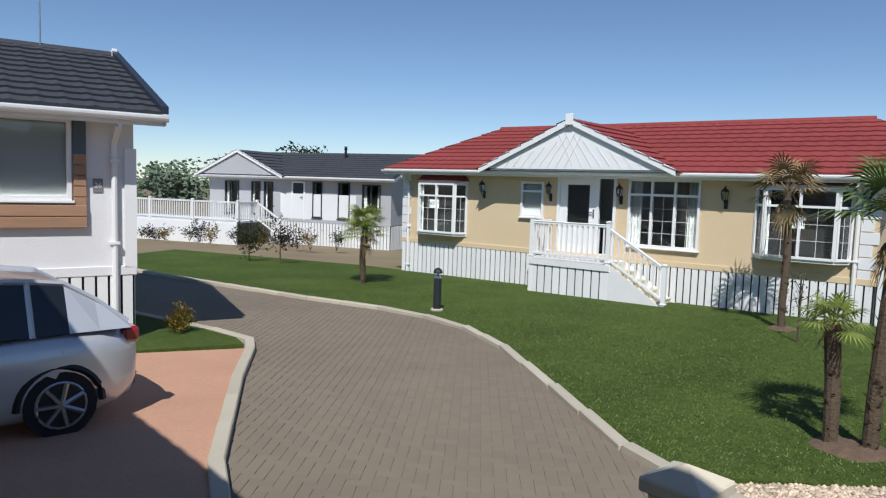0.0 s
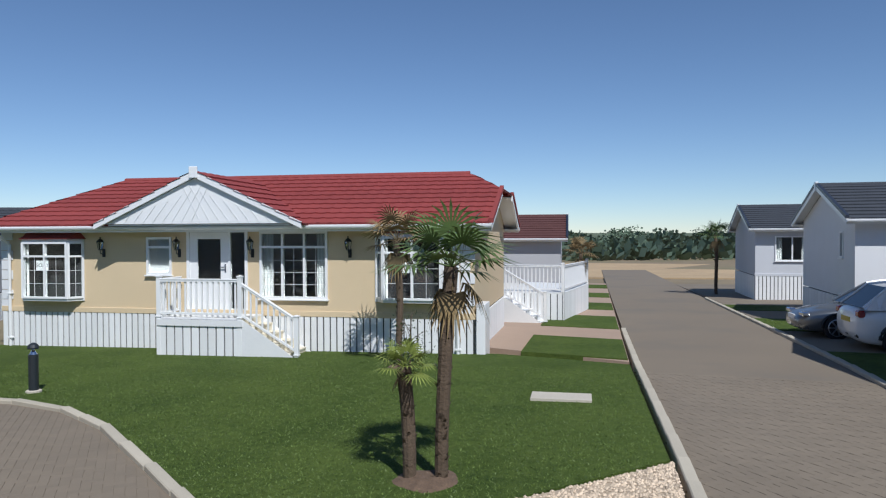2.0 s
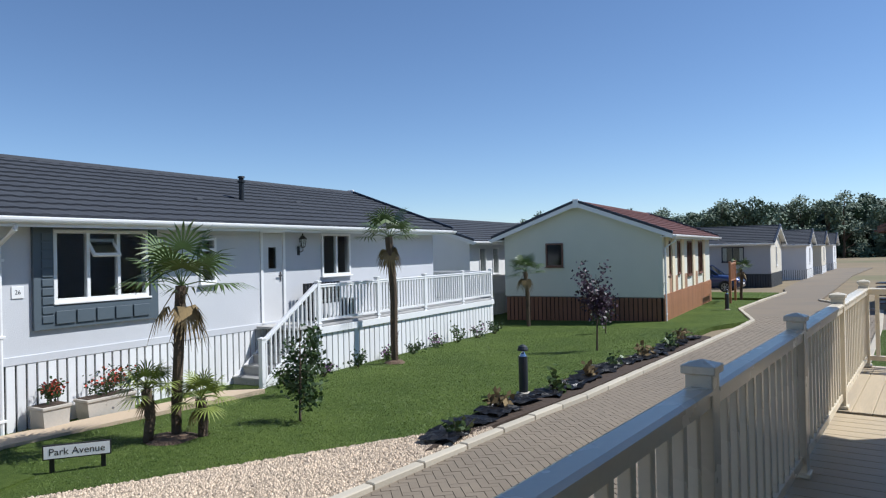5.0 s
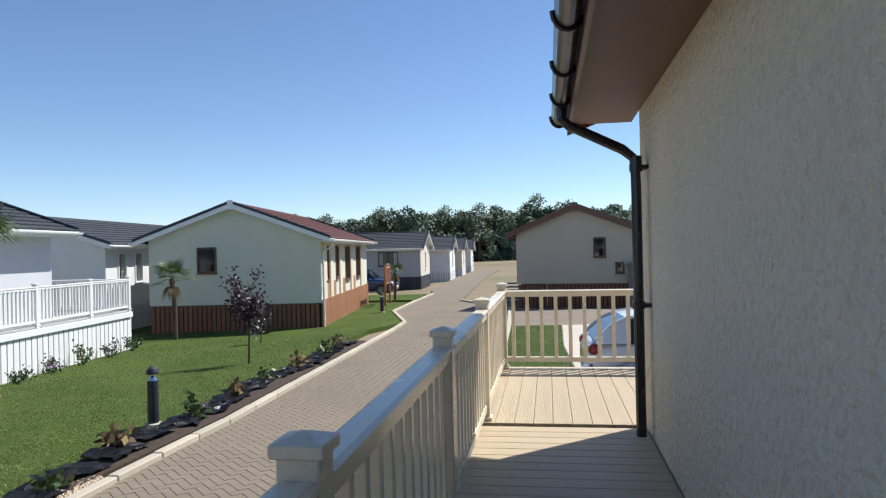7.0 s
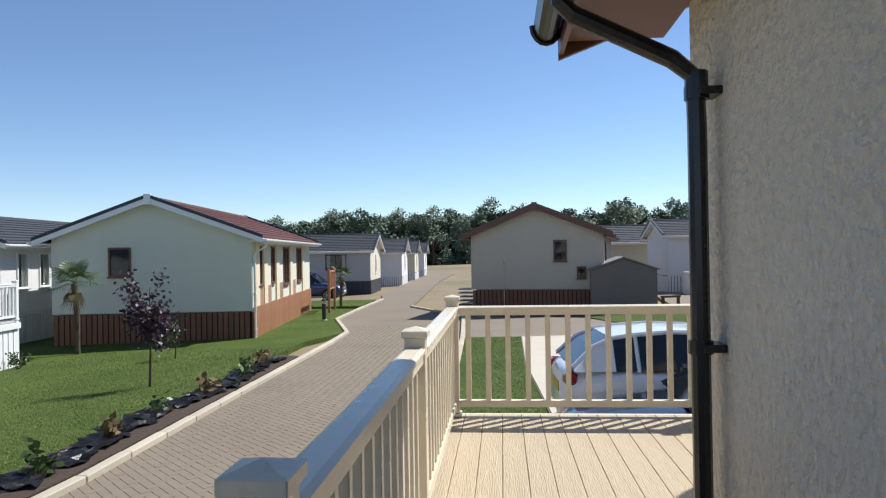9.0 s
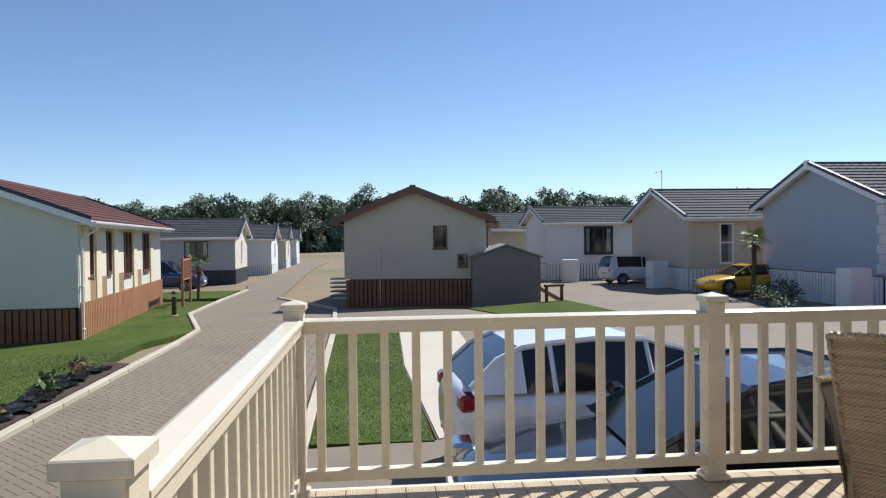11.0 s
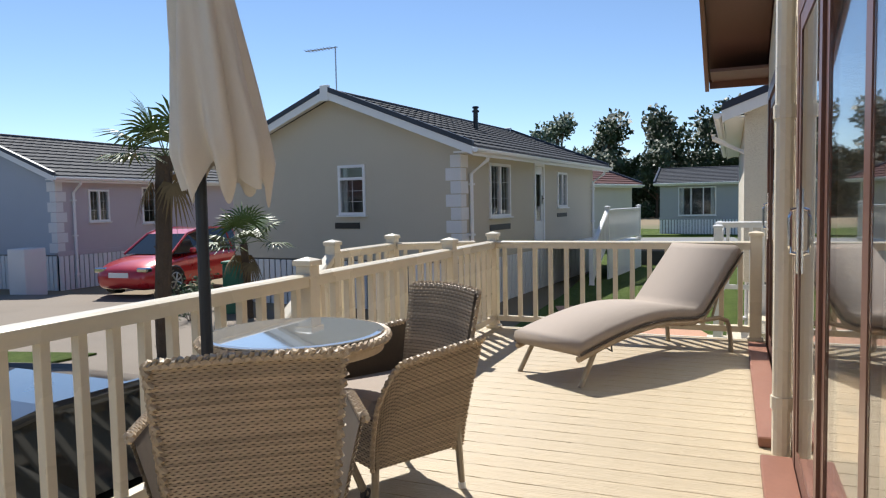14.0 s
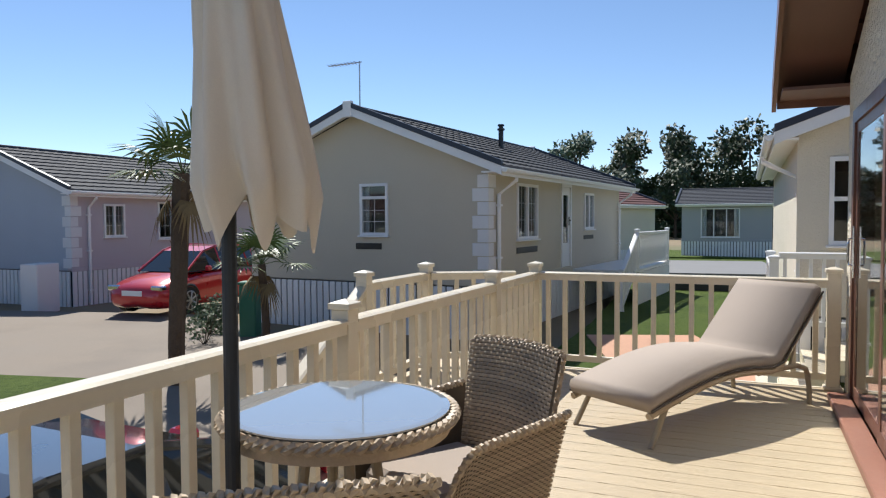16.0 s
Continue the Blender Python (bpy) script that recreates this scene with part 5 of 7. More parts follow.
part("deck_fascia", boxes((5.9, 14.32, -1.23, -1.19, 0.86, 1.0), bevel=0.004), WHITE_WOOD, gdeck)
part("side_panel", boxes((14.3, 14.33, -1.15, 2.0, -0.35, 1.0)), WHITE_WOOD, gdeck)
gx = [6.0, 8.15, 10.3, 12.4, 14.3]
for a, b in zip(gx, gx[1:]):
    rail_run((a, -1.12), (b, -1.12), 1.05, frame_m=mC, height=0.84, posts_down=1.2, post_b=(b == gx[-1]), label="white balustrade with square balusters along the grey home")
rail_run((14.3, -1.12), (14.3, 2.0), 1.05, frame_m=mC, height=0.84, post_a=False)
rail_run((4.35, -1.12), (6.0, -1.12), 0.0, z_b=1.05, frame_m=mC, height=0.90, posts_down=0.3, post_b=False)
steps("entrance_steps", mC @ pose(5.95, -0.15, 1.05, 0, 0, 180), 6, 0.18, 0.28, 0.95, mat("weathered_step", (0.36, 0.35, 0.33), 0.8, vary=0.1), "grey wooden steps up to the deck")
bench = tagged(new("garden_bench"), "dark slatted garden bench on the deck", "bench")
bench.matrix_basis = mC @ pose(7.2, -0.5, 1.05)
for k in range(12):
    part("slat", boxes((-0.65 + k * 0.11, -0.58 + k * 0.11, 0.22, 0.26, 0.35, 0.82), bevel=0.005), BLACK_TRIM, bench)
part("seat", boxes((-0.66, 0.68, -0.22, 0.2, 0.38, 0.43), bevel=0.01), BLACK_TRIM, bench)
for x in (-0.62, 0.6):
    part("leg", boxes((x, x + 0.05, -0.2, 0.24, 0, 0.38)), BLACK_TRIM, bench)
part("wall_box", boxes((-0.06, -0.002, 1.8, 2.2, 1.0, 1.55), bevel=0.02), GREY_WALL, grey)

# the corner home
sur = part("window_surround", boxes((9.4, 10.18, -0.05, -0.002, 1.72, 3.1), (11.27, 11.42, -0.05, -0.002, 2.55, 3.12), (10.18, 11.27, -0.05, -0.002, 3.02, 3.12)), SLATE_PAINT, corner, "charcoal window surround")
for k in range(6):
    part("cladding_board", boxes((11.27, 11.42, -0.06, -0.004, 1.72 + k * 0.14, 1.85 + k * 0.14), bevel=0.006), TAN_BOARD, sur)
for k in range(2):
    part("cladding_board", boxes((9.4, 11.42, -0.075, -0.004, 1.60 + k * 0.15, 1.74 + k * 0.15), bevel=0.006), TAN_BOARD, sur)
downpipe(corner, 11.75, 0.0, -0.2, 2.98, 0.42)
part("number_plate", boxes((11.50, 11.62, -0.014, -0.002, 2.06, 2.24), bevel=0.003), mat("grey_plate", (0.2, 0.2, 0.2), 0.5), corner, "grey house number plate")
for ch, hs, px, pz in (("26", grey, 0.51, 2.04), ("26", corner, 11.56, 2.15)):
    cu = bpy.data.curves.new("lettering", 'FONT')
    cu.body, cu.size, cu.align_x, cu.align_y = ch, 0.09, 'CENTER', 'CENTER'
    cu.materials.append(BLACK_TRIM if hs is grey else WHITE)
    o = new("lettering", cu)
    o.parent = hs
    o.matrix_basis = pose(px, -0.018, pz, 90, 0, 0)
aerial(corner, 11.2, 3.0, 4.2, 1.2)
part("corner_board", boxes((11.88, 12.03, -0.03, -0.002, 1.05, 2.65)), WHITE, corner)

# the pale home: brown boards and cream piers on the road side
skirt(pale, 11.0, -0.35, 0.95, ORANGE_WOOD, BROWN_SKIRT, y=-0.06, board=0.155)
for x in (0.35, 1.5, 3.4, 6.0, 8.8):
    part("pier", boxes((x, x + 0.5, -0.05, -0.002, 0.95, 2.9)), mat("cream_pier", (0.72, 0.62, 0.44), 0.8, vary=0.05), pale)
for x in (0.85, 2.0, 4.0, 6.6):
    part("brown_panel", boxes((x, x + 0.6, -0.03, -0.001, 0.95, 1.5)), TAN_BOARD, pale)
downpipe(pale, 0.12, 0.0, -0.1, 2.8, 0.4)
rail_run((9.0, -1.1), (11.0, -1.1), 0.9, frame_m=loc(pale), material=ORANGE_WOOD, posts_down=1.0, label="orange-brown wooden balustrade beside the pale home")
# the beige home: lamp standard, shed, posts
for k in range(6):
    part("stair_tread", boxes((0.3 + 0.0 * k, 1.1, 5.05, 5.6, 0.12 + k * 0.15, 0.16 + k * 0.15)), BROWN_TRIM, beige)
shed = thing("garden_shed", 3.0, 23.9, None, -4, "grey felted garden shed with a shallow roof", "shed")
bm = bmesh.new()
prism(bm, [(0, -0.1), (2.3, -0.1), (2.3, 1.55), (1.15, 1.95), (0, 1.55)], 0, 2.6, 'y')
part("shed_wall", bm, mat("grey_brown_board", (0.20, 0.175, 0.155), 0.8, vary=0.1), shed)
bm = bmesh.new()
prism(bm, [(-0.08, 1.54), (1.15, 1.97), (2.38, 1.54), (2.38, 1.59), (1.15, 2.03), (-0.08, 1.59)], -0.08, 2.7, 'y')
part("shed_roof", bm, mat("grey_felt", (0.22, 0.21, 0.20), 0.9, vary=0.1), shed)
fence = thing("timber_barrier", 5.3, 23.0, None, 20, "low dark timber barrier beside the lawn", "barrier")
for x in (0, 0.6):
    part("post", boxes((x, x + 0.08, 0, 0.08, -0.1, 0.55)), BROWN_TRIM, fence)
part("rail", boxes((-0.02, 0.7, -0.02, 0.10, 0.55, 0.62)), BROWN_TRIM, fence)
pole = thing("water_tap_post", -0.1, 24.9, None, 0, "thin white standpipe by the gable wall", "post")
bm = bmesh.new()
tube(bm, [(0, 0, 0), (0, 0, 1.9)], 0.018, 6)
lathe(bm, [(0.05, 1.9), (0.06, 1.95), (0.04, 2.02)], 8)
part("pole", bm, GALV, pole)
# the homes to the east
quoins(hip_home, 0.0, 0.0, 0.9, 2.85)
quoins(lilac, 0.0, 0.0, 0.9, 2.8)
downpipe(hip_home, 0.35, 0.0, -0.1, 2.8, 0.4)
downpipe(hip_home, 8.8, 0.0, -0.1, 2.8, 0.4)
downpipe(lilac, 0.5, 0.0, -0.1, 2.8, 0.35)
flue(hip_home, 4.2, 1.6, 3.75)
aerial(hip_home, 0.1, 2.8, 4.2, 0.95)
aerial(tan, 0.2, 3.0, 3.95, 0.9)
for h in (hip_home,):
    part("vent_grille", boxes((-0.015, -0.002, 2.25, 2.85, 1.48, 1.60)), BLACK_TRIM, h)
    part("vent_grille", boxes((1.3, 2.4, -0.015, -0.002, 1.38, 1.50)), BLACK_TRIM, h)
    part("vent_grille", boxes((5.6, 6.4, -0.015, -0.002, 1.55, 1.65)), BLACK_TRIM, h)
mH = loc(hip_home)
hdeck = tagged(new("raised_deck"), "white boarded deck beside the beige home", "deck")
hdeck.matrix_basis = mH
part("deck_floor", boxes((4.6, 8.6, -1.5, -0.05, 0.82, 0.88)), WHITE_WOOD, hdeck)
part("deck_front", boxes((4.9, 8.6, -1.5, -1.46, -0.2, 0.80)), WHITE_WOOD, hdeck)
rail_run((5.0, -1.45), (8.5, -1.45), 0.88, frame_m=mH, spacing=0.10, label="white close-set balustrade round the side deck")
rail_run((5.0, -1.45), (3.6, -1.45), 0.88, z_b=0.05, frame_m=mH, post_a=False, label="white sloping stair rail beside the deck")
mN = loc(next_home)
for k in range(5):
    part("tread", boxes((-1.6, -0.1, 5.2 - 0.26 * k + 1.0, 5.46 - 0.26 * k + 1.0, 0.16 * (k) - 0.05, 0.16 * (k + 1) - 0.05), bevel=0.004), CREAM_VINYL, next_home)
part("landing", boxes((-1.6, -0.1, 3.6, 5.0, 0.78, 0.86)), CREAM_VINYL, next_home)
rail_run((-1.5, 6.3), (-0.2, 6.3), 0.75, frame_m=mN, posts_down=0.8)
rail_run((-1.5, 6.3), (-1.5, 3.7), 0.86, frame_m=mN, post_a=False)
downpipe(next_home, 0.3, 6.0, -0.1, 2.9, -0.4)
terrace = thing("terrace", 21.5, 2.0, None, 6, "dark raised terrace with pale paving", "terrace")
part("terrace_wall", boxes((0, 6.5, -1.0, 3.2, -0.2, 0.45), bevel=0.02), CHARCOAL, terrace)
part("terrace_floor", boxes((0.05, 6.45, -0.95, 3.15, 0.452, 0.50)), mat("grey_terrace_slab", (0.20, 0.20, 0.20), 0.85, scale=1.5, vary=0.12), terrace)
rail_run((0.1, 3.1), (6.4, 3.1), 0.5, frame_m=loc(terrace), material=GALV, spacing=0.2, baluster=0.02, post=0.05)
# veranda of the far grey home
mV = loc(veranda)
vd = tagged(new("veranda_deck"), "white boarded veranda deck with balustrade", "deck")
vd.matrix_basis = mV
part("deck_floor", boxes((-3.6, 3.6, -2.6, -0.05, 0.88, 0.94)), WHITE_WOOD, vd)
part("deck_front", boxes((-3.6, 3.6, -2.62, -2.58, -0.3, 0.88)), WHITE_WOOD, vd)
for a, b in ((-3.6, -1.2), (-1.2, 1.2), (1.2, 3.6)):
    rail_run((a, -2.55), (b, -2.55), 0.94, frame_m=mV, post_b=(b == 3.6))
rail_run((3.6, -2.55), (3.6, -1.2), 0.94, frame_m=mV, post_a=False)
rail_run((3.6, -1.2), (5.0, -1.2), 0.94, z_b=0.1, frame_m=mV, post_a=False)
bm = bmesh.new()
prism(bm, [(-0.2, 3.0), (4.2, 3.0), (2.0, 4.0)], -0.5, -0.46, 'y')
part("porch_gable", bm, MID_GREY_WALL, veranda)
bm = bmesh.new()
for sx in (-1, 1):
    prism(bm, [(2.0 + sx * 2.45, 2.85), (2.0 + sx * 2.45, 2.98), (2.0, 4.15), (2.0, 4.0)], -0.58, -0.52, 'y')
part("bargeboard", bm, WHITE, veranda)
for sx in (-1, 1):
    bm = bmesh.new()
    roof_slope(bm, -0.6, 2.6, 0.0, 2.92, 2.5, 4.12, fine=False)
    r = part("roof", bm, SLATE_ROOF, veranda)
    r.matrix_basis = Matrix(((0, sx, 0, 2.0 - sx * 2.5), (1, 0, 0, 0), (0, 0, 1, 0), (0, 0, 0, 1)))
flue(veranda, 6.0, 2.4, 3.9)
part("white_panel", boxes((4.0, 7.9, -0.012, -0.002, 1.06, 2.2)), WHITE_WALL, veranda)

# ---- plants ----
def fan_palm(name, x, y, height, crown=0.75, n=20, seed=1, leaf=None, dry=4, lean=0.05, radius=0.075, label="", z=None):
    rnd = random.Random(seed)
    h = thing(name, x, y, z, rnd.uniform(0, 360), label or "fan palm with a fibrous trunk", "palm", "palms")
    bm = bmesh.new()
    pts = [(lean * (k / 8) ** 2 * height, 0.02 * math.sin(k), -0.1 + (height + 0.1) * k / 8) for k in range(9)]
    tube(bm, pts, radius * 1.05, 10, radius * 1.15)
    for k in range(int(height * 45)):
        f = rnd.random()
        zz, a = f * height, rnd.uniform(0, 6.28)
        r = radius * 1.05
        c = Vector((lean * f * f * height, 0, zz))
        d = Vector((math.cos(a), math.sin(a), 0))
        s = d.cross(Vector((0, 0, 1))) * 0.022
        tip = c + d * (r + rnd.uniform(0.012, 0.045)) + Vector((0, 0, rnd.uniform(0.03, 0.10)))
        p0, p1 = c + d * r * 0.9 - s, c + d * r * 0.9 + s
        bm.faces.new([bm.verts.new(v) for v in (p0, p1, tip)])
    part("trunk", bm, BARK, h, "brown fibrous trunk")
    top = Vector((lean * height, 0, height))
    for i in range(n):
        isdry = i < dry
        az = i * 2.39996 + rnd.uniform(-0.2, 0.2)
        el = rnd.uniform(-1.3, -0.7) if isdry else -0.35 + 1.7 * (i / n) + rnd.uniform(-0.15, 0.15)
        d = Vector((math.cos(az) * math.cos(el), math.sin(az) * math.cos(el), math.sin(el)))
        stem = crown * rnd.uniform(0.42, 0.6) * (0.7 if isdry else 1.0)
        c = top + d * stem - Vector((0, 0, 0.06 * stem))
        bm = bmesh.new()
        tube(bm, [top, top + d * stem * 0.5 + Vector((0, 0, 0.03)), c], 0.009, 4, 0.006)
        side = d.cross(Vector((0, 0, 1))).normalized()
        nb = 17
        for k in range(nb):
            a = (k / (nb - 1) - 0.5) * 3.9
            b = (d * math.cos(a) + side * math.sin(a)).normalized()
            L = crown * (0.42 if isdry else 0.62) * (1 - 0.22 * abs(a) / 2) * rnd.uniform(0.85, 1.08)
            wv = b.cross(d.cross(side)).normalized() * 0.016 * (crown / 0.75)
            droop = Vector((0, 0, -1)) * L * (0.30 if not isdry else 0.75)
            m1 = c + b * L * 0.55 + droop * 0.18
            m2 = c + b * L + droop
            q = [bm.verts.new(v) for v in (c - wv * 0.4, c + wv * 0.4, m1 + wv, m1 - wv, m2)]
            bm.faces.new((q[0], q[1], q[2], q[3]))
            bm.faces.new((q[3], q[2], q[4]))
        part("frond", bm, LEAF_DRY if isdry else (leaf or LEAF_PALM), h)
    return h


PALMS = [(-9.52, -20.3, 1.5, 0.7, LEAF_YELLOW, "yellowing fan palm on the lawn"), (-9.3, -20.0, 1.25, 0.6, LEAF_YELLOW, "short yellowing fan palm beside its taller twin"),
         (-12.3, -11.3, 2.5, 0.82, LEAF_DRY, "browning fan palm with a dry crown"), (-6.18, -8.38, 1.15, 0.36, LEAF_YELLOW, "young fan palm with upright yellow-green fronds"),
         (-6.25, -8.08, 2.12, 0.74, LEAF_PALM, "tall slim fan palm beside a young one"), (-8.35, 0.66, 2.1, 0.95, LEAF_PALM, "fan palm with drooping fronds and a shaggy trunk"),
         (-8.5, 0.35, 0.75, 0.5, LEAF_YELLOW, "short fan palm at the foot of a taller palm"), (-8.1, 0.9, 0.55, 0.5, LEAF_YELLOW, "low offshoot palm in the lawn"), (-9.85, 7.15, 2.85, 0.85, LEAF_PALM, "tall fan palm in front of the white deck"),
         (-11.06, 15.6, 1.85, 0.75, LEAF_PALM, "fan palm by the pale gable"), (-7.82, 31.2, 1.5, 0.7, LEAF_PALM, "fan palm beside the far drive"),
         (11.85, 22.0, 1.85, 0.6, LEAF_YELLOW, "short fan palm beside the yellow car"), (7.6, 8.95, 2.75, 1.0, LEAF_PALM, "large fan palm with a thick dark trunk"), (10.4, 9.7, 1.35, 0.85, LEAF_PALM, "dark fan palm by the beige gable"),
         (-37.7, -5.5, 3.0, 1.0, LEAF_PALM, "tall fan palm along the side road"), (-26.5, -10.4, 2.2, 0.8, LEAF_DRY, "dry fan palm on a verge")]
for i, (x, y, hh, cr, lf, lb) in enumerate(PALMS):
    fan_palm("fan_palm", x, y, hh, cr, 16, i + 3, lf, dry=3 if lf is not LEAF_YELLOW else 1, radius=0.062 if hh < 2.6 else 0.075 if x < 0 else 0.10, label=lb)


for px, py, pr in ((-6.2, -8.22, 0.34), (-8.35, 0.6, 0.36), (-9.85, 7.15, 0.24), (-12.3, -11.3, 0.26)):
    rnd = random.Random(int(px * 100))
    bm = bmesh.new()
    ring = [[bm.verts.new((pr * q * (1 + 0.14 * math.sin(3 * a + px) + rnd.uniform(-0.05, 0.05)) * math.cos(a), pr * q * math.sin(a), hz + rnd.uniform(-0.008, 0.008))) for a in [2 * math.pi * k / 20 for k in range(20)]] for q, hz in ((1.0, 0.04), (0.75, 0.075), (0.4, 0.10))]
    for ra, rb in zip(ring, ring[1:]):
        for k in range(20):
            bm.faces.new((ra[k], ra[(k + 1) % 20], rb[(k + 1) % 20], rb[k]))
    bm.faces.new(ring[-1])
    ml = part("mulch_patch", bm, mat("bark_mulch", (0.13, 0.085, 0.055), 0.95, scale=12, vary=0.35, grain=60, bump=0.02, bump_scale=40))
    ml.matrix_basis = Matrix.Translation((px, py, gz(px, py)))
    tagged(ml, "dark bark mulch round a palm trunk", "mulch", "mulch patches")


def leafy(name, x, y, height, spread, leaves, leaf, label, stem=True, category="shrub", seed=1, size=0.05, z=None, flower=None, base=0.15, group=""):
    """A shrub or sapling: stems with many small leaves in uneven clumps."""
    rnd = random.Random(seed)
    h = thing(name, x, y, z, 0, label, category, group)
    bm = bmesh.new()
    ends = []
    if stem:
        tube(bm, [(0, 0, -0.08), (0.02, 0.01, height * 0.5), (0.0, 0.03, height * 0.92)], 0.018 * (0.5 + height / 2), 6, 0.006)
    for k in range(9):
        a = rnd.uniform(0, 6.28)
        z0 = height * rnd.uniform(base, 0.75)
        e = Vector((math.cos(a) * spread * rnd.uniform(0.35, 1), math.sin(a) * spread * rnd.uniform(0.35, 1), min(height, z0 + height * rnd.uniform(0.1, 0.4))))
        tube(bm, [(0, 0, z0 if stem else 0.0), tuple(e * 0.6 + Vector((0, 0, (z0 if stem else 0) * 0.4))), tuple(e)], 0.007, 4, 0.003)
        ends.append(e)
    part("stem", bm, BARK, h)
    bm = bmesh.new()
    bf = bmesh.new()
    for k in range(leaves):
        e = rnd.choice(ends)
        p = e * rnd.uniform(0.6, 1.05) + Vector([rnd.gauss(0, spread * 0.22) for _ in range(3)])
        p.z = max(p.z, 0.02)
        d = Vector([rnd.gauss(0, 1) for _ in range(3)]).normalized()
        s = d.orthogonal().normalized()
        L = size * rnd.uniform(0.7, 1.3)
        tgt = bf if flower and rnd.random() < 0.3 and p.z > height * 0.45 else bm
        tgt.faces.new([tgt.verts.new(v) for v in (p, p + d * L * 0.5 + s * L * 0.3, p + d * L, p + d * L * 0.5 - s * L * 0.3)])
    part("foliage", bm, leaf, h)
    if flower:
        part("flowers", bf, flower, h)
    else:
        bf.free()
    return h


CORAL = mat("coral_petal", (0.75, 0.12, 0.08), 0.6, scale=3, vary=0.2, island=0.2)
PURPLE_FL = mat("mauve_petal", (0.35, 0.18, 0.32), 0.6, scale=3, vary=0.2)
GOLD_LEAF = mat("golden_shrub_leaf", (0.32, 0.24, 0.04), 0.6, scale=3, vary=0.2, island=0.25)
leafy("sapling", -6.53, 10.6, 2.0, 0.42, 900, LEAF_PURPLE, "young purple-leaved tree on the lawn", category="sapling", seed=5, size=0.09, base=0.45)
leafy("sapling", -7.8, 14.2, 1.1, 0.35, 350, LEAF_SHRUB, "young green tree tied to a stake", category="sapling", seed=6, size=0.07, base=0.3)
leafy("rose_arch", -7.5, 2.1, 1.55, 0.34, 700, LEAF_SHRUB, "leggy climbing shrub standing in the lawn", category="shrub", seed=7, size=0.08)
leafy("shrub", -8.9, 3.5, 1.2, 0.32, 500, LEAF_SHRUB, "green climbing shrub by the deck", category="shrub", seed=8, size=0.07)
leafy("sapling", -11.2, -10.6, 1.3, 0.4, 160, LEAF_SHRUB, "thin young tree with few leaves", category="sapling", seed=9, size=0.05)
leafy("ball_shrub", -3.35, -16.1, 0.45, 0.24, 900, GOLD_LEAF, "golden clipped ball shrub by the kerb", stem=False, seed=10, size=0.05)
leafy("sapling", -9.4, -26.1, 1.3, 0.5, 500, LEAF_SHRUB, "young green tree on the lawn", category="sapling", seed=11, size=0.09)
leafy("sapling", -9.86, -25.0, 1.7, 0.45, 420, LEAF_PURPLE, "young dark-leaved tree on the lawn", category="sapling", seed=12, size=0.09)
rr = random.Random(4)
for i in range(9):
    p = pt(grey, 4.6 + i * 1.15, -1.45)
    leafy("border_plant", p.x, p.y, rr.uniform(0.25, 0.55), 0.2, 170, LEAF_SHRUB if i % 3 else LEAF_PALM, "small leafy border plant by the white boards", stem=False, seed=20 + i, size=0.07, flower=PURPLE_FL if i % 2 else None, group="border plants")
for i in range(16):
    p = pt(veranda, -3.2 + i * 0.8, -3.2 - (i % 3) * 0.3)
    leafy("border_plant", p.x, p.y, rr.uniform(0.4, 0.9), 0.35, 220, (LEAF_SHRUB, LEAF_PURPLE, GOLD_LEAF)[i % 3], "mixed border shrub by the veranda", stem=False, seed=40 + i, size=0.10, group="border plants")
for i in range(4):
    leafy("dark_shrub", 9.9 + i * 1.0, 17.0 + (i % 2) * 0.8 + i * 1.6, 0.6, 0.4, 400, LEAF_SHRUB, "dark low shrub in front of the fence", stem=False, seed=60 + i, size=0.08, group="dark shrubs")
leafy("dark_shrub", 9.9, 10.6, 0.8, 0.4, 500, LEAF_SHRUB, "green shrub beside the palm", stem=False, seed=66, size=0.08, group="dark shrubs")
leafy("dark_shrub", 10.7, 11.2, 0.6, 0.4, 500, LEAF_SHRUB, "rounded green shrub near the red car", stem=False, seed=67, size=0.08, group="dark shrubs")


def planter(x, y, w, d, hgt, rz, label, seed):
    h = thing("planter", x, y, None, rz, label, "planter", "planters")
    bm = bmesh.new()
    prism(bm, [(-w / 2 + 0.03, 0), (w / 2 - 0.03, 0), (w / 2, hgt), (-w / 2, hgt)], -d / 2, d / 2, 'y')
    part("trough", bm, mat("pale_stone_trough", (0.46, 0.42, 0.36), 0.85, vary=0.1, bump=0.003), h)
    part("rim", boxes((-w / 2 - 0.02, w / 2 + 0.02, -d / 2 - 0.02, d / 2 + 0.02, hgt, hgt + 0.05), bevel=0.01), MATS["pale_stone_trough"], h)
    part("soil", boxes((-w / 2 + 0.02, w / 2 - 0.02, -d / 2 + 0.02, d / 2 - 0.02, hgt + 0.05, hgt + 0.06)), EARTH, h)
    leafy("geranium", x, y, 0.32, w * 0.42, 420, LEAF_SHRUB, "coral geraniums in bloom in a planter", stem=False, seed=seed, size=0.06, z=gz(x, y) + hgt + 0.09, flower=CORAL, category="flowers", group="geraniums")


planter(-10.72, 0.12, 0.42, 0.34, 0.34, 96, "square pale stone planter on the path", 71)
planter(-10.85, 1.05, 0.85, 0.32, 0.30, 96, "long pale stone trough on the path", 72)

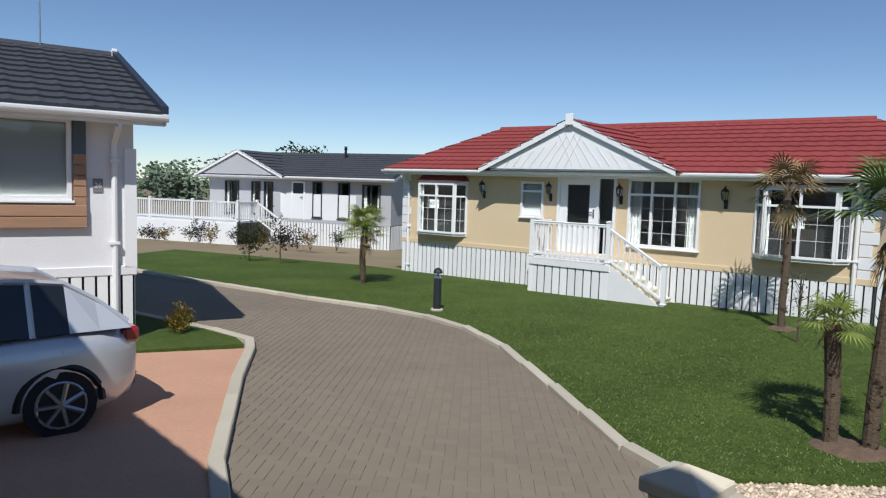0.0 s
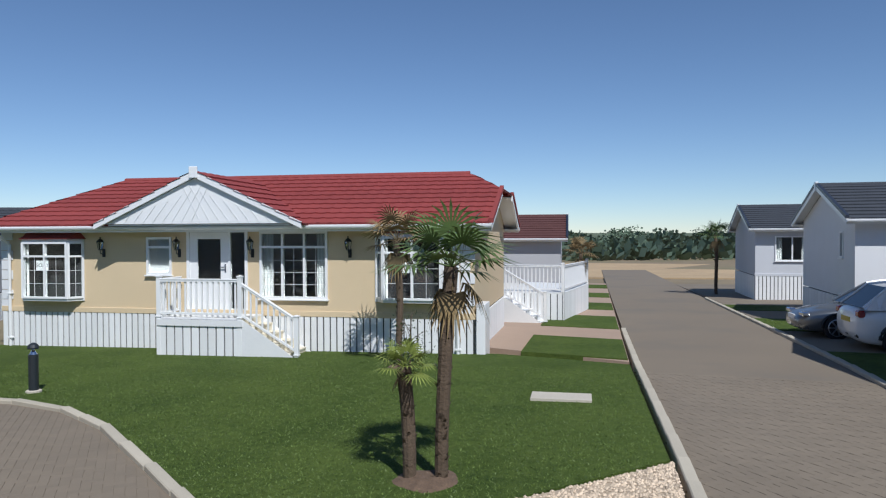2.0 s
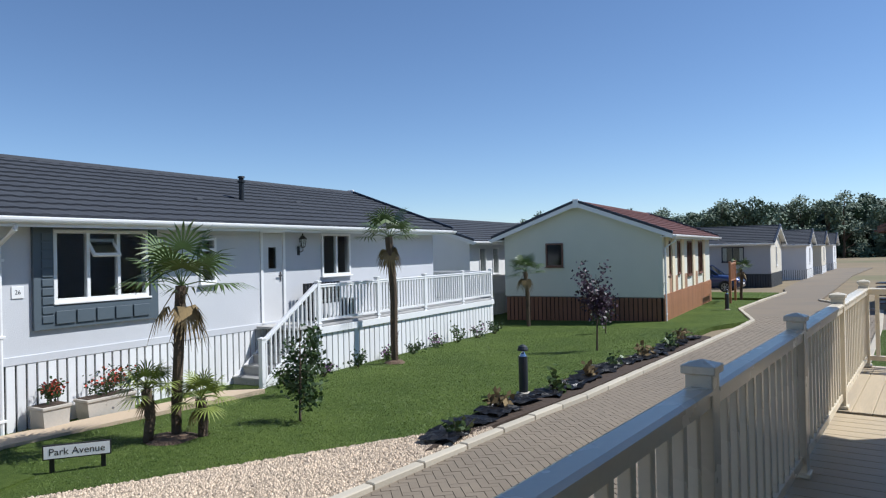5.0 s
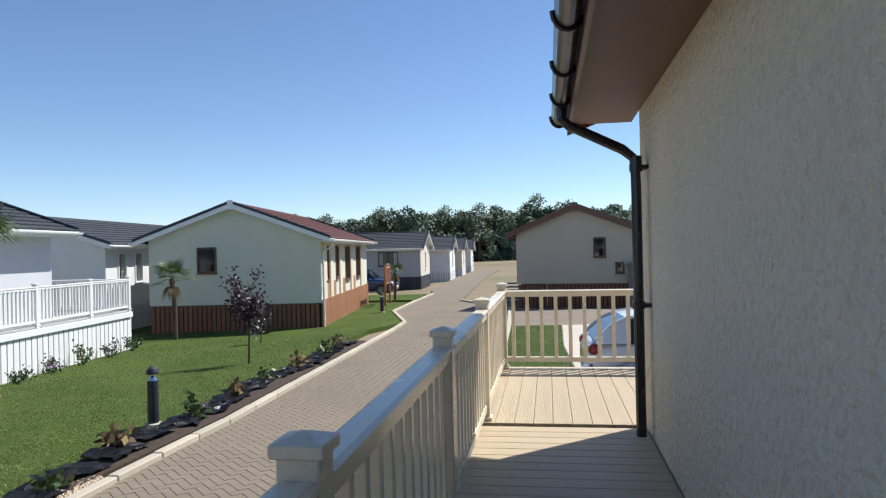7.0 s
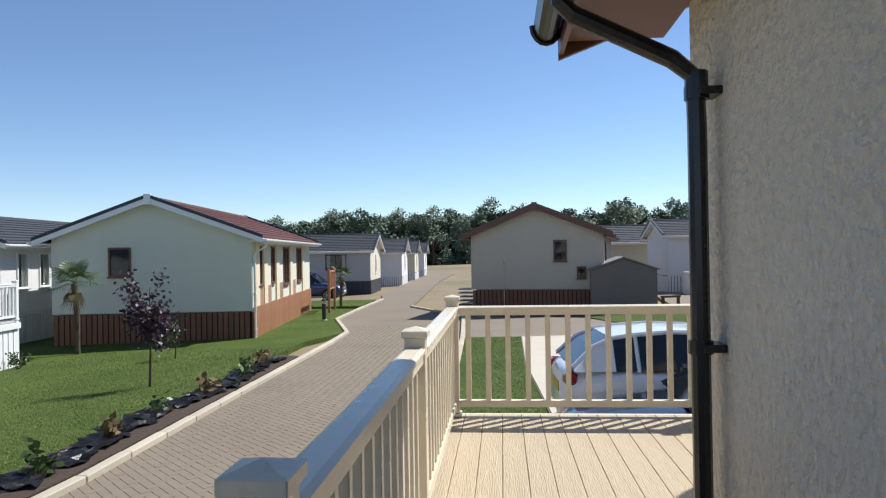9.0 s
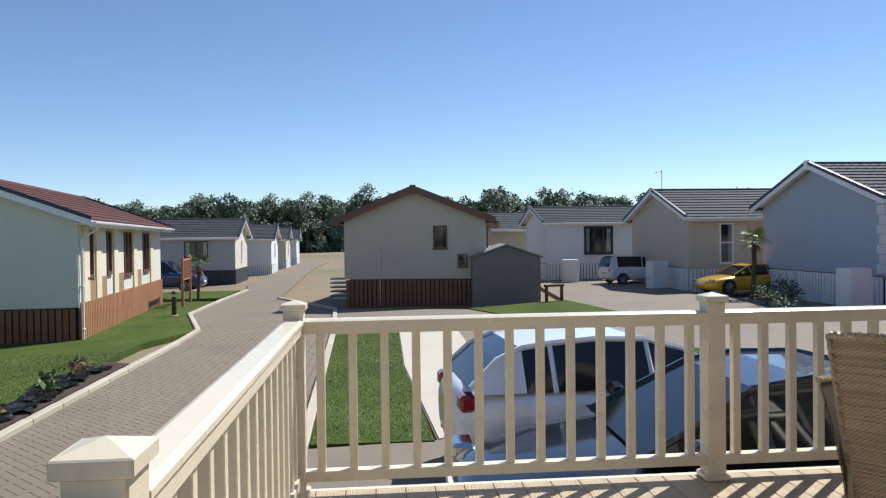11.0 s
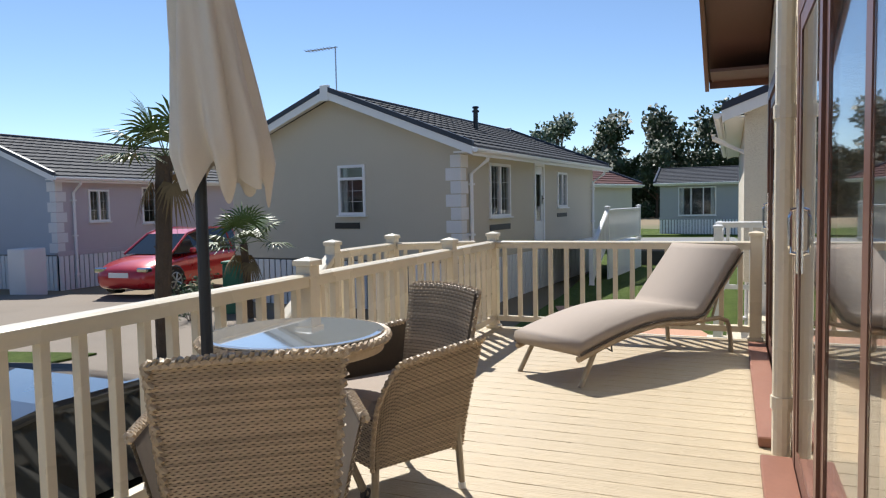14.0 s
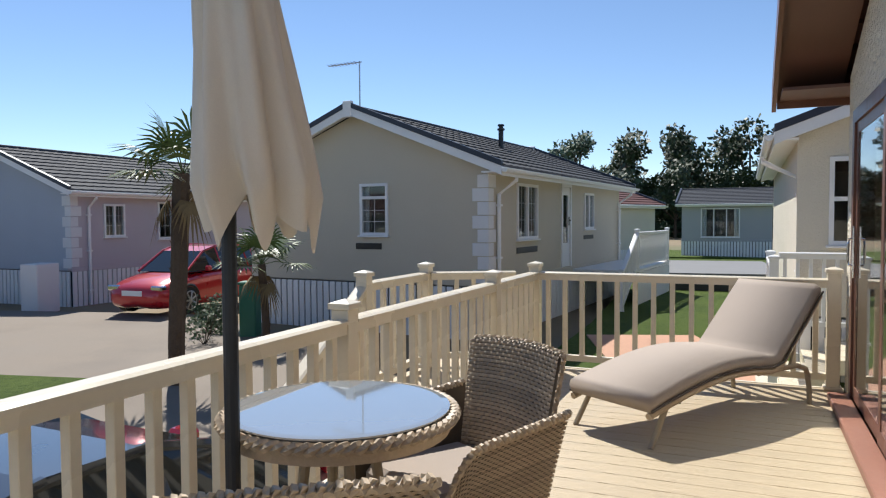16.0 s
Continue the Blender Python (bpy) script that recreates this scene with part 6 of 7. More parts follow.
# planting bed under black membrane along the road
bed = [(-4.85, 1.6), (-4.62, 5.3), (-4.80, 14.0), (-5.3, 14.3), (-5.45, 8.0), (-5.35, 3.4)]
sheet("planting_bed", bed, 0.075, EARTH, "dark soil planting bed along the kerb", "soil")
MEMBRANE = mat("black_membrane", (0.02, 0.02, 0.022), 0.35, scale=4, vary=0.2, bump=0.02, bump_scale=10)
for i in range(16):
    y = 2.2 + i * 0.74
    x = -5.0 - 0.1 * math.sin(i) - (0.12 if y > 4 else 0.0)
    bm = bmesh.new()
    rnd = random.Random(i)
    n = 6
    g = [[bm.verts.new((-0.25 + 0.5 * a / n + rnd.uniform(-0.03, 0.03), -0.33 + 0.66 * b / n + rnd.uniform(-0.03, 0.03), 0.085 + rnd.uniform(0, 0.06))) for a in range(n + 1)] for b in range(n + 1)]
    for b in range(n):
        for a in range(n):
            bm.faces.new((g[b][a], g[b][a + 1], g[b + 1][a + 1], g[b + 1][a]))
    bmesh.ops.solidify(bm, geom=bm.faces[:], thickness=0.006)
    sh = part("membrane_sheet", bm, MEMBRANE)
    sh.matrix_basis = pose(x, y, gz(x, y), 0, 0, rnd.uniform(-20, 20))
    tagged(sh, "crumpled black weed membrane over soil", "membrane", "membrane sheets")
    if i % 2 == 0:
        leafy("bed_plant", x + rnd.uniform(-0.1, 0.1), y + 0.2, rnd.uniform(0.25, 0.45), 0.16, 60, LEAF_DRY if i % 4 else LEAF_PALM, "spiky young bed plant through the membrane", stem=False, seed=90 + i, size=0.12, group="bed plants")

# gravel corners
def gravel(poly, n, seed):
    rnd = random.Random(seed)
    g = sheet("gravel", poly, 0.05, mat("gravel_bed", (0.44, 0.35, 0.25), 0.9, scale=8, vary=0.2, grain=90, bump=0.02, bump_scale=70), "pale buff pea gravel at the road corner", "gravel", "stuff")
    xs, ys = [p[0] for p in poly], [p[1] for p in poly]

    def inside(x, y):
        c = False
        for (ax, ay), (bx, by) in zip(poly, poly[1:] + poly[:1]):
            if (ay > y) != (by > y) and x < (bx - ax) * (y - ay) / (by - ay) + ax:
                c = not c
        return c
    verts, faces = [], []
    while len(faces) < n * 8:
        x, y = rnd.uniform(min(xs), max(xs)), rnd.uniform(min(ys), max(ys))
        if not inside(x, y):
            continue
        r = rnd.uniform(0.010, 0.024)
        z = gz(x, y) + 0.052 + r * 0.2
        b = len(verts)
        a0 = rnd.uniform(0, 6.28)
        verts += [(x + r * 1.2 * math.cos(a0 + k * 1.571), y + r * math.sin(a0 + k * 1.571), z) for k in range(4)] + [(x, y, z + r * 0.8), (x, y, z - r * 0.5)]
        for k in range(4):
            faces += [(b + k, b + (k + 1) % 4, b + 4), (b + (k + 1) % 4, b + k, b + 5)]
    me = bpy.data.meshes.new("pebbles")
    me.from_pydata(verts, [], faces)
    me.materials.append(mat("gravel_stone", (0.56, 0.45, 0.33), 0.85, scale=10, vary=0.1, island=0.35))
    o = new("pebbles", me)
    tagged(o, "loose pale pea gravel stones", "gravel", "", "stuff")


gravel([(-7.85, -2.05), (-5.65, -1.8), (-5.05, -1.45), (-4.78, -0.42), (-4.7, 2.9), (-4.95, 2.95)], 15000, 3)
gravel([(-4.42, -8.62), (-4.32, -7.7), (-4.45, -6.85), (-4.82, -6.15), (-5.4, -5.68), (-7.6, -6.02), (-6.6, -6.75), (-5.6, -7.6)], 6000, 4)

# ---- street furniture ----
def bollard(x, y):
    h = thing("bollard_light", x, y, None, 0, "charcoal bollard light with a domed cap", "bollard", "bollard lights")
    bm = bmesh.new()
    lathe(bm, [(0.075, -0.1), (0.075, 0.66), (0.078, 0.665)], 16)
    part("body", bm, CHARCOAL, h, smooth=False)
    bm = bmesh.new()
    lathe(bm, [(0.06, 0.665), (0.02, 0.74), (0.055, 0.755)], 16)
    part("reflector", bm, CHROME, h, "chrome cone reflector")
    bm = bmesh.new()
    lathe(bm, [(0.085, 0.755), (0.088, 0.78), (0.07, 0.825), (0.03, 0.852), (0.004, 0.858)], 16)
    part("cap", bm, CHARCOAL, h)
    bm = bmesh.new()
    lathe(bm, [(0.12, -0.05), (0.12, 0.075), (0.1, 0.085)], 12)
    part("base", bm, CONCRETE, h)


for p in ((-8.15, -15.95), (-5.45, 5.08), (-6.69, 23.6)):
    bollard(*p)
sign = thing("street_sign", -8.13, -0.79, None, 56, "white street name sign on two short black posts", "sign")
for x in (-0.27, 0.27):
    part("post", boxes((x - 0.025, x + 0.025, -0.0, 0.04, -0.1, 0.36)), BLACK_TRIM, sign)
part("panel", boxes((-0.36, 0.36, -0.028, -0.006, 0.20, 0.37), bevel=0.004), BLACK_TRIM, sign)
part("face", boxes((-0.345, 0.345, -0.034, -0.0285, 0.215, 0.355)), WHITE, sign)
cu = bpy.data.curves.new("lettering", 'FONT')
cu.body, cu.size, cu.align_x, cu.align_y = "Park Avenue", 0.115, 'CENTER', 'CENTER'
cu.materials.append(BLACK_TRIM)
o = new("lettering", cu)
o.parent = sign
o.matrix_basis = pose(0, -0.036, 0.285, 90, 0, 0)
store = thing("storage_box", -12.0, -1.35, None, 5, "dark grey plastic garden storage box with a lid", "storage box")
SB = mat("grey_plastic_box", (0.20, 0.22, 0.235), 0.5, vary=0.08)
part("body", boxes((-0.72, 0.62, -0.5, 0.5, 0, 1.0), bevel=0.02), CHARCOAL, store)
for k in range(7):
    part("slat", boxes((0.625, 0.65, -0.46, 0.46, 0.04 + k * 0.135, 0.155 + k * 0.135), bevel=0.006), SB, store)
part("lid", boxes((-0.77, 0.68, -0.55, 0.55, 1.0, 1.09), bevel=0.02), CHARCOAL, store)
part("lock", boxes((-0.05, 0.05, -0.57, -0.55, 0.9, 1.02)), GALV, store)
bag = thing("garden_bag", -11.15, -0.72, None, 0, "dark green woven garden waste bag", "bag")
bm = bmesh.new()
lathe(bm, [(0.26, 0.0), (0.30, 0.05), (0.29, 0.35), (0.31, 0.55), (0.30, 0.56), (0.27, 0.3)], 14)
part("body", bm, mat("dark_green_woven", (0.02, 0.10, 0.06), 0.6, vary=0.15, bump=0.01, bump_scale=20), bag)
cup = thing("meter_cupboard", -13.6, -1.5, None, 5, "white free-standing meter cupboard", "cupboard")
part("body", boxes((-0.45, 0.45, -0.3, 0.3, -0.1, 1.45), bevel=0.02), WHITE_WALL, cup)
part("door", boxes((-0.4, 0.4, -0.312, -0.302, 0.1, 1.35), bevel=0.004), WHITE, cup)
gb = thing("green_cabinet", 10.85, 10.4, None, 20, "green street utility cabinet by the palm", "cabinet")
part("body", boxes((-0.17, 0.17, -0.15, 0.15, -0.05, 0.95), bevel=0.02), mat("green_cabinet_paint", (0.03, 0.16, 0.10), 0.5, vary=0.08), gb)
part("lid", boxes((-0.19, 0.19, -0.17, 0.17, 0.95, 1.0), bevel=0.015), MATS["green_cabinet_paint"], gb)
for x, y, w, l, lb in ((-10.4, -7.76, 0.45, 0.9, "pale concrete inspection cover in the lawn"), (-4.62, 5.25, 0.2, 0.35, "rusty iron road gully grate")):
    part_m = CONCRETE if w > 0.3 else mat("rusty_iron", (0.12, 0.07, 0.05), 0.8, vary=0.2)
    c = part("drain_cover", boxes((-l / 2, l / 2, -w / 2, w / 2, 0.0, 0.012 if w < 0.3 else 0.09), bevel=0.004), part_m)
    c.matrix_basis = pose(x, y, gz(x, y), 0, 0, 84 if w < 0.3 else -80)
    tagged(c, lb, "drain cover", "", "")
for x, y, h0, rz in ((12.4, 18.0, 1.1, 10), (10.9, 27.5, 1.1, 10), (8.9, 33, 1.1, 0)):
    c = thing("gate_pier", x, y, None, rz, "white rendered gate pier", "pier", "gate piers")
    part("pier", boxes((-0.35, 0.35, -0.25, 0.25, -0.1, h0), bevel=0.02), WHITE_WALL, c)

# ---- cars ----
def car(name, x, y, rz, paint, label, L=4.0, W=1.72, H=1.48, style="hatch", size=1.0, z=None):
    """A car facing local +x: lofted body, glasshouse, wheels, lamps."""
    h = thing(name, x, y, z, rz, label, "car", "parked cars")
    h.scale = (size, size, size)
    gc = 0.17
    # stations: x fraction, sill z, bumper/shoulder z, bonnet z, half width
    if style == "hatch":
        st = [(0.0, 0.42, 0.75, 0.86, 0.66), (0.02, 0.26, 0.82, 0.95, 0.78), (0.10, 0.18, 0.88, 0.98, 0.97), (0.3, gc, 0.88, 0.96, 1.0), (0.55, gc, 0.86, 0.94, 1.0), (0.72, gc, 0.82, 0.92, 0.99), (0.85, 0.18, 0.74, 0.84, 0.97), (0.95, 0.2, 0.64, 0.72, 0.86), (1.0, 0.3, 0.52, 0.58, 0.62)]
        roof = [(0.03, 0.97, 0.74), (0.10, 1.20, 0.68), (0.165, H - 0.06, 0.65), (0.24, H - 0.025, 0.645), (0.36, H, 0.64), (0.5, H - 0.02, 0.63), (0.60, H - 0.12, 0.62), (0.77, 0.92, 0.72)]
    elif style == "suv":
        st = [(0.0, 0.45, 0.85, 1.0, 0.72), (0.02, 0.3, 0.95, 1.05, 0.86), (0.10, 0.25, 1.0, 1.08, 0.97), (0.5, 0.25, 0.98, 1.05, 1.0), (0.75, 0.25, 0.95, 1.02, 0.98), (0.93, 0.26, 0.82, 0.9, 0.9), (1.0, 0.35, 0.6, 0.7, 0.7)]
        roof = [(0.01, 1.05, 0.78), (0.05, H - 0.1, 0.70), (0.12, H, 0.68), (0.5, H - 0.02, 0.67), (0.58, H - 0.08, 0.66), (0.72, 1.02, 0.75)]
    else:
        st = [(0.0, 0.4, 0.7, 0.82, 0.62), (0.03, 0.25, 0.80, 0.90, 0.82), (0.15, 0.18, 0.86, 0.93, 0.98), (0.4, gc, 0.84, 0.90, 1.0), (0.62, gc, 0.80, 0.88, 1.0), (0.78, 0.18, 0.74, 0.82, 0.98), (0.92, 0.2, 0.64, 0.70, 0.88), (1.0, 0.28, 0.5, 0.56, 0.6)]
        roof = [(0.10, 0.91, 0.70), (0.22, H - 0.12, 0.64), (0.33, H - 0.01, 0.62), (0.45, H, 0.62), (0.54, H - 0.06, 0.61), (0.72, 0.87, 0.72)]
    hw = W / 2
    bm = bmesh.new()
    rings = []
    for f, zs, zm, zb, wf in st:
        w = hw * wf
        xx = (f - 0.5) * L
        prof = [(0.0, zs), (w * 0.86, zs), (w * 0.97, zs + 0.10), (w, (zs + zm) / 2), (w * 0.99, zm - 0.08), (w * 0.93, zm), (w * 0.6, zb - 0.015), (0.0, zb)]
        ring = [bm.verts.new((xx, yy, zz)) for yy, zz in prof] + [bm.verts.new((xx, -yy, zz)) for yy, zz in prof[-2:0:-1]]
        rings.append(ring)
    n = len(rings[0])
    for a, b in zip(rings, rings[1:]):
        for k in range(n):
            bm.faces.new((a[k], a[(k + 1) % n], b[(k + 1) % n], b[k]))
    bm.faces.new(rings[0]), bm.faces.new(rings[-1][::-1])
    bmesh.ops.recalc_face_normals(bm, faces=bm.faces)
    sharp = bmesh.ops.subdivide_edges(bm, edges=bm.edges[:], cuts=1, use_grid_fill=True, smooth=0.5)
    part("body", bm, paint, h, smooth=True)
    # glasshouse: side glass, screens, roof skin
    bm = bmesh.new()
    base = [(xf, zf, 0.90) for xf, zf, _ in roof]
    top, low = [], []
    for f, zz, wf in roof:
        xx = (f - 0.5) * L
        top.append([bm.verts.new((xx, s * hw * wf * 1.06, zz)) for s in (1, -1)])
    fa, fb = roof[0][0], roof[-1][0]
    for f, zz, wf in roof:
        g = fa + (fb - fa) * (f - fa) / (fb - fa)
        low.append([bm.verts.new(((g - 0.5) * L, s * hw * 0.92, min(zz, 0.93))) for s in (1, -1)])
    for i in range(len(roof) - 1):
        mi = 1 if roof[i][1] > H - 0.09 and roof[i + 1][1] > H - 0.13 else 0
        f = bm.faces.new((top[i][0], top[i + 1][0], top[i + 1][1], top[i][1]))
        f.material_index = mi
        for s in (0, 1):
            f = bm.faces.new((low[i][s], low[i + 1][s], top[i + 1][s], top[i][s]))
            if style != "coupe" and roof[i + 1][0] < 0.20:
                f.material_index = 1
    bmesh.ops.recalc_face_normals(bm, faces=bm.faces)
    part("glasshouse", bm, [mat("dark_car_window", (0.012, 0.016, 0.018), 0.06, scale=2, vary=0.05, coat=0.25), paint], h, "dark tinted windows")
    # roof edges and pillars
    bm = bmesh.new()
    for s in (1, -1):
        tube(bm, [((f - 0.5) * L, s * hw * wf * 1.05, zz) for f, zz, wf in roof], 0.03, 6)
        for f0 in (0.30, 0.52):
            near = min(roof, key=lambda r: abs(r[0] - f0))
            tube(bm, [((near[0] - 0.5) * L, s * hw * 0.925, 0.92), ((near[0] - 0.5) * L, s * hw * near[2] * 1.065, near[1] - 0.01)], 0.025, 4)
    part("pillar", bm, paint, h)
    for wx in (0.19, 0.81):
        for s in (1, -1):
            bm = bmesh.new()
            cx = (wx - 0.5) * L
            ring = []
            tube(bm, [(cx, s * (hw - 0.20), 0.31), (cx, s * (hw + 0.012), 0.31)], 0.30, 22)
            wl = part("wheel", bm, TYRE, h, "black tyre")
            bm = bmesh.new()
            tube(bm, [(cx, s * (hw + 0.0125), 0.31), (cx, s * (hw + 0.018), 0.31)], 0.205, 22)
            part("wheel_disc", bm, BLACK_TRIM, wl)
            bm = bmesh.new()
            for k in range(7):
                a = 2 * math.pi * k / 7
                tube(bm, [(cx, s * (hw + 0.026), 0.31), (cx + 0.2 * math.cos(a), s * (hw + 0.022), 0.31 + 0.2 * math.sin(a))], 0.022, 5)
            pts = [(cx + 0.205 * math.cos(2 * math.pi * k / 22), s * (hw + 0.018), 0.31 + 0.205 * math.sin(2 * math.pi * k / 22)) for k in range(23)]
            tube(bm, pts, 0.014, 5, cap=False)
            part("rim", bm, GALV, wl, "silver alloy rim")
            bm = bmesh.new()
            pts = [(cx + 0.35 * math.cos(math.pi * k / 14), s * (hw - 0.015), 0.30 + 0.35 * math.sin(math.pi * k / 14)) for k in range(15)]
            tube(bm, pts, 0.035, 6)
            part("wheel_arch", bm, BLACK_TRIM, h)
    for s in (1, -1):
        part("tail_lamp", boxes((-0.5 * L + 0.005, -0.5 * L + 0.16, s * hw * 0.70 - 0.11, s * hw * 0.70 + 0.09, 0.76, 0.915), bevel=0.03), mat("red_lamp", (0.30, 0.01, 0.015), 0.15, coat=1.0), h, "red tail lamp")
        part("headlight", boxes((0.5 * L - 0.24, 0.5 * L - 0.05, s * hw * 0.66 - 0.15, s * hw * 0.66 + 0.15, 0.56, 0.68), bevel=0.03), CHROME, h, "clear headlight")
        part("mirror", boxes((0.14 * L, 0.14 * L + 0.12, s * (hw + 0.02) - 0.07, s * (hw + 0.02) + 0.07, 0.92, 1.04), bevel=0.03), paint, h)
        part("door_handle", boxes((-0.08 * L, -0.08 * L + 0.16, s * (hw * 0.975) - 0.015, s * (hw * 0.975) + 0.015, 0.80, 0.825), bevel=0.006), paint, h)
    part("grille", boxes((0.5 * L - 0.10, 0.5 * L - 0.015, -0.45, 0.45, 0.34, 0.46), bevel=0.02), BLACK_TRIM, h)
    part("number_plate", boxes((0.5 * L - 0.02, 0.5 * L + 0.012, -0.26, 0.26, 0.46, 0.57)), WHITE, h)
    part("number_plate", boxes((-0.5 * L - 0.015, -0.5 * L + 0.03, -0.26, 0.26, 0.62, 0.73)), mat("yellow_plate", (0.6, 0.45, 0.05), 0.5), h)
    part("bumper_strip", boxes((-0.5 * L + 0.02, -0.5 * L + 0.12, -hw * 0.7, hw * 0.7, 0.3, 0.42), bevel=0.03), BLACK_TRIM, h)
    return h


def paint(name, c, metal=0.3):
    return mat(name, c, 0.3, metal=metal, scale=2, vary=0.03, coat=1.0)


car("hatchback_car", 0.22, -13.3, 0, paint("silver_paint", (0.60, 0.61, 0.63), 0.4), "silver hatchback parked on the red drive", L=3.95, H=1.42, size=0.93)
car("hatchback_car", 2.12, 6.95, 4, paint("white_paint", (0.82, 0.82, 0.82), 0.0), "white hatchback parked below the deck", L=3.6, W=1.65, H=1.36, size=0.93)
car("coupe_car", 2.3, 5.1, 178, paint("black_paint", (0.012, 0.016, 0.022), 0.3), "black coupe parked below the deck", L=4.3, H=1.34, style="coupe", size=0.93)
car("hatchback_car", 13.85, 14.5, 186, paint("red_paint", (0.48, 0.012, 0.02), 0.2), "red hatchback parked by the lilac home", L=4.2)
car("sports_car", 12.75, 24.3, 190, paint("yellow_paint", (0.75, 0.42, 0.01), 0.1), "yellow sports car parked on the lane", L=4.5, H=1.32, style="coupe", size=0.76)
car("suv_car", 11.35, 31.0, 10, paint("white_suv_paint", (0.70, 0.71, 0.73), 0.0), "white sport utility car by the far home", L=4.3, H=1.65, style="suv", size=0.75)
car("suv_car", -11.5, 38.5, 0, paint("blue_paint", (0.02, 0.04, 0.14), 0.3), "dark blue car on the far drive", L=4.4, H=1.6, style="suv")
car("hatchback_car", -18.4, -0.9, 100, MATS["white_paint"], "white hatchback parked beside the side road", L=3.9)
car("saloon_car", -20.7, -1.6, 280, paint("grey_paint", (0.16, 0.17, 0.18), 0.6), "dark grey car parked beside the side road", L=4.3, H=1.42, style="coupe")

# ---- deck furniture ----
WICKER = mat("tan_wicker", (0.44, 0.34, 0.225), 0.55, scale=6, vary=0.15, grain=80, island=0.20)
WICKER_BACK = mat("dark_wicker_backing", (0.10, 0.075, 0.05), 0.8, scale=8, vary=0.15)
CUSHION = mat("taupe_cushion", (0.36, 0.30, 0.25), 0.9, scale=3, vary=0.05, grain=250, bump=0.0015, bump_scale=400)
TAN_METAL = mat("tan_powder_coat", (0.36, 0.30, 0.21), 0.4, scale=3, vary=0.05)


def weave(bm, P, nu, nv, amp=0.0026, skip=0.0):
    """Woven strands over a patch P(u, v)."""
    e = 1e-3
    verts, faces = [], []

    def fr(u, v):
        p = Vector(P(u, v))
        du, dv = Vector(P(min(1, u + e), v)) - Vector(P(max(0, u - e), v)), Vector(P(u, min(1, v + e))) - Vector(P(u, max(0, v - e)))
        nn = du.cross(dv)
        return p, (nn.normalized() if nn.length > 1e-12 else Vector((0, 0, 1)))
    for j in range(nv):
        prev = None
        for i in range(nu * 2 + 1):
            u = i / (nu * 2)
            va, vb = (j + 0.06) / nv, (j + 0.94) / nv
            k = math.sin(math.pi * (i / 2 + j)) if i % 2 == 0 else 0
            off = amp * (1 if ((i // 2) + j) % 2 else -1) * (1 if i % 2 else 0.0)
            pa, na = fr(u, va)
            pb, nb_ = fr(u, vb)
            pm, nm = fr(u, (va + vb) / 2)
            cur = (bm.verts.new(pa + na * (off - 0.0012)), bm.verts.new(pm + nm * (off + 0.0016)), bm.verts.new(pb + nb_ * (off - 0.0012)))
            if prev:
                bm.faces.new((prev[0], cur[0], cur[1], prev[1]))
                bm.faces.new((prev[1], cur[1], cur[2], prev[2]))
            prev = cur


def patch(bm, P, nu, nv, off=0.0):
    g = [[bm.verts.new(P(i / nu, j / nv)) for i in range(nu + 1)] for j in range(nv + 1)]
    for j in range(nv):
        for i in range(nu):
            bm.faces.new((g[j][i], g[j][i + 1], g[j + 1][i + 1], g[j + 1][i]))


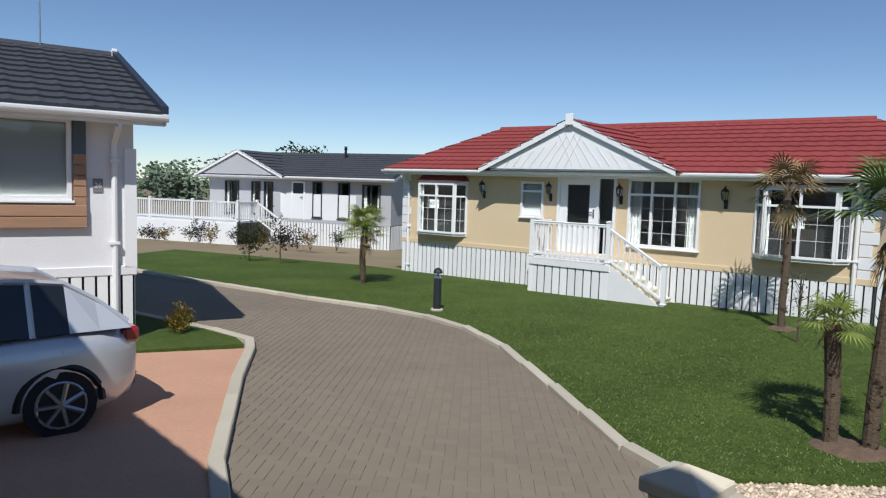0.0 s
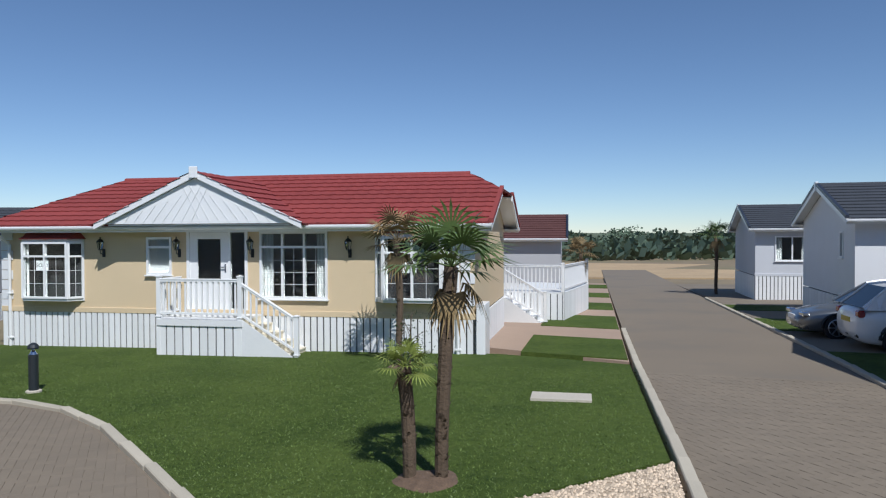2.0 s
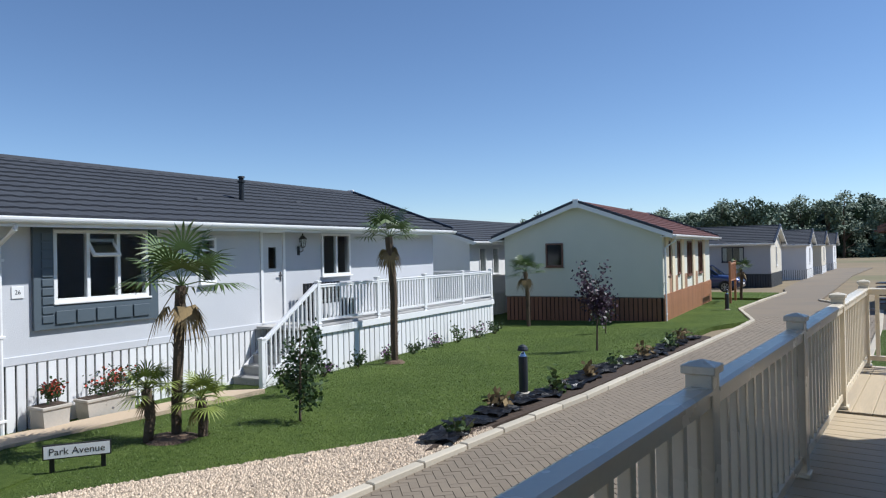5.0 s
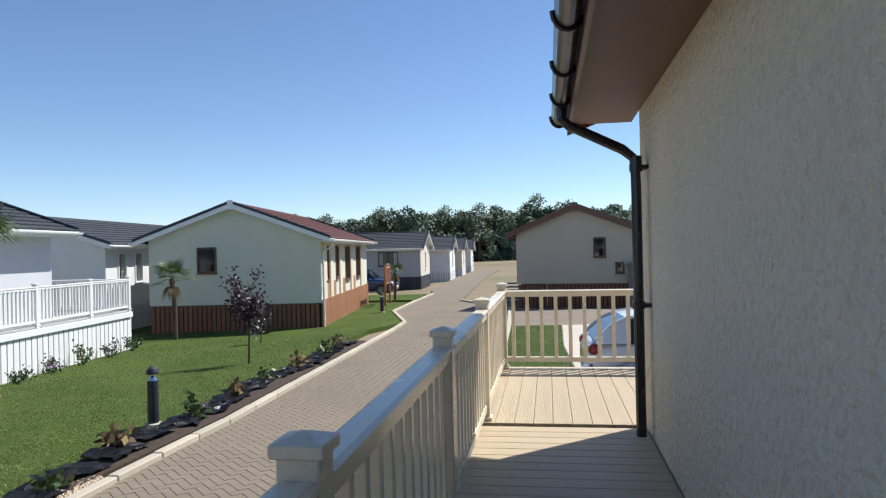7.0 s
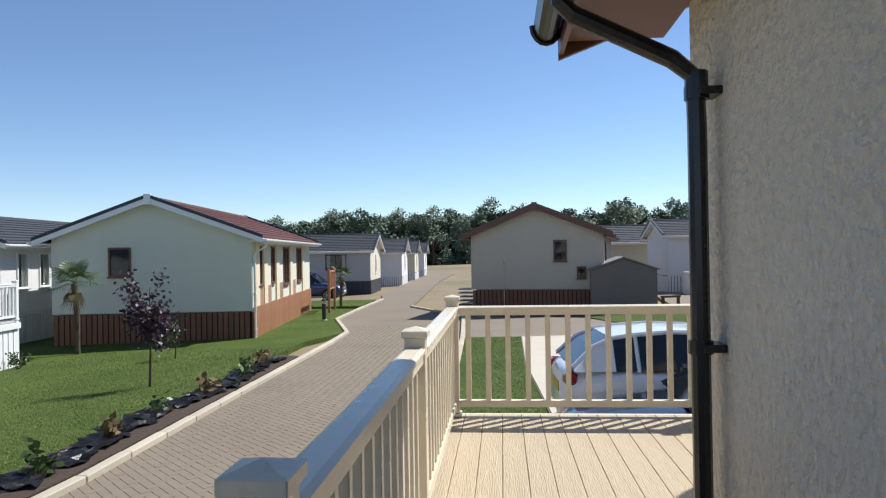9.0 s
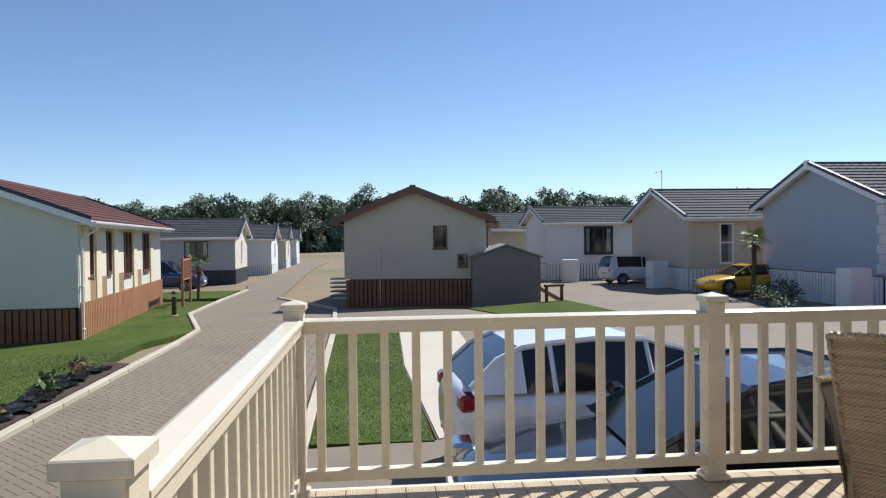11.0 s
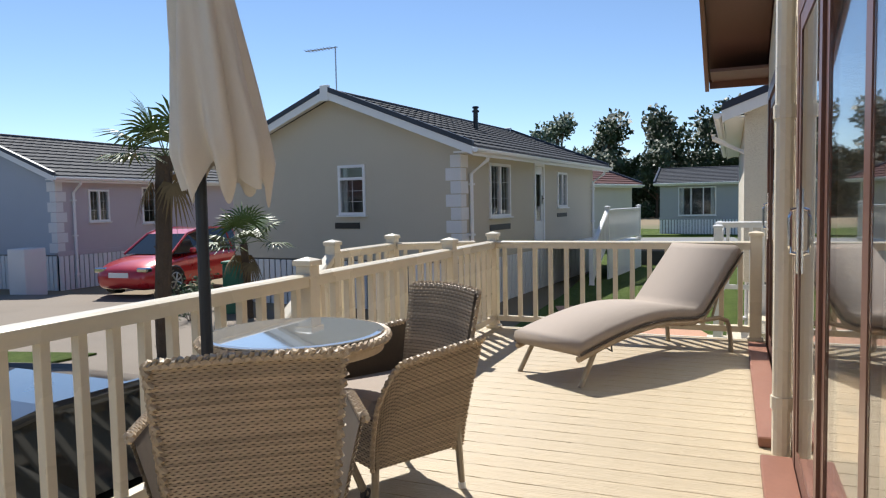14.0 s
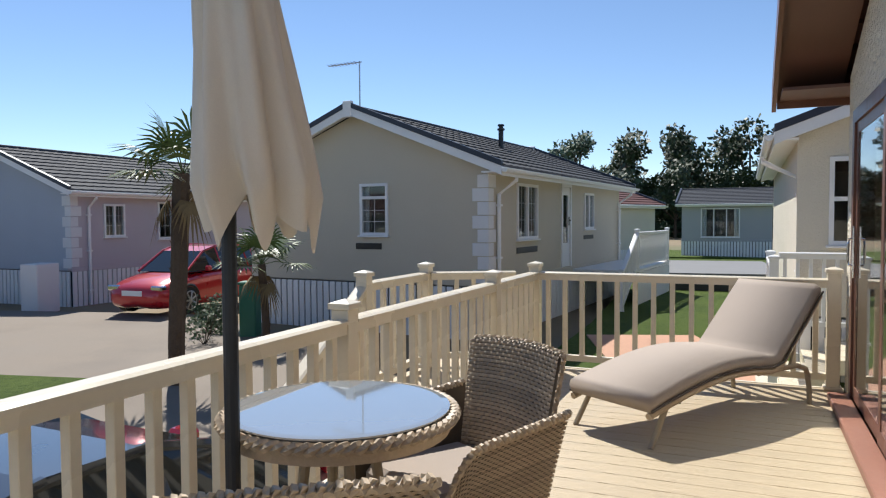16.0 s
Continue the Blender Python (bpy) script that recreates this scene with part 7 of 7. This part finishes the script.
def wicker_chair(x, y, rz, label, size=0.94):
    h = thing("wicker_armchair", x, y, DK, rz, label, "chair", "wicker chairs")

    def back(u, v, o=0.0):
        w = 0.215 + 0.045 * v
        yy = (u * 2 - 1) * w
        return (-0.235 - 0.13 * v - o + 0.03 * (2 * u - 1) ** 2, yy, 0.20 + 0.71 * v - 0.012 * (2 * u - 1) ** 2)

    def arm_z(u):
        return 0.64 + 0.06 * (1 - u) - 0.0 if u < 0.72 else 0.64 + 0.0168 - 0.16 * ((u - 0.72) / 0.28) ** 2.2

    def side(s):
        def f(u, v, o=0.0):
            xx = -0.25 - 0.06 * v * (1 - u) + (0.50 + 0.02 * v) * u
            bulge = 0.240 + 0.085 * v ** 1.5 - 0.010 * (1 - u)
            return (xx, s * (bulge + o), 0.20 + (arm_z(u) - 0.20) * v)
        return f

    def front(u, v, o=0.0):
        return (0.245 + o, (u * 2 - 1) * 0.245, 0.20 + 0.21 * v)
    for nm, f, nu, nv in (("backrest", back, 40, 84), ("side_panel", side(1), 40, 54), ("side_panel", side(-1), 40, 54), ("front_panel", front, 28, 20)):
        bm = bmesh.new()
        weave(bm, f, nu, nv)
        p = tagged(part(nm, bm, WICKER, h), "woven tan wicker", "", "", "stuff")
        bm = bmesh.new()
        sgn = -1 if nm == "backrest" else 1
        patch(bm, lambda u, v, f=f, sgn=sgn: f(u, v, -0.010 if sgn > 0 else -0.010), 14, 14)
        part("lining", bm, WICKER_BACK, p)
    bm = bmesh.new()
    weave(bm, lambda u, v: back(u, v, -0.03), 30, 46, amp=0.004)
    tagged(part("inner_back", bm, WICKER, h), "woven tan wicker", "", "", "stuff")
    # braided edges
    for pts in ([back(k / 14, 1.0) for k in range(15)], [side(1)(k / 14, 1.0) for k in range(15)], [side(-1)(k / 14, 1.0) for k in range(15)], [back(0, k / 10) for k in range(11)], [back(1, k / 10) for k in range(11)],
                [side(1)(1, k / 8) for k in range(9)], [side(-1)(1, k / 8) for k in range(9)]):
        bm = bmesh.new()
        for ph in (0, math.pi):
            fine = []
            for k in range(len(pts) * 6 - 5):
                a, b = Vector(pts[k // 6]), Vector(pts[min(k // 6 + 1, len(pts) - 1)])
                q = a.lerp(b, (k % 6) / 6)
                fine.append(q + Vector((0, 0, 0.009 * math.sin(k * 1.2 + ph))) + Vector((0.009 * math.cos(k * 1.2 + ph), 0.009 * math.cos(k * 1.2 + ph), 0)))
            tube(bm, fine, 0.0095, 5)
        part("braided_edge", bm, WICKER, h)
    bm = bmesh.new()
    box(bm, -0.22, 0.25, -0.235, 0.235, 0.40, 0.485, bevel=0.03)
    part("cushion", bm, CUSHION, h, "taupe seat cushion")
    part("seat", boxes((-0.24, 0.24, -0.24, 0.24, 0.375, 0.398)), WICKER_BACK, h)
    for sx, sy in ((1, 1), (1, -1), (-1, 1), (-1, -1)):
        bm = bmesh.new()
        tube(bm, [(sx * 0.215, sy * 0.215, 0.38), (sx * 0.235, sy * 0.23, 0.02)], 0.020, 8, 0.015)
        lg = part("leg", bm, TAN_METAL, h)
        bm = bmesh.new()
        tube(bm, [(sx * 0.235, sy * 0.23, 0.0), (sx * 0.2345, sy * 0.2298, 0.028)], 0.018, 8)
        part("foot_cap", bm, WHITE, lg)
    h.scale = (size, size, size)
    return h


wicker_chair(2.00, 3.10, 36, "tan wicker armchair with its back to the patio door")
wicker_chair(2.99, 3.15, 150, "tan wicker armchair with a taupe cushion at the table")
table = thing("round_table", 2.63, 3.38, DK, 0, "round wicker table with a glass top", "table")
TR = 0.37
bm = bmesh.new()
lathe(bm, [(TR - 0.03, 0.722), (TR - 0.02, 0.73), (TR - 0.02, 0.735), (TR - 0.04, 0.737)], 48)
p = part("glass_top", bm, mat("table_glass", (0.25, 0.27, 0.28), 0.03, scale=2, vary=0.03, spec=1.0, coat=1.0), table, "clear glass disc over wicker")
bm = bmesh.new()
for ph in (0, math.pi):
    tube(bm, [((TR - 0.005 + 0.010 * math.cos(k * 1.1 + ph)) * math.cos(2 * math.pi * k / 200), (TR - 0.005 + 0.010 * math.cos(k * 1.1 + ph)) * math.sin(2 * math.pi * k / 200), 0.712 + 0.010 * math.sin(k * 1.1 + ph)) for k in range(201)], 0.012, 5, cap=False)
part("braided_rim", bm, WICKER, table)
bm = bmesh.new()
lathe(bm, [(TR - 0.02, 0.66), (TR - 0.015, 0.715)], 40)
part("apron", bm, WICKER, table)
for k in range(4):
    a = math.pi / 4 + k * math.pi / 2
    bm = bmesh.new()
    tube(bm, [(0.10 * math.cos(a), 0.10 * math.sin(a), 0.68), (0.14 * math.cos(a), 0.14 * math.sin(a), 0.35), (0.27 * math.cos(a), 0.27 * math.sin(a), 0.02)], 0.018, 8)
    lg = part("leg", bm, TAN_METAL, table)
    bm = bmesh.new()
    tube(bm, [(0.27 * math.cos(a), 0.27 * math.sin(a) - 0.012, 0.025), (0.27 * math.cos(a), 0.27 * math.sin(a) + 0.012, 0.025)], 0.025, 12)
    part("castor", bm, CHARCOAL, lg)

# closed parasol
par = thing("parasol", 2.25, 3.49, DK, 0, "closed cream parasol on a dark pole", "parasol")
bm = bmesh.new()
tube(bm, [(0, 0, 0.0), (0, 0, 2.55)], 0.021, 12)
part("pole", bm, CHARCOAL, par, "dark charcoal pole")
bm = bmesh.new()
lathe(bm, [(0.20, 0.0), (0.20, 0.04), (0.10, 0.07), (0.035, 0.09), (0.035, 0.25)], 20)
part("base", bm, CHARCOAL, par)
bm = bmesh.new()
NA, NZ = 96, 40
rows = []
for j in range(NZ + 1):
    f = j / NZ
    z = 2.52 - 1.21 * f
    row = []
    for i in range(NA):
        a = 2 * math.pi * i / NA
        r = 0.03 + 0.132 * f ** 0.8 - (0.035 * max(0, f - 0.90) / 0.10)
        fold = 0.24 * math.sin(8 * a + 2.2 * f) + 0.13 * math.sin(13 * a - 3 * f + 1.0) + 0.10 * math.sin(3 * a + 5 * f)
        rr_ = r * (1 + fold * min(1, 0.15 + f * 0.6))
        zz = z - (0.05 * math.sin(8 * a + 2.2) + 0.035 * math.sin(5 * a)) * f ** 4
        row.append(bm.verts.new((rr_ * math.cos(a) + 0.085 * f ** 1.6, rr_ * math.sin(a) - 0.04 * f ** 1.6, zz)))
    rows.append(row)
for a, b in zip(rows, rows[1:]):
    for i in range(NA):
        bm.faces.new((a[i], b[i], b[(i + 1) % NA], a[(i + 1) % NA]))
part("canopy", bm, mat("cream_canvas", (0.72, 0.66, 0.56), 0.9, scale=3, vary=0.06, grain=300, bump=0.001, bump_scale=500), par, "cream canvas canopy, folded", smooth=True)

# sun lounger
lg = thing("sun_lounger", 5.00, 2.96, DK, -32, "taupe cushioned sun lounger with a raised back", "lounger")


def pad(u):
    """Profile of the lounger along its length."""
    x = 2.08 * u
    if u < 0.42:
        z = 0.215 + 0.135 * math.sin(u / 0.42 * math.pi / 2)
    elif u < 0.62:
        z = 0.35 - 0.035 * ((u - 0.42) / 0.20) ** 1.6
    else:
        k = (u - 0.62) / 0.38
        x, z = 1.345 + 0.52 * k, 0.325 + 0.465 * k
    return x, z


bm = bmesh.new()
rows = []
for i in range(31):
    x, z = pad(i / 30)
    rows.append([bm.verts.new((x - (0.07 if k > 4 and i > 18 else 0.0) * min(1, (i - 18) / 2), y, z + dz)) for k, (y, dz) in enumerate(((-0.31, 0.0), (-0.32, 0.045), (-0.30, 0.085), (0.30, 0.085), (0.32, 0.045), (0.31, 0.0)))])
rows2 = []
for i in range(31):
    x, z = pad(i / 30)
    x2, z2 = pad(min(1, i / 30 + 0.01))
    x1, z1 = pad(max(0, i / 30 - 0.01))
    d = Vector((x2 - x1, 0, z2 - z1)).normalized()
    nn = Vector((-d.z, 0, d.x))
    for k, (y, dz) in enumerate(((-0.31, 0.0), (-0.325, 0.045), (-0.30, 0.09), (0.30, 0.09), (0.325, 0.045), (0.31, 0.0))):
        rows[i][k].co = Vector((x, y, z)) + nn * dz
for a, b in zip(rows, rows[1:]):
    for k in range(6):
        bm.faces.new((a[k], a[(k + 1) % 6], b[(k + 1) % 6], b[k]))
bm.faces.new(rows[0][::-1]), bm.faces.new(rows[-1])
bmesh.ops.recalc_face_normals(bm, faces=bm.faces)
part("cushion", bm, CUSHION, lg, "taupe padded cushion", smooth=True)
bm = bmesh.new()
for s in (-1, 1):
    tube(bm, [(pad(i / 30)[0], s * 0.325, pad(i / 30)[1] + 0.008) for i in range(31)], 0.008, 5)
part("piping", bm, mat("dark_taupe_piping", (0.10, 0.08, 0.065), 0.8, vary=0.05), lg)
bm = bmesh.new()
for s in (-1, 1):
    tube(bm, [(pad(i / 30)[0], s * 0.30, pad(i / 30)[1] - 0.025) for i in range(31)], 0.022, 8)
    tube(bm, [(1.10, s * 0.30, 0.30), (1.58, s * 0.30, 0.295), (1.69, s * 0.30, 0.26), (1.73, s * 0.30, 0.19)], 0.018, 8)
part("frame", bm, WICKER, lg)
for s in (-1, 1):
    for pts in ([(0.20, s * 0.29, 0.27), (0.02, s * 0.30, 0.0)], [(1.71, s * 0.30, 0.23), (1.74, s * 0.30, 0.12), (1.75, s * 0.30, 0.0)]):
        bm = bmesh.new()
        tube(bm, pts, 0.018, 8)
        part("leg", bm, TAN_METAL, lg)
    bm = bmesh.new()
    tube(bm, [(1.55, s * 0.26, 0.29), (1.68, s * 0.26, 0.58)], 0.011, 6)
    part("back_strut", bm, TAN_METAL, lg)
bm = bmesh.new()
tube(bm, [(0.22, -0.28, 0.24), (0.5, -0.1, 0.17), (0.62, -0.05, 0.12), (0.66, 0.0, 0.20), (0.95, 0.1, 0.29)], 0.006, 4)
part("tie", bm, BLACK_TRIM, lg)

# ---- trees in the distance ----
def tree(x, y, height, spread, seed, n=2600, label="", leaf=None, group="distant trees", low=0.25, size=0.5):
    rnd = random.Random(seed)
    h = thing("tree", x, y, None, 0, label or "leafy tree at the edge of the field", "tree", group)
    bm = bmesh.new()
    tube(bm, [(0, 0, -0.3), (0.1, 0, height * 0.3), (0.0, 0.1, height * 0.8)], 0.025 * height, 7, 0.006 * height)
    cl = []
    for k in range(15):
        a = rnd.uniform(0, 6.28)
        f = rnd.uniform(low, 1.0)
        r = spread * rnd.uniform(0.3, 1.0) * (1.15 - f * 0.6)
        e = Vector((math.cos(a) * r, math.sin(a) * r, height * f))
        tube(bm, [(0, 0, height * f * 0.55), tuple(e * 0.6 + Vector((0, 0, height * f * 0.3))), tuple(e)], 0.010 * height, 4, 0.003 * height)
        cl.append((e, spread * rnd.uniform(0.25, 0.5)))
    part("trunk", bm, BARK, h)
    verts, faces = [], []
    for k in range(n):
        e, r = rnd.choice(cl)
        d = Vector([rnd.gauss(0, 1) for _ in range(3)]).normalized()
        p = e + d * r * rnd.uniform(0.45, 1.05)
        u = Vector([rnd.gauss(0, 1) for _ in range(3)]).normalized()
        v = u.orthogonal().normalized()
        s = size * rnd.uniform(0.5, 1.1)
        b = len(verts)
        verts += [tuple(p), tuple(p + u * s * 0.5 + v * s * 0.35), tuple(p + u * s), tuple(p + u * s * 0.5 - v * s * 0.35)]
        faces.append((b, b + 1, b + 2, b + 3))
    me = bpy.data.meshes.new("crown")
    me.from_pydata(verts, [], faces)
    me.materials.append(leaf or LEAF_TREE)
    o = new("crown", me)
    o.parent = h
    return h


# Leaf green lightened in its base colour to imitate haze over distance.
HAZE_TINTED = mat("haze_tinted_leaf", (0.115, 0.16, 0.10), 0.7, scale=0.3, vary=0.2, island=0.3)
kinds = [tree(-30 + i * 9, 168 + (i % 3) * 6, 11.5 + (i % 4) * 0.9, 4.2, 100 + i, 3600, "tall poplar in the woodland belt", HAZE_TINTED, low=0.02, size=0.75) for i in range(4)]
rnd = random.Random(9)
for i in range(225):
    x, y = -95 + i * 0.72 + rnd.uniform(-2, 2), 172 + rnd.uniform(-12, 14)
    c = copy_thing(kinds[i % 4], pose(x, y, gz(x, y), 0, 0, rnd.uniform(0, 360)))
    s = rnd.uniform(0.74, 0.90)
    c.scale = (s * 1.1, s * 1.1, s)
east = [tree(86 + i * 4, 16 - i * 7, 11 + i % 3, 4.6, 130 + i, 3200, "dark broadleaf tree beyond the field", LEAF_TREE, low=0.05, size=0.8) for i in range(3)]
for i in range(110):
    a = radians(20 - i * 0.46)
    d = rnd.uniform(84, 106)
    x, y = d * math.cos(a), d * math.sin(a)
    c = copy_thing(east[i % 3], pose(x, y, gz(x, y), 0, 0, rnd.uniform(0, 360)))
    s = rnd.uniform(0.40, 0.64)
    c.scale = (s, s, s)
tree(63.5, 16.4, 9.6, 2.6, 150, 2200, "tall airy tree above the roofs", HAZE_TINTED, size=0.55)
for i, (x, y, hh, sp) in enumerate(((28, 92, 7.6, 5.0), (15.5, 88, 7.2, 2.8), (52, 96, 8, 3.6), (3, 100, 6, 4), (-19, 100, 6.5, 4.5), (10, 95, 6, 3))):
    tree(x, y, hh, sp, 160 + i, 2200, "rounded broadleaf tree behind the roofs", HAZE_TINTED, low=0.15, size=0.6)
west = [tree(-62, -120 + i * 9, 8.5, 5.5, 180 + i, 1800, "rounded hedgerow tree beyond the field", HAZE_TINTED, low=0.05, size=0.8) for i in range(2)]
for i in range(16):
    a = radians(250 - i * 5.0) if i < 8 else radians(212 - (i - 8) * 6)
    d = rnd.uniform(120, 160) if i < 8 else rnd.uniform(190, 260)
    x, y = d * math.cos(a), d * math.sin(a)
    c = copy_thing(west[i % 2], pose(x, y, gz(x, y), 0, 0, rnd.uniform(0, 360)))
    s = rnd.uniform(0.7, 1.1)
    c.scale = (s * 1.3, s * 1.3, s * 0.8)
# scrub and far hedges on the rise to the west
rnd = random.Random(12)
verts, faces = [], []
for k in range(16000):
    a = radians(rnd.uniform(150, 205))
    d = rnd.uniform(120, 330)
    x, y = d * math.cos(a), d * math.sin(a)
    z = gz(x, y) + rnd.uniform(0, max(0.0, d - 130) * (0.026 + 0.006 * math.sin(a * 47) + 0.005 * math.sin(a * 113 + 2)) + 1.0)
    u = Vector([rnd.gauss(0, 1) for _ in range(3)]).normalized()
    v = u.orthogonal().normalized()
    s = rnd.uniform(1.2, 3.0)
    p = Vector((x, y, z))
    b = len(verts)
    verts += [tuple(p), tuple(p + u * s * 0.5 + v * s * 0.4), tuple(p + u * s), tuple(p + u * s * 0.5 - v * s * 0.4)]
    faces.append((b, b + 1, b + 2, b + 3))
me = bpy.data.meshes.new("scrub")
me.from_pydata(verts, [], faces)
me.materials.append(HAZE_TINTED)
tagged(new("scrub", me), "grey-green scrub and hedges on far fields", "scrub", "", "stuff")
sheet("lawn", [(40, 4), (40, 30), (80, 40), (140, 40), (140, -60), (60, -40), (40, -4)], 0.0, GRASS, "green field before the trees", "field")
bm = bmesh.new()
for i in range(24):
    a0, a1 = radians(105 + i * 5.6), radians(105 + (i + 1) * 5.6)
    f = lambda a: 10 + 5 * math.sin(a * 3.1) + 3 * math.sin(a * 7.3 + 1)
    v = [bm.verts.new(q) for q in ((620 * math.cos(a0), 620 * math.sin(a0), -8), (620 * math.cos(a1), 620 * math.sin(a1), -8), (900 * math.cos(a1), 900 * math.sin(a1), f(a1)), (900 * math.cos(a0), 900 * math.sin(a0), f(a0)))]
    bm.faces.new(v)
tagged(part("far_hill", bm, mat("far_hill_green", (0.10, 0.12, 0.07), 0.95, scale=0.01, vary=0.2, grain=0.05)), "distant hazy rise of fields and hedges", "backdrop", "", "structure")

# ---- road blocks in herringbone ----
def inside(poly, x, y):
    c = False
    for (ax, ay), (bx, by) in zip(poly, poly[1:] + poly[:1]):
        if (ay > y) != (by > y) and x < (bx - ax) * (y - ay) / (by - ay) + ax:
            c = not c
    return c


road_ob = bpy.data.objects["road"]
proto = part("paving_block", boxes((-0.0988, 0.0988, -0.0488, 0.0488, -0.02, 0.006), bevel=0.002), BLOCK, road_ob)
proto.matrix_basis = Matrix.Translation((-3.0, -9.0, gz(-3.0, -9.0) + 0.0))
A45 = math.radians(45)
cs, sn = math.cos(A45), math.sin(A45)
verts, faces = [], []
count = 0
for r in range(-330, 330):
    for c in range(-330, 330):
        k = (c - r) % 4
        if k == 0:
            ux, uy, vert = (c + 1) * 0.1, (r + 0.5) * 0.1, False
        elif k == 3:
            ux, uy, vert = (c + 0.5) * 0.1, (r + 1) * 0.1, True
        else:
            continue
        x, y = ux * cs - uy * sn, ux * sn + uy * cs
        if not (-13.5 < x < -0.9 and -20 < y < 21.5) or not inside(ROAD, x, y):
            continue
        g = gz(x, y)
        if -3.6 < x < -2.6 and -12.0 < y < -6.2 and count < 290:
            share("paving_block", proto, road_ob, pose(x, y, g, 0, 0, 45 + (90 if vert else 0)))
            count += 1
            continue
        hx, hy = (0.0488, 0.0988) if vert else (0.0988, 0.0488)
        b0 = len(verts)
        dz = 0.005 + 0.001 * math.sin(12.9898 * x + 78.233 * y)
        for sx, sy, z in ((-1, -1, 0), (1, -1, 0), (1, 1, 0), (-1, 1, 0), (-1, -1, 1), (1, -1, 1), (1, 1, 1), (-1, 1, 1)):
            px, py = sx * (hx - 0.002 * z), sy * (hy - 0.002 * z)
            verts.append((x + px * cs - py * sn, y + px * sn + py * cs, g + (dz if z else -0.01)))
        faces += [(b0 + 4, b0 + 5, b0 + 6, b0 + 7)] + [(b0 + i, b0 + (i + 1) % 4, b0 + 4 + (i + 1) % 4, b0 + 4 + i) for i in range(4)]
me = bpy.data.meshes.new("paving_blocks")
me.from_pydata(verts, [], faces)
me.materials.append(BLOCK_FIELD)
o = new("paving_blocks", me)
o.parent = road_ob
tagged(o, "grey-brown blocks laid in herringbone", "", "", "stuff")
proto.matrix_basis = pose(-3.05, -6.25, gz(-3.05, -6.25), 0, 0, 45)

# ---- grass blades over the nearer lawns ----
rnd = random.Random(21)
verts, faces = [], []
for poly, (x0, x1, y0, y1), n in ((LAWNS[0], (-13, -4.6, -19, -6.2), 60000), (LAWNS[1], (-11, -4.9, -2.0, 16), 60000), (LAWNS[2], (-1.2, 0.4, 8, 17), 12000)):
    for _ in range(n):
        x, y = x1 - (x1 - x0) * rnd.random() ** 1.4, rnd.uniform(y0, y1)
        if not inside(poly, x, y):
            continue
        z = gz(x, y) + 0.044
        a = rnd.uniform(0, 6.28)
        w, hgt = rnd.uniform(0.004, 0.008), rnd.uniform(0.010, 0.024)
        dx, dy = math.cos(a) * w, math.sin(a) * w
        lx, ly = rnd.gauss(0, 0.02), rnd.gauss(0, 0.02)
        b0 = len(verts)
        verts += [(x - dx, y - dy, z), (x + dx, y + dy, z), (x + lx, y + ly, z + hgt)]
        faces.append((b0, b0 + 1, b0 + 2))
me = bpy.data.meshes.new("grass")
me.from_pydata(verts, [], faces)
me.materials.append(mat("grass_blade", (0.108, 0.160, 0.030), 0.6, scale=0.8, vary=0.2, island=0.16))
tagged(new("grass", me), "short mown grass blades on the lawns", "grass", "", "stuff")
